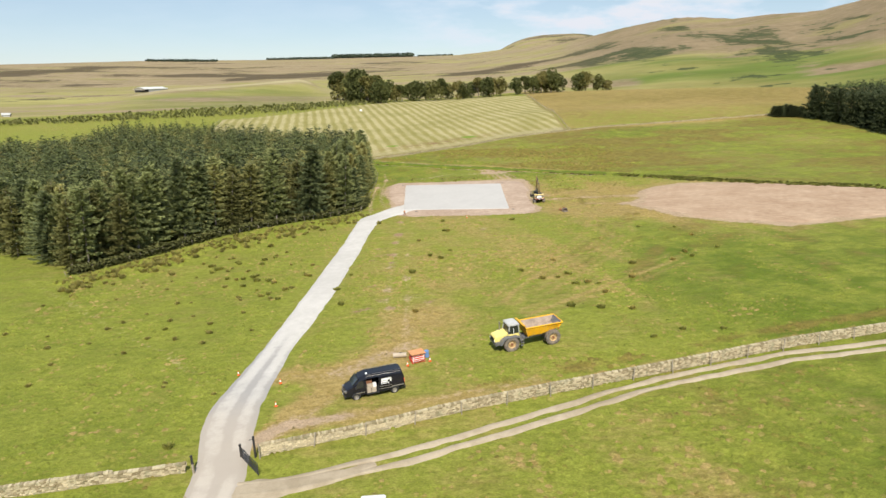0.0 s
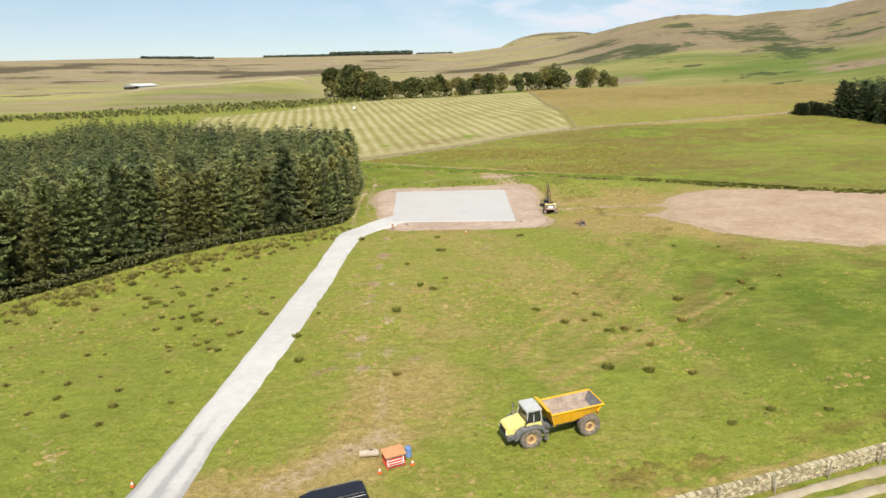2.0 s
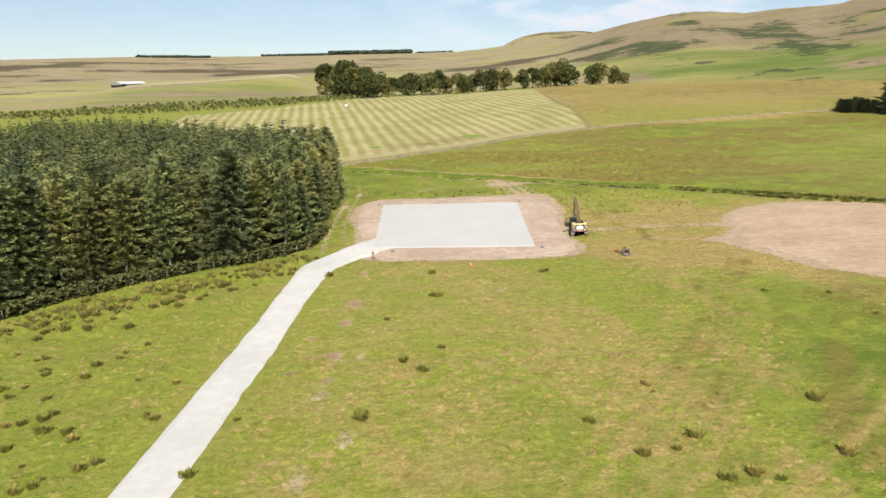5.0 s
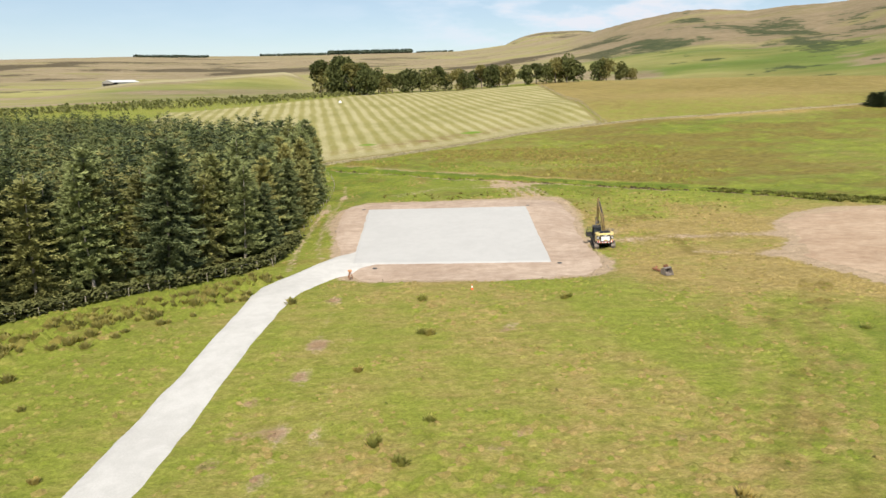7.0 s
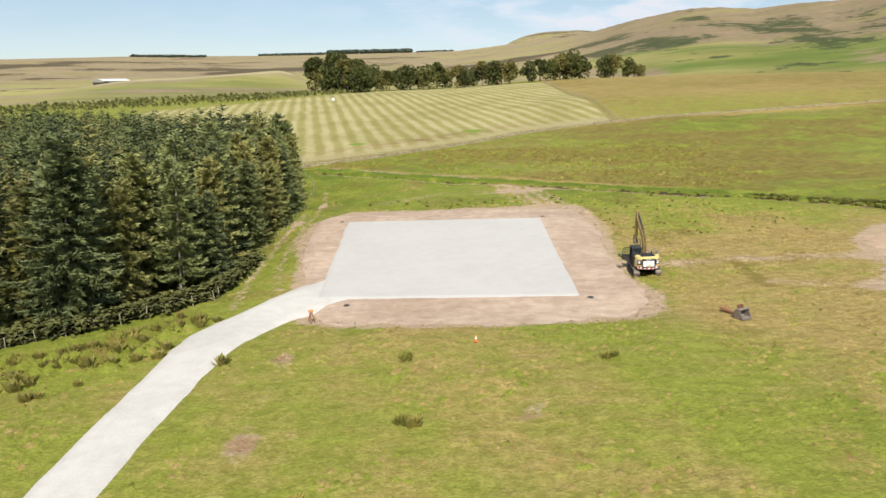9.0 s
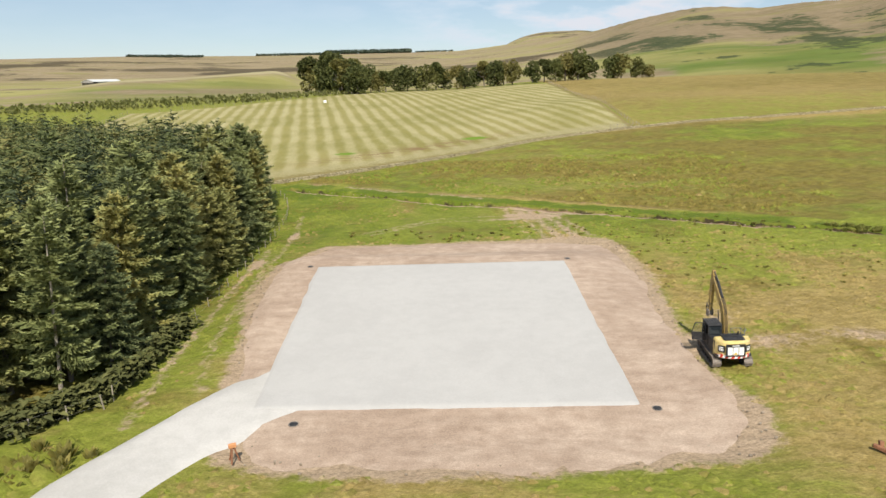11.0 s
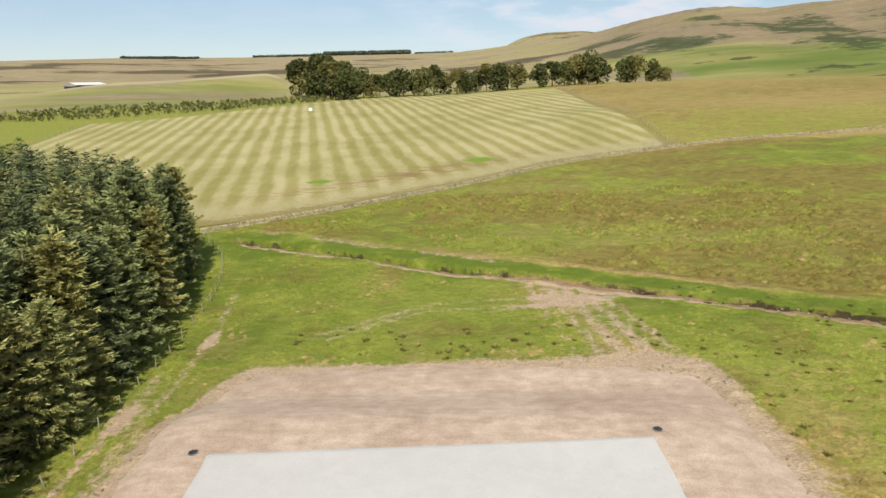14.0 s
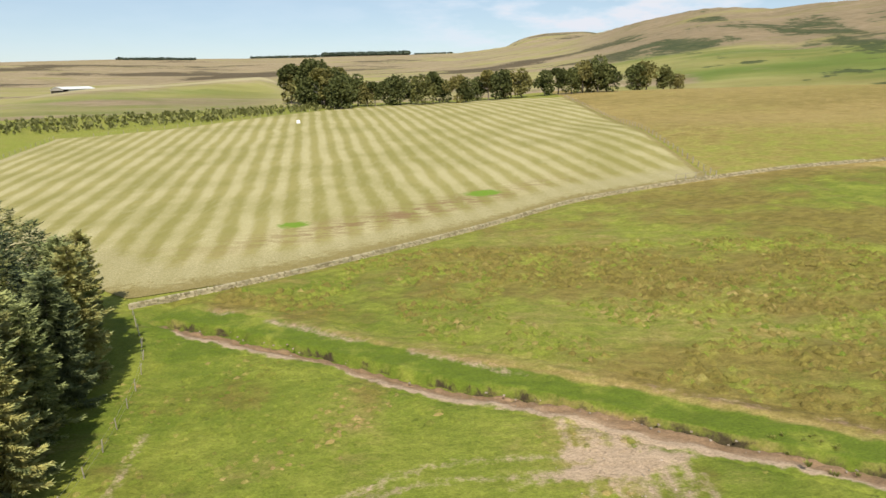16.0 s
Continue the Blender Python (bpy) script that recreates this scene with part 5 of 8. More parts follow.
for i in inner:
    if rim_d[i] < 14:
        x, y, z, h = gx[i], gy[i], float(land(gx[i], gy[i])) - 0.3, 8.0 * height_k[i]
        a = np.linspace(0, 2 * math.pi, 5, endpoint=False)
        v = np.concatenate([np.stack([x + 0.17 * np.cos(a), y + 0.17 * np.sin(a), np.full(5, z)], 1), np.stack([x + 0.09 * np.cos(a), y + 0.09 * np.sin(a), np.full(5, z + h)], 1)])
        stems.add(v, [(j, (j + 1) % 5, 5 + (j + 1) % 5, 5 + j) for j in range(5)])
tagged(new("plantation_stems", stems.mesh("plantation_stems", M_BARK)), "grey-brown spruce stems inside the plantation", "woodland", kind="stuff")


# ---- conifer block across the pasture ----
def block_spruce(seed, h, radius):
    rng = np.random.default_rng(seed)
    root = thing("spruce_tree", Matrix(), "dark spruce at the edge of the hillside conifer block", "tree", "spruces of the hillside block")
    mesh_part("trunk", trunk_mesh("trunk", h * 0.97, 0.18, rng), root)
    m = Mesher()
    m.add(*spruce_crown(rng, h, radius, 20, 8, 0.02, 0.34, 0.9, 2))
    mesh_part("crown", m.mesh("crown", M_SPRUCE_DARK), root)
    return root


BLOCK = [(158, 314), (163, 300), (166, 275), (168, 258), (205, 246), (230, 300), (200, 330)]
brng = np.random.default_rng(7)
bx, by = np.meshgrid(np.arange(148, 232, 3.2), np.arange(246, 332, 3.2), indexing="ij")
bx, by = bx + brng.normal(0, 0.5, bx.shape), by + brng.normal(0, 0.5, by.shape)
ok = inside(bx, by, BLOCK)
bx, by = bx[ok], by[ok]
bd, _ = to_line(bx, by, BLOCK[:5])
far_tops = Mesher()
near_spots = []
low_tops = [spruce_crown(np.random.default_rng(95 + k), 14.6, 4.3, 12, 6, 0.03, 0.42, 1.0, 1) for k in range(3)]
near_ids = set(np.argsort(bd)[:26].tolist())
for bi, (x, y, d) in enumerate(zip(bx, by, bd)):
    if bi in near_ids:
        near_spots.append((x, y, brng.uniform(0, 6.28), brng.uniform(0.86, 1.06), brng.normal(0, 1), 1.0))
        continue
    v, f, tipw = low_tops[brng.integers(3)] if d < 6 else tops[2 * brng.integers(5) + 1]
    a, s = brng.uniform(0, 6.28), brng.uniform(0.88, 1.08)
    c, q = math.cos(a) * s, math.sin(a) * s
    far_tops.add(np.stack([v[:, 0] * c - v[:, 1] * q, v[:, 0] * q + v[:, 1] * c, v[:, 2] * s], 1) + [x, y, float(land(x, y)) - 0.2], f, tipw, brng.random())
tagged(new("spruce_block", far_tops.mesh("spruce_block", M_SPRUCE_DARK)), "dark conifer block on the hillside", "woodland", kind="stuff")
block_protos = [block_spruce(75 + k, 14.6, 3.9 + 0.3 * k) for k in range(3)]
for bi, (x, y, turn, size, lean, st) in enumerate(near_spots):
    m, sc = plant(x, y, turn, size, lean, st)
    ob = block_protos[bi] if bi < 3 else copy_thing(block_protos[bi % 3], m)
    ob.matrix_basis = m @ Matrix.Diagonal((*sc, 1))
    tagged(ob, "dark spruce at the edge of the hillside conifer block", group="spruces of the hillside block")
for k in range(16):
    x, y = 146 + k * 0.75 + brng.normal(0, 0.5), 318 - k * 0.35 + brng.normal(0, 1.4)
    m, sc = plant(x, y, brng.uniform(0, 6.28), brng.uniform(0.36, 0.46), 0, 0.85)
    ob = copy_thing(block_protos[k % 3], m)
    ob.matrix_basis = m @ Matrix.Diagonal((sc[0] * 1.7, sc[1] * 1.7, sc[2], 1))
    tagged(ob, "young dark spruce beside the hillside conifer block", group="young spruces")


# ---- broadleaved shelter belt ----
def broad_crown(rng, h, radius, count, low=0.2, size=0.8):
    lobes = []
    for k in range(11):
        a, t = rng.uniform(0, 6.28), rng.random()
        rr = radius * rng.uniform(0.25, 0.72)
        zc = h * (low + 0.15 + (0.72 - low) * t)
        rr *= 1.15 - 0.7 * max(0, t - 0.4)
        lobes.append((rr * math.cos(a), rr * math.sin(a), zc, radius * rng.uniform(0.30, 0.5)))
    lobes.append((0, 0, h * 0.78, radius * 0.5))
    lobes = np.array(lobes)
    pick = rng.integers(len(lobes), size=count)
    d = rng.normal(size=(count, 3))
    d /= np.linalg.norm(d, axis=1)[:, None]
    base = lobes[pick, :3] + d * lobes[pick, 3:] * rng.uniform(0.72, 1.08, (count, 1)) * [1, 1, 0.85]
    way = d + rng.normal(0, 0.55, d.shape) + [0, 0, -0.15]
    way /= np.linalg.norm(way, axis=1)[:, None]
    side = np.cross(way, rng.normal(size=d.shape))
    side /= np.linalg.norm(side, axis=1)[:, None]
    ln = size * rng.uniform(0.6, 1.4, count)
    return kites(base, way, side, ln, ln * 0.42, np.full((count, 1), 0.1))


def limb_mesh(name, h, r, rng, n=6):
    m = Mesher()

    def tube(p, q, ra, rb, seg=5):
        p, q = np.array(p, float), np.array(q, float)
        d = (q - p) / np.linalg.norm(q - p)
        u = np.cross(d, [0.3, 0.9, 0.2])
        u /= np.linalg.norm(u)
        w = np.cross(d, u)
        a = np.linspace(0, 2 * math.pi, seg, endpoint=False)[:, None]
        ring = np.cos(a) * u + np.sin(a) * w
        m.add(np.concatenate([p + ring * ra, q + ring * rb]), [(j, (j + 1) % seg, seg + (j + 1) % seg, seg + j) for j in range(seg)])
    tube((0, 0, -0.3), (0.1, 0, h * 0.35), r * 1.2, r * 0.8, 7)
    tube((0.1, 0, h * 0.35), (0.0, 0.2, h * 0.75), r * 0.8, r * 0.25, 7)
    for k in range(n):
        a, z = k * 2.4 + rng.random(), h * rng.uniform(0.25, 0.5)
        tube((0, 0, z), (math.cos(a) * h * 0.26, math.sin(a) * h * 0.26, z + h * rng.uniform(0.15, 0.3)), r * 0.42, r * 0.1)
    return m.mesh(name, M_BARK, True)


def broad_tree(seed, h, radius, low):
    rng = np.random.default_rng(seed)
    root = thing("broadleaved_tree", Matrix(), "full-crowned dark green tree of the shelter belt", "tree", "trees of the shelter belt")
    mesh_part("trunk", limb_mesh("trunk", h, 0.3, rng), root)
    m = Mesher()
    m.add(*broad_crown(rng, h, radius, 1900, low, 0.95))
    mesh_part("crown", m.mesh("crown", M_BROAD), root)
    return root


btree = [broad_tree(200, 13.5, 6.4, 0.0), broad_tree(201, 14.5, 5.2, 0.08), broad_tree(202, 12.5, 6.8, 0.0), broad_tree(203, 14.5, 4.6, 0.22), broad_tree(204, 13.0, 5.8, 0.0)]
trng = np.random.default_rng(9)
belt = []
for k in range(17):                                  # open line along the crest
    belt.append((-60 + k * 5.8 + trng.normal(0, 1.2), 523 + trng.normal(0, 4) + (6 if k % 3 == 0 else 0), 0.92 + 0.2 * trng.random()))
for x, y, s in ((43, 517, 0.95), (50, 519, 1.0), (56, 515, 0.9), (62, 517, 1.15), (69, 515, 1.2), (74, 517, 1.1), (66, 524, 1.1), (92, 532, 1.12), (98, 533, 1.15), (108, 536, 0.95), (116, 538, 0.7)):
    belt.append((x, y, s))
for k in range(34):                                  # thick clump at its western end
    u = trng.random()
    belt.append((-60 - 47 * u + trng.normal(0, 4), 503 + 125 * u + trng.normal(0, 8), 1.15 + 0.35 * trng.random() + 0.42 * u))
place_copies(btree, [(x, y, trng.uniform(0, 6.28), s, trng.normal(0, 1.5), trng.uniform(0.92, 1.1)) for x, y, s in belt])

# young planting west of the shelter belt
young = Mesher()
yrng = np.random.default_rng(11)
for k in range(1250):
    u = yrng.random() ** 0.7
    x = -330 + 268 * u
    belt_depth = 24 + 62 * float(ease(-300, -150, x))
    y = float(np.interp(x, [-330, -276, -214, -140, -98, -62], [390, 402, 415, 428, 455, 500])) + belt_depth * yrng.random() ** 1.15
    h = yrng.uniform(1.0, 3.0) * (1.0 if yrng.random() < 0.75 else 1.3)
    n = 7
    a = yrng.uniform(0, 6.28, n)
    way = np.stack([np.cos(a) * 0.5, np.sin(a) * 0.5, yrng.uniform(0.5, 1.2, n)], 1)
    way /= np.linalg.norm(way, axis=1)[:, None]
    side = np.stack([-np.sin(a), np.cos(a), 0 * a], 1)
    base = np.repeat([[x, y, float(land(x, y))]], n, 0) + np.stack([yrng.normal(0, 0.3, n), yrng.normal(0, 0.3, n), yrng.uniform(0, 0.45, n) * h], 1)
    young.add(*kites(base, way, side, np.full(n, h * 0.6), np.full(n, h * 0.22), np.zeros((n, 1))))
tagged(new("young_planting", young.mesh("young_planting", M_SAPLING)), "belt of young green saplings along the field edge", "saplings", kind="stuff")

# plantations on the skyline
sky_wood = Mesher()
srng = np.random.default_rng(13)
for az0, az1, r, n, hh in ((-24.6, -19.4, 2170, 260, 8), (-15.6, -10.2, 2290, 300, 8), (-10.4, -3.8, 2330, 420, 14), (-3.4, -0.4, 2340, 120, 6)):
    for k in range(n):
        az = radians(srng.uniform(az0, az1))
        rr = r + srng.uniform(-25, 25)
        x, y = rr * math.sin(az), rr * math.cos(az)
        h = hh * srng.uniform(0.75, 1.1)
        z = float(land(x, y)) - 1
        w = h * 0.42
        a = srng.uniform(0, 6.28) + np.arange(4) * math.pi / 2
        ringv = np.stack([x + w * np.cos(a), y + w * np.sin(a), np.full(4, z + h * 0.45)], 1)
        v = np.concatenate([[[x, y, z]], ringv, [[x, y, z + h]]])
        sky_wood.add(v, [(0, 1 + j, 5, 1 + (j + 1) % 4) for j in range(4)])
tagged(new("skyline_woods", sky_wood.mesh("skyline_woods", M_SKYWOOD)), "dark conifer plantations along the moorland skyline", "woodland", kind="stuff")
# ---- solid builders ----
def box(bm, c, s, rot=(0, 0, 0), bevel=0.0, top=(1, 1)):
    """A box by centre and size; top narrows its upper face."""
    m = Matrix.Translation(c) @ Euler([radians(a) for a in rot]).to_matrix().to_4x4()
    vs = [bm.verts.new(m @ Vector((x * s[0] / 2 * (top[0] if z > 0 else 1), y * s[1] / 2 * (top[1] if z > 0 else 1), z * s[2] / 2))) for z in (-1, 1) for y in (-1, 1) for x in (-1, 1)]
    fs = [bm.faces.new([vs[i] for i in q]) for q in ((0, 2, 3, 1), (4, 5, 7, 6), (0, 1, 5, 4), (2, 6, 7, 3), (0, 4, 6, 2), (1, 3, 7, 5))]
    if bevel:
        bmesh.ops.bevel(bm, geom=list({e for f in fs for e in f.edges}), offset=bevel, segments=2, affect="EDGES", profile=0.6)
    return vs


def prism(bm, profile, x0, x1, bevel=0.0, taper=0.0):
    """A side profile of (y, z) points, counter-clockwise, drawn out from x0 to x1."""
    mid = (sum(p[0] for p in profile) / len(profile), sum(p[1] for p in profile) / len(profile))
    a = [bm.verts.new((x0, y, z)) for y, z in profile]
    b = [bm.verts.new((x1, mid[0] + (y - mid[0]) * (1 - taper), mid[1] + (z - mid[1]) * (1 - taper))) for y, z in profile]
    n = len(profile)
    fs = [bm.faces.new(a[::-1]), bm.faces.new(b)] + [bm.faces.new((a[i], a[(i + 1) % n], b[(i + 1) % n], b[i])) for i in range(n)]
    bmesh.ops.recalc_face_normals(bm, faces=fs)
    if bevel:
        bmesh.ops.bevel(bm, geom=list({e for f in fs for e in f.edges}), offset=bevel, segments=2, affect="EDGES", profile=0.6)


def rod(bm, p, q, r, seg=10, r2=None, caps=True):
    p, q = Vector(p), Vector(q)
    d = (q - p).normalized()
    u = d.orthogonal().normalized()
    w = d.cross(u)
    r2 = r if r2 is None else r2
    ra = [bm.verts.new(p + (u * math.cos(t) + w * math.sin(t)) * r) for t in (2 * math.pi * k / seg for k in range(seg))]
    rb = [bm.verts.new(q + (u * math.cos(t) + w * math.sin(t)) * r2) for t in (2 * math.pi * k / seg for k in range(seg))]
    for k in range(seg):
        bm.faces.new((ra[k], ra[(k + 1) % seg], rb[(k + 1) % seg], rb[k]))
    if caps:
        bm.faces.new(ra[::-1])
        bm.faces.new(rb)


def spun(bm, profile, seg=28, axis="X", at=(0, 0, 0)):
    """A closed ring: profile of (along the axle, radius)."""
    rings = []
    for k in range(seg):
        t = 2 * math.pi * k / seg
        ring = []
        for a, r in profile:
            co = (a, r * math.cos(t), r * math.sin(t)) if axis == "X" else (r * math.cos(t), r * math.sin(t), a)
            ring.append(bm.verts.new(Vector(co) + Vector(at)))
        rings.append(ring)
    n = len(profile)
    for k in range(seg):
        p, q = rings[k], rings[(k + 1) % seg]
        for i in range(n):
            bm.faces.new((p[i], p[(i + 1) % n], q[(i + 1) % n], q[i]))
    bmesh.ops.recalc_face_normals(bm, faces=list(bm.faces))


def made(fn, *args, **kw):
    bm = bmesh.new()
    fn(bm, *args, **kw)
    return bm


def stand(x, y, turn, lift=0.0, a=1.6, b=1.0):
    """A pose on the ground, tilted with the slope there."""
    zx = (float(land(x + a, y)) - float(land(x - a, y))) / (2 * a)
    zy = (float(land(x, y + a)) - float(land(x, y - a))) / (2 * a)
    up = Vector((-zx, -zy, 1)).normalized()
    tilt = Vector((0, 0, 1)).rotation_difference(up).to_matrix().to_4x4()
    return Matrix.Translation((x, y, float(land(x, y)) + lift)) @ tilt @ Matrix.Rotation(radians(turn), 4, "Z")


def lugged_wheel(root, at, radius, width, side, tyre_mat, rim_mat, lugs, name="wheel"):
    """A wheel with a moulded tyre, lugs, a dished rim and hub. side: -1 or 1, where it faces out."""
    w = width / 2
    bm = bmesh.new()
    spun(bm, [(-w * 0.8, radius * 0.52), (-w, radius * 0.70), (-w * 0.92, radius * 0.93), (-w * 0.6, radius * 0.985), (w * 0.6, radius * 0.985), (w * 0.92, radius * 0.93), (w, radius * 0.70), (w * 0.8, radius * 0.52)], 30)
    for k in range(lugs):
        for sg in (-1, 1):
            t = 2 * math.pi * (k + (0.5 if sg > 0 else 0)) / lugs
            m = Matrix.Rotation(t, 4, "X") @ Matrix.Translation((sg * w * 0.5, 0, radius * 0.985)) @ Matrix.Rotation(radians(sg * 28), 4, "Z")
            c = bmesh.ops.create_cube(bm, size=1.0, matrix=m @ Matrix.Diagonal((w * 0.95, radius * 0.09, radius * 0.075, 1)))
    tyre = part("tyre", bm, tyre_mat, root, smooth=False)
    tyre.location = at
    bm = bmesh.new()
    o = side
    spun(bm, [(o * w * 0.35, 0.03), (o * w * 0.62, radius * 0.16), (o * w * 0.62, radius * 0.24), (o * w * 0.30, radius * 0.34), (o * w * 0.35, radius * 0.46), (o * w * 0.80, radius * 0.50), (o * w * 0.80, radius * 0.56), (-o * w * 0.7, radius * 0.56), (-o * w * 0.7, 0.03)], 24)
    rim = part("rim", bm, rim_mat, tyre, smooth=False)
    bm = bmesh.new()
    rod(bm, (o * w * 0.5, 0, 0), (o * w * 0.78, 0, 0), radius * 0.15, 14)
    for k in range(8):
        t = k * math.pi / 4
        rod(bm, (o * w * 0.6, math.cos(t) * radius * 0.2, math.sin(t) * radius * 0.2), (o * w * 0.70, math.cos(t) * radius * 0.2, math.sin(t) * radius * 0.2), radius * 0.02, 6)
    part("hub", bm, M_RUST if tyre_mat is M_TYRE else M_BLACK, tyre)
    return tyre


# ---- articulated dump truck ----
def dump_truck():
    root = thing("dump_truck", stand(7.85, 71.35, 108.4), "yellow articulated dump truck, dusty, with an empty tipping body", "dump truck")
    for name, y, lab in (("wheel", 2.53, ""), ("wheel", -2.53, "")):
        for sx in (-1, 1):
            lugged_wheel(root, (sx * 1.02, y, 0.87), 0.90, 0.64, sx, M_TYRE, M_HUB, 17)
    bm = bmesh.new()
    prism(bm, [(1.6, 0.80), (4.22, 0.84), (4.34, 0.98), (4.30, 1.22), (1.6, 1.28)], -0.95, 0.95, 0.04)
    box(bm, (0, 4.28, 0.98), (1.9, 0.2, 0.38), bevel=0.05)
    box(bm, (0, 0.6, 1.05), (0.7, 2.6, 0.4), bevel=0.04)
    part("front_chassis", bm, M_GREYPAINT, root, "dark grey chassis and bumper")
    for sx in (-1, 1):
        bm = bmesh.new()
        prism(bm, [(1.35, 1.10), (1.5, 1.62), (1.9, 1.80), (3.2, 1.80), (3.65, 1.55), (3.95, 0.98), (3.72, 0.98), (3.45, 1.45), (3.1, 1.66), (1.98, 1.66), (1.66, 1.50), (1.5, 1.10)], sx * 0.74, sx * 1.36, 0.02)
        part("mudguard", bm, M_GREYPAINT, root)
    bm = bmesh.new()
    prism(bm, [(2.80, 1.25), (4.38, 1.22), (4.42, 1.52), (4.26, 1.80), (2.80, 2.10)], -0.78, 0.78, 0.07)
    hood = part("bonnet", bm, M_PALEYELLOW, root, "faded yellow sloping bonnet")
    bm = bmesh.new()
    for k in range(6):
        box(bm, (0, 4.42, 1.28 + k * 0.07), (1.1, 0.05, 0.03))
    part("grille", bm, M_BLACK, hood)
    for sx in (-1, 1):
        part("headlight", made(box, (sx * 0.64, 4.41, 1.34), (0.24, 0.06, 0.16), bevel=0.02), M_WHITE, hood, "clear headlight")
    rod_bm = made(rod, (0.62, 3.3, 2.05), (0.62, 3.3, 3.0), 0.07)
    part("exhaust_stack", rod_bm, M_STEEL, root, "upright steel exhaust stack")
    # cab
    bm = bmesh.new()
    prism(bm, [(1.75, 1.3), (3.1, 1.3), (3.12, 1.98), (1.72, 1.98)], -0.88, 0.88, 0.05)
    cab = part("cab", bm, M_PALEYELLOW, root, "yellow lower cab with dark windows and a grey roof")
    for sx in (-1, 1):
        for y0, y1 in ((1.78, 1.86), (3.08, 2.92), (2.45, 2.45)):
            part("cab_pillar", made(rod, (sx * 0.90, y0, 1.95), (sx * 0.80, y1, 2.92), 0.05, 8), M_ROOFGREY, cab)
    part("roof", made(prism, [(1.72, 2.90), (3.06, 2.90), (3.02, 3.04), (2.9, 3.10), (1.88, 3.10), (1.74, 3.04)], -0.84, 0.84, 0.04), M_ROOFGREY, cab, "pale grey cab roof")
    part("windscreen", made(prism, [(3.05, 1.98), (3.08, 1.98), (2.92, 2.9), (2.89, 2.9)], -0.78, 0.78), M_GLASS, cab)
    for sx in (-1, 1):
        part("side_window", made(prism, [(1.9, 1.99), (3.0, 1.99), (2.86, 2.88), (1.96, 2.88)], sx * 0.85, sx * 0.87), M_GLASS, cab)
    part("rear_window", made(prism, [(1.80, 1.98), (1.83, 1.98), (1.90, 2.9), (1.87, 2.9)], -0.75, 0.75), M_GLASS, cab)
    cab.location.y = -0.28
    part("air_intake", made(rod, (-0.93, 2.75, 1.62), (-1.06, 2.75, 1.62), 0.15, 16), M_BLACK, cab)
    bm = bmesh.new()
    for sx in (-1, 1):
        rod(bm, (sx * 0.9, 3.05, 2.5), (sx * 1.28, 3.25, 2.55), 0.02, 6)
        box(bm, (sx * 1.32, 3.26, 2.45), (0.2, 0.06, 0.4), bevel=0.02)
    part("mirror", bm, M_BLACK, cab)
    bm = bmesh.new()
    for k in range(3):
        box(bm, (-1.12, 1.25, 0.55 + 0.32 * k), (0.34, 0.3, 0.04))
    for y in (1.08, 1.42):
        rod(bm, (-1.28, y, 0.5), (-1.22, y, 1.9), 0.02, 6)
    rod(bm, (-1.22, 1.42, 1.9), (-1.0, 1.7, 2.35), 0.02, 6)
    part("access_steps", bm, M_GREYPAINT, root)
    # rear frame and body
    bm = bmesh.new()
    for sx in (-1, 1):
        prism(bm, [(0.9, 0.95), (0.9, 1.25), (-3.2, 1.35), (-3.2, 1.0)], sx * 0.34, sx * 0.5, 0.02)
    rod(bm, (-0.9, -2.53, 0.8), (0.9, -2.53, 0.8), 0.14, 12)
    rod(bm, (-0.9, 2.53, 0.8), (0.9, 2.53, 0.8), 0.14, 12)
    rod(bm, (0, 1.15, 0.7), (0, 1.15, 1.5), 0.2, 14)
    part("rear_frame", bm, M_GREYPAINT, root)
    for sx in (-1, 1):
        bm = bmesh.new()
        rod(bm, (sx * 0.62, 0.55, 1.05), (sx * 0.66, -0.7, 1.35), 0.09, 12)
        rod(bm, (sx * 0.66, -0.7, 1.35), (sx * 0.68, -1.3, 1.5), 0.05, 10)
        part("tipping_ram", bm, M_STEEL, root, "steel tipping ram")
    bm = bmesh.new()
    th = 0.06
    sides = []
    for sx in (-1, 1):
        sides.append(bmesh.new())
        for q in (((0.85, 2.50), (0.55, 1.40), (-1.2, 1.40), (-1.2, 2.53)), ((-1.2, 2.53), (-1.2, 1.40), (-3.25, 1.86), (-3.72, 2.56))):
            a = [sides[-1].verts.new((sx * (1.22 if z > 2.1 else 0.92), y, z)) for y, z in q]
            b = [sides[-1].verts.new((sx * ((1.22 if z > 2.1 else 0.92) - th), y, z)) for y, z in q]
            sides[-1].faces.new(a)
            sides[-1].faces.new(b[::-1])
            for i in range(4):
                sides[-1].faces.new((a[i], b[i], b[(i + 1) % 4], a[(i + 1) % 4]))
        rod(sides[-1], (sx * 1.21, 0.85, 2.50), (sx * 1.21, -3.72, 2.56), 0.07, 8)
        for y in (0.4, -0.9, -2.2):
            zt = 2.50
            rod(sides[-1], (sx * 0.96, y, 1.5 if y > -1.2 else 1.72), (sx * 1.22, y, zt), 0.045, 6)
    prism(bm, [(0.55, 1.40), (0.93, 2.80), (0.87, 2.82), (0.48, 1.40)], -1.18, 1.18, 0.0)
    prism(bm, [(0.93, 2.80), (1.22, 2.92), (1.20, 2.98), (0.87, 2.84)], -1.18, 1.18, 0.0)
    bmesh.ops.recalc_face_normals(bm, faces=list(bm.faces))
    body = part("tipping_body", bm, M_AMBER, root, "amber yellow headboard and floor of the tipping body")
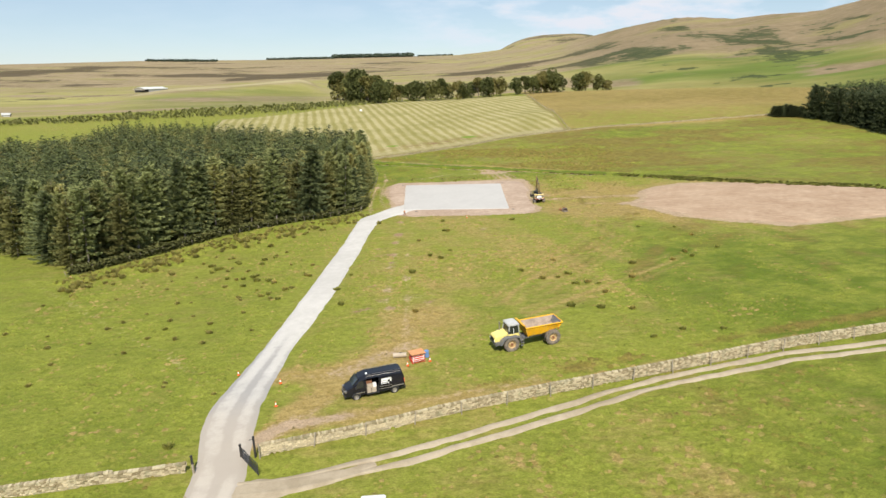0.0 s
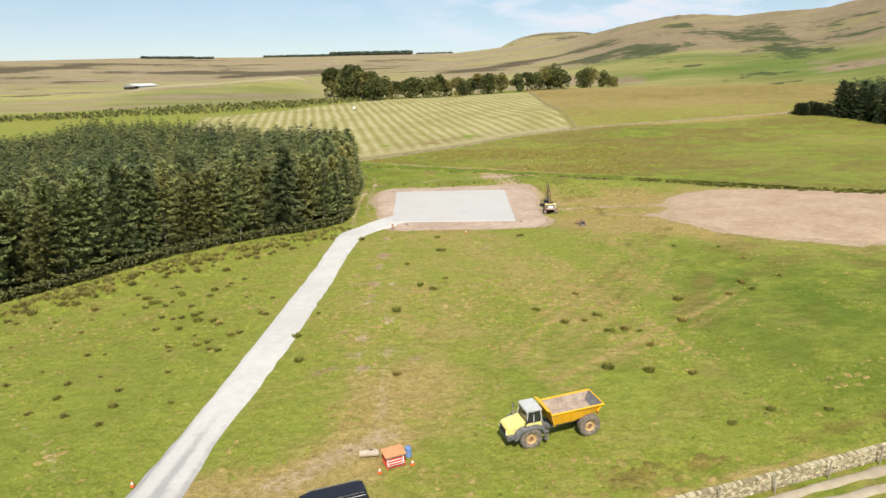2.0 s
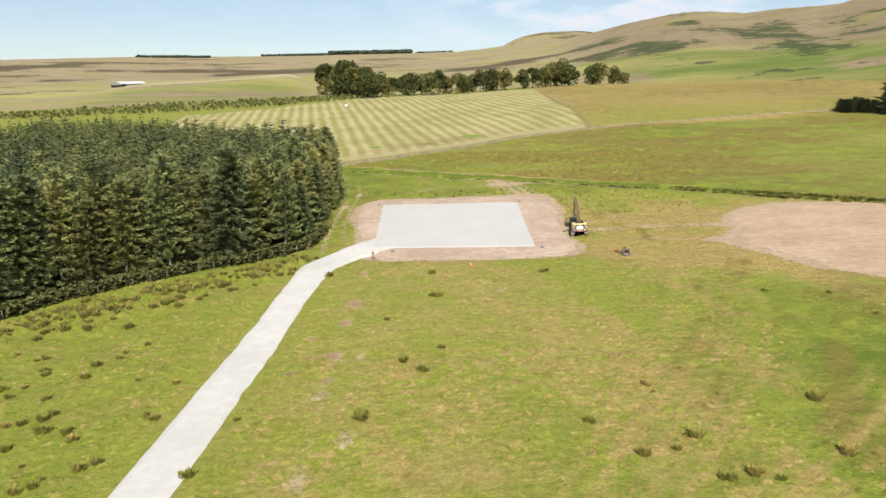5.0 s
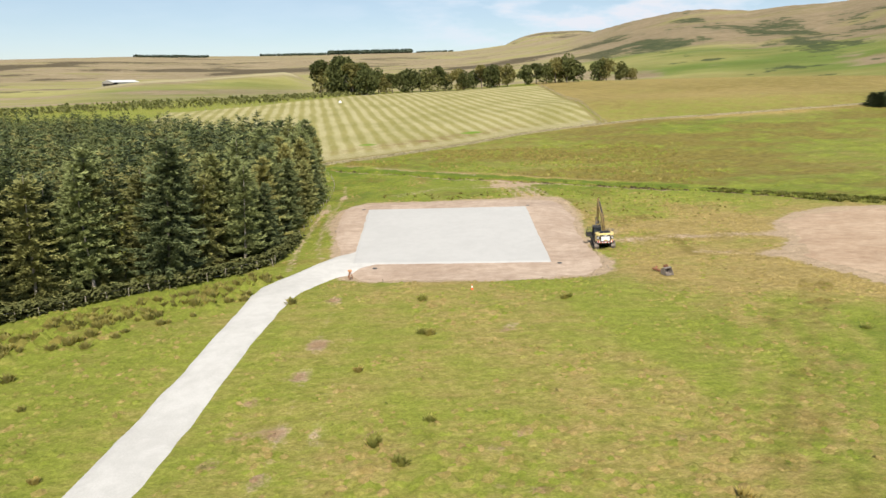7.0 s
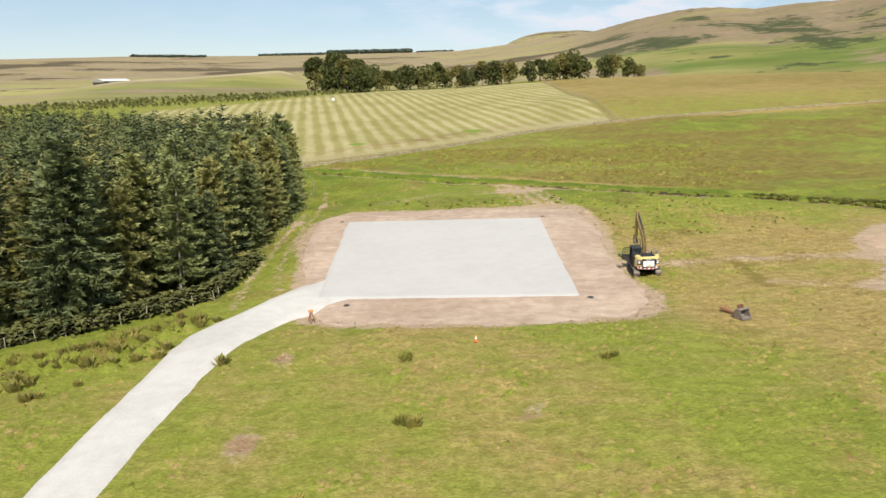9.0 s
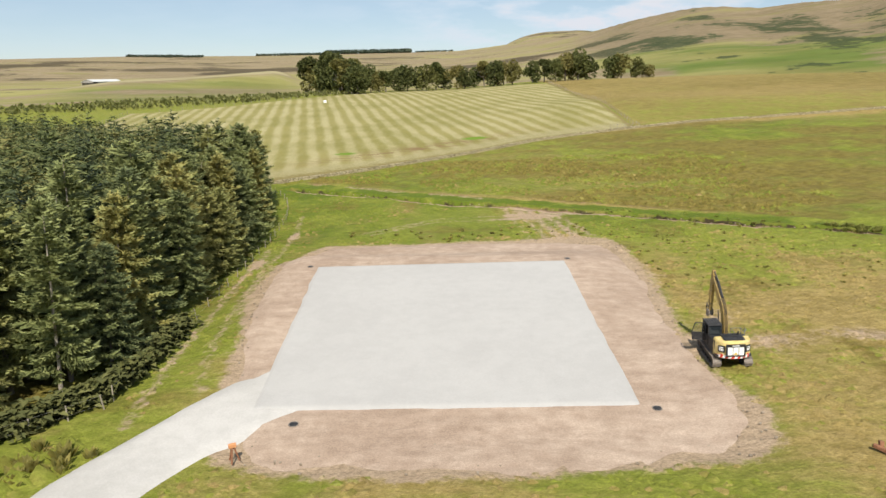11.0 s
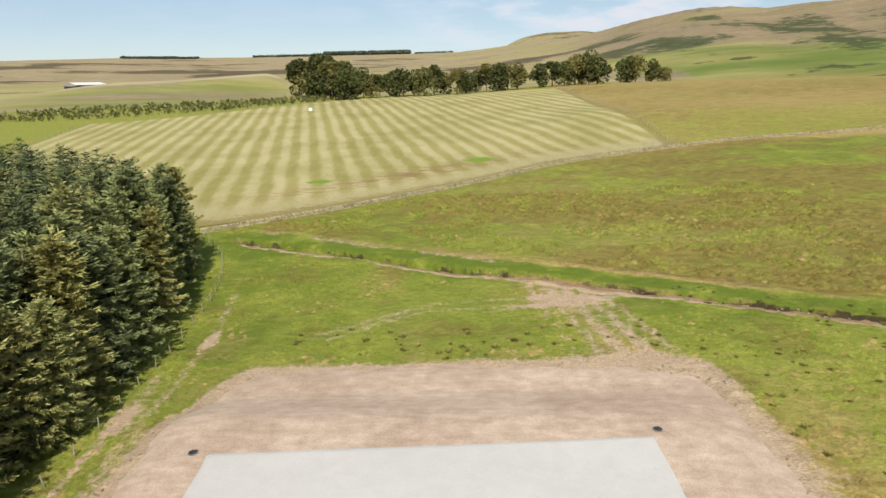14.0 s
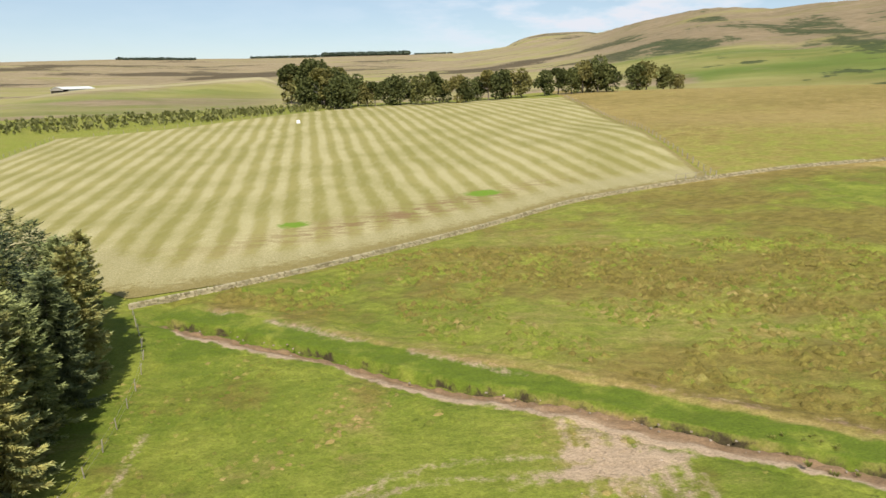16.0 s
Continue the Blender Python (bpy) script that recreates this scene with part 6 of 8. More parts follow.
    for wing in sides:
        bmesh.ops.remove_doubles(wing, verts=list(wing.verts), dist=0.001)
        bmesh.ops.recalc_face_normals(wing, faces=list(wing.faces))
        part("body_side", wing, M_AMBER, body, "amber yellow ribbed body side")
    bm = bmesh.new()
    prism(bm, [(0.5, 1.41), (-1.2, 1.41), (-3.28, 1.88), (-3.26, 1.94), (-1.18, 1.48), (0.5, 1.48)], -0.91, 0.91)
    part("body_floor", bm, M_BODYDUST, body, "body floor dusted with brown earth")
    for sx in (-1, 1):
        bm = bmesh.new()
        for q in (((0.78, 2.47), (0.50, 1.49), (-1.2, 1.49), (-1.2, 2.50)), ((-1.2, 2.50), (-1.2, 1.49), (-3.22, 1.95), (-3.64, 2.53))):
            bm.faces.new([bm.verts.new((sx * (1.13 if z > 2.1 else 0.83), y, z)) for y, z in q])
        part("body_lining", bm, M_BODYDUST, body, "earth-stained inside of the body")
    bm = bmesh.new()
    bm.faces.new([bm.verts.new(q) for q in ((-0.85, 0.44, 1.48), (0.85, 0.44, 1.48), (1.1, 0.80, 2.70), (-1.1, 0.80, 2.70))])
    part("head_lining", bm, M_BODYDUST, body, "earth-stained headboard of the body")
    part("tailboard", made(prism, [(-3.26, 1.88), (-3.74, 2.62), (-3.67, 2.64), (-3.20, 1.94)], -1.14, 1.14, 0.01), M_AMBER, body)
    bm = bmesh.new()
    bm.faces.new([bm.verts.new(q) for q in ((-0.9, -3.17, 1.97), (0.9, -3.17, 1.97), (1.1, -3.63, 2.60), (-1.1, -3.63, 2.60))])
    part("tail_lining", bm, M_GREYPAINT, body, "dark grey inside of the tailboard")
    for sx in (-1, 1):
        part("rear_light", made(box, (sx * 0.9, -3.32, 1.72), (0.3, 0.06, 0.14), bevel=0.02), M_RED, root, "red rear light")
    return root


# ---- tracked excavator ----
def excavator():
    root = thing("excavator", stand(19.32, 159.8, -4.0) @ Matrix.Diagonal((0.95, 0.92, 0.86, 1)), "yellow and black tracked excavator with raised boom and open door", "excavator")
    for sx in (-1, 1):
        bm = bmesh.new()
        x0, x1 = sx * 0.82, sx * 1.40
        prof = [(-1.75, 0.0), (1.75, 0.0), (2.05, 0.14), (2.2, 0.45), (2.05, 0.78), (1.8, 0.90), (-1.8, 0.90), (-2.05, 0.78), (-2.2, 0.45), (-2.05, 0.14)]
        inn = [(y * 0.955, 0.45 + (z - 0.45) * 0.83) for y, z in prof]
        n = len(prof)
        rings = [[bm.verts.new((x, y, z)) for y, z in pr] for x, pr in ((x0, prof), (x1, prof), (x1, inn), (x0, inn))]
        for a, b in zip(rings, rings[1:] + rings[:1]):
            for i in range(n):
                bm.faces.new((a[i], a[(i + 1) % n], b[(i + 1) % n], b[i]))
        bmesh.ops.recalc_face_normals(bm, faces=list(bm.faces))
        track = part("track", bm, M_DULLSTEEL, root, "earth-caked steel track")
        # shoes round the loop
        pts = [Vector((0, y, z)) for y, z in prof]
        lens = [(pts[(i + 1) % n] - pts[i]).length for i in range(n)]
        total, shoes = sum(lens), 46
        bm = bmesh.new()
        bmesh.ops.create_cube(bm, size=1, matrix=Matrix.Diagonal((0.60, 0.17, 0.05, 1)))
        bmesh.ops.create_cube(bm, size=1, matrix=Matrix.Translation((0, 0, -0.04)) @ Matrix.Diagonal((0.60, 0.025, 0.06, 1)))
        shoe = bpy.data.meshes.new("track_shoe")
        bm.to_mesh(shoe)
        bm.free()
        shoe.materials.append(M_DULLSTEEL)
        for k in range(shoes):
            s, i = total * k / shoes, 0
            while s > lens[i]:
                s -= lens[i]
                i += 1
            p, d = pts[i].lerp(pts[(i + 1) % n], s / lens[i]), (pts[(i + 1) % n] - pts[i]).normalized()
            ang = math.atan2(d.z, d.y)
            m = Matrix.Translation(((x0 + x1) / 2, p.y, p.z)) @ Matrix.Rotation(ang, 4, "X")
            mesh_part("track_shoe", shoe, track).matrix_local = m
        bm = bmesh.new()
        box(bm, ((x0 + x1) / 2, 0, 0.45), (0.34, 3.2, 0.42), bevel=0.05)
        for y, r in ((-1.75, 0.36), (1.75, 0.36), (-1.0, 0.13), (-0.4, 0.13), (0.2, 0.13), (0.8, 0.13)):
            rod(bm, (sx * 0.84, y, 0.45 if r > 0.2 else 0.2), (sx * 1.36, y, 0.45 if r > 0.2 else 0.2), r, 16)
        part("track_frame", bm, M_BLACK, track)
    bm = bmesh.new()
    box(bm, (0, 0, 0.72), (1.7, 1.5, 0.36), bevel=0.06)
    rod(bm, (0, 0, 0.85), (0, 0, 1.08), 0.62, 24)
    part("undercarriage", bm, M_BLACK, root)
    # upper works
    bm = bmesh.new()
    box(bm, (0, -0.3, 1.17), (2.5, 4.0, 0.2), bevel=0.04)
    part("turntable_deck", bm, M_BLACK, root)
    bm = bmesh.new()
    arc = [(-1.26, -1.55)] + [(1.27 * math.sin(t), -1.75 - 0.98 * math.cos(t)) for t in (radians(a) for a in range(-78, 79, 13))] + [(1.26, -1.55)]
    lo = [bm.verts.new((x, y, 1.06)) for x, y in arc]
    hi = [bm.verts.new((x * 0.985, y * 0.985 - 0.02, 2.34)) for x, y in arc]
    hi2 = [bm.verts.new((x * 0.93, y * 0.95 - 0.06, 2.50)) for x, y in arc]
    n = len(arc)
    bm.faces.new(lo)
    bm.faces.new(hi2[::-1])
    for i in range(n):
        j = (i + 1) % n
        bm.faces.new((lo[j], lo[i], hi[i], hi[j]))
        bm.faces.new((hi[j], hi[i], hi2[i], hi2[j]))
    bmesh.ops.recalc_face_normals(bm, faces=list(bm.faces))
    cw = part("counterweight", bm, M_DUSTYELLOW, root, "rounded dusty pale yellow counterweight with red and white hazard stripes")
    # panel plates on the counterweight's back
    part("badge_panel", made(box, (0, -2.745, 1.78), (1.36, 0.03, 1.04), bevel=0.01), M_BLACK, cw, "black panel with a plain white badge shape")
    bm = bmesh.new()
    for x, w in ((-0.39, 0.34), (0.0, 0.36), (0.39, 0.34)):
        box(bm, (x, -2.772, 1.72), (w, 0.02, 0.66), bevel=0.006)
    part("badge_shape", bm, M_WHITE, cw)
    bm = bmesh.new()
    v = [bm.verts.new(q) for q in ((-0.2, -2.786, 1.42), (0.2, -2.786, 1.42), (0, -2.786, 1.64))]
    w = [bm.verts.new(q) for q in ((-0.2, -2.77, 1.42), (0.2, -2.77, 1.42), (0, -2.77, 1.64))]
    bm.faces.new(v)
    bm.faces.new(w[::-1])
    for i in range(3):
        bm.faces.new((v[i], w[i], w[(i + 1) % 3], v[(i + 1) % 3]))
    part("badge_triangle", bm, M_YELLOW, cw)
    part("badge_line", made(box, (0, -2.772, 2.18), (0.5, 0.02, 0.07)), M_WHITE, cw)
    for sx in (-1, 1):
        pl = Matrix.Translation((sx * 0.93, -2.47, 1.85)) @ Matrix.Rotation(radians(sx * 36), 4, "Z")
        ob = part("side_plate", made(box, (0, 0, 0), (0.48, 0.03, 0.56), bevel=0.01), M_BLACK, cw, "black plate with pale bars of writing")
        ob.matrix_local = pl
        bm = bmesh.new()
        for z, w in ((0.12, 0.30), (-0.02, 0.34), (-0.13, 0.26)):
            box(bm, (0, -0.022, z), (w, 0.015, 0.07))
        part("writing_bar", bm, M_WHITE, ob)
        lt = part("tail_light", made(box, (0, 0, 0), (0.2, 0.05, 0.07), bevel=0.01), M_RED, cw)
        lt.matrix_local = Matrix.Translation((sx * 0.93, -2.46, 1.36)) @ Matrix.Rotation(radians(sx * 40), 4, "Z")
    for k in range(15):
        t0, t1 = radians(-70 + k * 9.4), radians(-70 + (k + 1) * 9.4)
        bm = bmesh.new()
        q = []
        for t in (t0, t1):
            for z, sh in ((1.08, 0), (1.32, 0.06)):
                q.append(bm.verts.new((1.285 * math.sin(t + sh), -1.75 - 0.997 * math.cos(t + sh), z)))
        bm.faces.new((q[0], q[2], q[3], q[1]))
        part("hazard_stripe", bm, M_WHITE if k % 2 else M_RED, cw)
    bm = bmesh.new()
    prism(bm, [(-1.9, 1.25), (0.1, 1.25), (0.1, 1.95), (-0.4, 2.2), (-1.9, 2.36)], 0.32, 1.24, 0.05)
    prism(bm, [(-1.9, 1.25), (-0.25, 1.25), (-0.25, 2.12), (-1.9, 2.36)], -1.24, -0.3, 0.05)
    part("side_housing", bm, M_BLACK, root)
    bm = bmesh.new()
    prism(bm, [(-2.45, 2.42), (-1.0, 2.20), (-1.0, 2.44), (-1.2, 2.58), (-2.2, 2.66), (-2.45, 2.58)], -0.72, 0.72, 0.05)
    cover = part("engine_cover", bm, M_BLACK, root, "black slatted engine cover")
    for k in range(7):
        part("slat", made(box, (0, -2.1 + k * 0.14, 2.67 - 0.011 * k), (1.1, 0.06, 0.03)), M_BLACK, cover)
    part("exhaust_pipe", made(rod, (0.5, -1.5, 2.4), (0.5, -1.55, 2.9), 0.06, 10), M_BLACK, root)
    # cab
    bm = bmesh.new()
    for (x0, y0), (x1, y1) in (((-1.22, -0.18), (-1.20, -0.12)), ((-0.26, -0.18), (-0.28, -0.12)), ((-1.22, 1.58), (-1.20, 1.25)), ((-0.26, 1.58), (-0.28, 1.25)), ((-1.22, 0.62), (-1.20, 0.62))):
        rod(bm, (x0, y0, 1.25), (x1, y1, 2.9), 0.06, 8)
    box(bm, (-0.74, 0.68, 1.36), (1.0, 1.84, 0.26), bevel=0.03)
    prism(bm, [(-0.16, 1.3), (0.62, 1.3), (0.62, 2.0), (-0.16, 2.0)], -1.24, -1.19)
    cab = part("cab", bm, M_BLACK, root, "black cab with large windows and an open door")
    part("roof", made(prism, [(-0.22, 2.86), (1.36, 2.86), (1.40, 2.94), (1.2, 3.0), (-0.1, 3.0), (-0.22, 2.94)], -1.26, -0.24, 0.03), M_BLACK, cab, "black cab roof with a guard")
    bm = bmesh.new()
    for k in range(6):
        rod(bm, (-1.2 + k * 0.18, -0.1, 3.04), (-1.2 + k * 0.18, 1.25, 3.04), 0.016, 5)
    part("roof_guard", bm, M_STEEL, cab)
    part("rear_window", made(box, (-0.74, -0.16, 2.4), (0.84, 0.025, 0.8)), M_GLASS, cab)
    part("right_window", made(box, (-0.25, 0.65, 2.25), (0.025, 1.3, 1.1)), M_GLASS, cab)
    part("windscreen", made(prism, [(1.55, 1.5), (1.58, 1.5), (1.27, 2.85), (1.24, 2.85)], -1.15, -0.32), M_GLASS, cab)
    bm = bmesh.new()
    box(bm, (-0.74, 0.45, 1.72), (0.5, 0.5, 0.14), bevel=0.04)
    box(bm, (-0.74, 0.18, 2.1), (0.48, 0.14, 0.7), bevel=0.05)
    part("seat", bm, M_GREYPAINT, cab)
    door = part("cab_door", made(rod, (0, 0, 0.05), (0, 0, 1.6), 0.035, 6), M_BLACK, cab, "open cab door with glass panes")
    door.matrix_local = Matrix.Translation((-1.26, 0.62, 1.25)) @ Matrix.Rotation(radians(78), 4, "Z")
    bm = bmesh.new()
    for p, q in (((0, 0.02, 0.08), (0, 0.9, 0.08)), ((0, 0.02, 1.6), (0, 0.7, 1.6)), ((0, 0.9, 0.08), (0, 0.95, 0.8)), ((0, 0.95, 0.8), (0, 0.7, 1.6)), ((0, 0.02, 0.75), (0, 0.95, 0.75))):
        rod(bm, p, q, 0.035, 6)
    part("door_frame", bm, M_BLACK, door)
    part("door_pane", made(prism, [(0.05, 0.78), (0.9, 0.78), (0.68, 1.57), (0.05, 1.57)], -0.01, 0.01), M_CLEAR, door)
    part("door_panel", made(prism, [(0.05, 0.1), (0.87, 0.1), (0.92, 0.72), (0.05, 0.72)], -0.012, 0.012), M_BLACK, door)
    # handrails
    bm = bmesh.new()
    for x in (0.45, 1.15):
        rod(bm, (x, -0.9, 2.05), (x, -0.9, 2.55), 0.022, 6)
        rod(bm, (x, 0.0, 1.95), (x, 0.0, 2.55), 0.022, 6)
        rod(bm, (x, -0.9, 2.55), (x, 0.0, 2.55), 0.022, 6)
    rod(bm, (0.45, 0.0, 2.55), (1.15, 0.0, 2.55), 0.022, 6)
    rod(bm, (1.15, -0.9, 2.05), (1.35, -0.4, 2.75), 0.02, 6)
    rod(bm, (1.35, -0.4, 2.75), (1.2, 0.1, 2.0), 0.02, 6)
    rod(bm, (1.35, -0.4, 2.45), (1.5, -0.2, 2.45), 0.05, 6)
    part("handrail", bm, M_GREYPAINT, root)
    # boom, stick and bucket
    bx = 0.0
    reach = Matrix.Translation((0.34, 0.1, 1.45)) @ Matrix.Rotation(radians(19), 4, "Z") @ Matrix.Diagonal((0.90, 0.70, 1.06, 1)) @ Matrix.Translation((0, 0, -1.45))
    bm = bmesh.new()
    prism(bm, [(0.35, 1.45), (0.75, 1.45), (1.15, 3.45), (1.35, 3.95), (1.70, 4.40), (2.80, 5.95), (2.76, 6.18), (2.54, 6.20), (1.40, 4.85), (0.86, 4.20), (0.62, 3.55)], bx - 0.2, bx + 0.2, 0.03)
    boom = part("boom", bm, M_BOOM, root, "yellow cranked boom with hoses")
    bm = bmesh.new()
    for dx in (-0.1, 0.0, 0.1):
        for p, q in (((0.40, 1.9), (0.62, 3.55)), ((0.62, 3.55), (0.86, 4.22)), ((0.86, 4.22), (1.4, 4.88)), ((1.4, 4.88), (2.5, 6.22))):
            rod(bm, (bx + dx, p[0] - 0.03, p[1] + 0.05), (bx + dx, q[0], q[1] + 0.05), 0.025, 6)
    part("hose", bm, M_BLACK, boom)
    for sx in (-1, 1):
        bm = bmesh.new()
        rod(bm, (bx + sx * 0.3, 1.0, 1.35), (bx + sx * 0.3, 1.25, 2.6), 0.085, 12)
        rod(bm, (bx + sx * 0.3, 1.25, 2.6), (bx + sx * 0.3, 1.40, 3.7), 0.05, 10)
        part("boom_ram", bm, M_BLACK, boom)
    bm = bmesh.new()
    rod(bm, (bx, 1.15, 4.75), (bx, 2.05, 5.95), 0.08, 12)
    rod(bm, (bx, 2.05, 5.95), (bx, 2.75, 6.62), 0.045, 10)
    part("stick_ram", bm, M_BLACK, boom)
    bm = bmesh.new()
    prism(bm, [(2.62, 6.05), (2.75, 6.70), (2.98, 6.72), (3.12, 6.1), (3.35, 4.9), (3.52, 3.25), (3.30, 3.18), (2.92, 4.9)], bx - 0.15, bx + 0.15, 0.025)
    stick = part("stick", bm, M_BOOM, root, "worn yellow stick hanging from the boom")
    bm = bmesh.new()
    rod(bm, (bx, 3.26, 6.0), (bx, 3.50, 4.7), 0.07, 12)
    rod(bm, (bx, 3.50, 4.7), (bx, 3.70, 3.8), 0.04, 10)
    for sx in (-1, 1):
        rod(bm, (bx + sx * 0.18, 3.70, 3.8), (bx + sx * 0.18, 3.40, 3.5), 0.04, 8)
        rod(bm, (bx + sx * 0.12, 3.70, 3.8), (bx + sx * 0.12, 3.92, 3.2), 0.04, 8)
    part("bucket_linkage", bm, M_BLACK, stick)
    bm = bmesh.new()
    prism(bm, [(3.24, 3.30), (3.62, 3.34), (3.66, 2.92), (3.50, 2.70), (3.30, 2.74), (3.18, 3.0)], bx - 0.24, bx - 0.16)
    prism(bm, [(3.24, 3.30), (3.62, 3.34), (3.66, 2.92), (3.50, 2.70), (3.30, 2.74), (3.18, 3.0)], bx + 0.16, bx + 0.24)
    for y, z in ((3.36, 3.18), (3.56, 2.84)):
        rod(bm, (bx - 0.28, y, z), (bx + 0.28, y, z), 0.06, 10)
    box(bm, (bx, 3.42, 2.98), (0.34, 0.2, 0.3), bevel=0.03)
    hitch = part("quick_hitch", bm, M_DULLSTEEL, root, "empty earthy steel quick hitch")
    for ob in (boom, stick, hitch):
        for piece in [ob] + list(ob.children):
            piece.data.transform(reach)
    return root


# ---- panel van ----
def van():
    root = thing("panel_van", stand(-8.72, 61.2, 110.0) @ Matrix.Scale(0.94, 4), "black high-roofed panel van with its side door open", "van")
    for y in (2.07, -2.07):
        for sx in (-1, 1):
            bm = bmesh.new()
            R, w = 0.40, 0.13
            spun(bm, [(-w, R * 0.66), (-w, R * 0.9), (-w * 0.7, R), (w * 0.7, R), (w, R * 0.9), (w, R * 0.66)], 26)
            ty = part("tyre", bm, M_VANTYRE, root)
            ty.location = (sx * 0.93, y, 0.39)
            bm = bmesh.new()
            o = sx
            spun(bm, [(o * 0.02, 0.02), (o * 0.08, R * 0.2), (o * 0.06, R * 0.3), (o * 0.075, R * 0.55), (o * 0.11, R * 0.66), (-o * 0.11, R * 0.66), (-o * 0.1, 0.02)], 22)
            part("wheel_trim", bm, M_STEEL, ty, "silver wheel trim")
    prof = [(-3.22, 0.42), (-3.24, 1.0), (-3.20, 1.6), (-3.12, 2.30), (-3.0, 2.50), (-2.8, 2.56), (0.9, 2.60), (1.35, 2.52), (1.7, 2.32), (2.35, 1.66), (2.5, 1.52), (3.05, 1.28), (3.22, 1.1), (3.28, 0.75), (3.22, 0.40)]
    # shell: cross-sections along the length, open on the near side where the door has slid back
    stations = [(-3.24, 0.92), (-3.0, 1.0), (-2.5, 1.0), (-1.2, 1.0), (-0.42, 1.0), (0.92, 1.0), (1.5, 1.0), (2.0, 0.99), (2.4, 0.98), (2.8, 0.95), (3.1, 0.88), (3.27, 0.72)]
    roof_at = lambda y: float(np.interp(y, [-3.24, -3.12, -3.0, -2.8, 0.9, 1.35, 1.7, 2.35, 2.5, 3.05, 3.22, 3.28], [1.8, 2.30, 2.50, 2.56, 2.60, 2.52, 2.32, 1.66, 1.52, 1.28, 1.1, 0.9]))
    bm = bmesh.new()
    rings = []
    for y, half in stations:
        top = roof_at(y)
        belt = min(1.25, top * 0.86)
        sec = [(-half * 0.97, 0.52), (-half, 0.85), (-half * 0.985, belt), (-half * (0.985 - 0.075 * (top - belt) / 1.3), belt + (top - belt) * 0.72), (-half * (0.93 - 0.13 * (top - belt) / 1.3), top - 0.10), (-half * 0.62, top)]
        full = sec + [(-x, z) for x, z in sec[::-1]]
        rings.append([bm.verts.new((x, y, z)) for x, z in full])
    k = len(rings[0])
    for i, (a, b) in enumerate(zip(rings, rings[1:])):
        for j in range(k - 1):
            if j in (0, 1, 2) and i == 4:
                continue                             # the doorway
            bm.faces.new((a[j], a[j + 1], b[j + 1], b[j]))
    bm.faces.new(rings[0])
    bm.faces.new(rings[-1][::-1])
    bmesh.ops.recalc_face_normals(bm, faces=list(bm.faces))
    shell = part("body_shell", bm, M_VAN, root, "glossy black body shell", smooth=False)
    # widen the doorway backwards with a dark opening lining
    part("floor", made(box, (0, -0.9, 0.50), (1.8, 4.4, 0.06)), M_DARK, root)
    part("bulkhead", made(box, (0, 1.05, 1.45), (1.72, 0.04, 1.9)), M_DARK, root)
    part("door_sill", made(box, (-0.97, 0.25, 0.47), (0.1, 1.4, 0.10), bevel=0.02), M_BLACK, root)
    # slid-back door
    bm = bmesh.new()
    prism(bm, [(-1.85, 0.5), (-0.45, 0.5), (-0.45, 2.12), (-1.85, 2.12)], -1.06, -1.015, 0.02)
    sd = part("sliding_door", bm, M_VAN, root, "black sliding door pushed back")
    part("door_handle", made(box, (-1.075, -0.6, 1.25), (0.03, 0.18, 0.05), bevel=0.008), M_BLACK, sd)
    # pale strips added to imitate the highlights along the black door
    for z in (0.82, 1.10):
        part("door_strip", made(box, (-1.066, -1.15, z), (0.016, 1.36, 0.055), bevel=0.004), M_STEEL, sd)
    # sign-writing as plain bars
    bm = bmesh.new()
    for y, z, w, h in ((-1.15, 1.86, 0.95, 0.24), (-1.02, 1.60, 0.7, 0.18), (-1.72, 1.74, 0.12, 0.46), (-1.45, 1.40, 0.18, 0.13), (-1.18, 1.40, 0.14, 0.13), (-0.95, 1.40, 0.16, 0.13), (-0.72, 1.40, 0.12, 0.13)):
        box(bm, (-1.068, y, z), (0.008, w, h))
    part("lettering_bar", bm, M_WHITE, sd, "white bars of sign-writing")
    # glazing
    part("windscreen", made(prism, [(1.72, 2.30), (1.76, 2.33), (2.40, 1.68), (2.36, 1.64)], -0.80, 0.80), M_GLASS, root)
    for sx in (-1, 1):
        part("side_window", made(prism, [(1.20, 1.34), (2.18, 1.34), (1.72, 2.06), (1.24, 2.10)], sx * 0.952, sx * 0.992), M_GLASS, root)
        part("headlight", made(box, (sx * 0.74, 3.10, 1.08), (0.30, 0.26, 0.24), (0, 0, -sx * 24), bevel=0.05), M_STEEL, root, "silvery clear headlight")
        part("rear_light", made(box, (sx * 0.93, -3.20, 1.3), (0.07, 0.06, 0.5), bevel=0.02), M_RED, root, "red tail light")
        bm = bmesh.new()
        box(bm, (sx * 1.16, 2.05, 1.50), (0.24, 0.12, 0.34), bevel=0.04)
        rod(bm, (sx * 0.98, 2.05, 1.42), (sx * 1.1, 2.05, 1.45), 0.03, 6)
        part("wing_mirror", bm, M_BLACK, root)
        # rubbing strips and gutter rods in pale steel stand in for body highlights
        bm = bmesh.new()
        box(bm, (sx * 1.005, -1.9, 0.86), (0.03, 2.4, 0.10), bevel=0.01)
        box(bm, (sx * 1.005, 1.6, 0.80), (0.03, 0.9, 0.10), bevel=0.01)
        part("rubbing_strip", bm, M_STEEL, root, "rubbing strip with the side's pale highlight put into its colour")
        part("roof_gutter", made(rod, (sx * 0.885, -2.9, 2.42), (sx * 0.885, 0.95, 2.46), 0.022, 6), M_STEEL, root, "steel rod painting the bright highlight along the roof gutter")
        bm = bmesh.new()
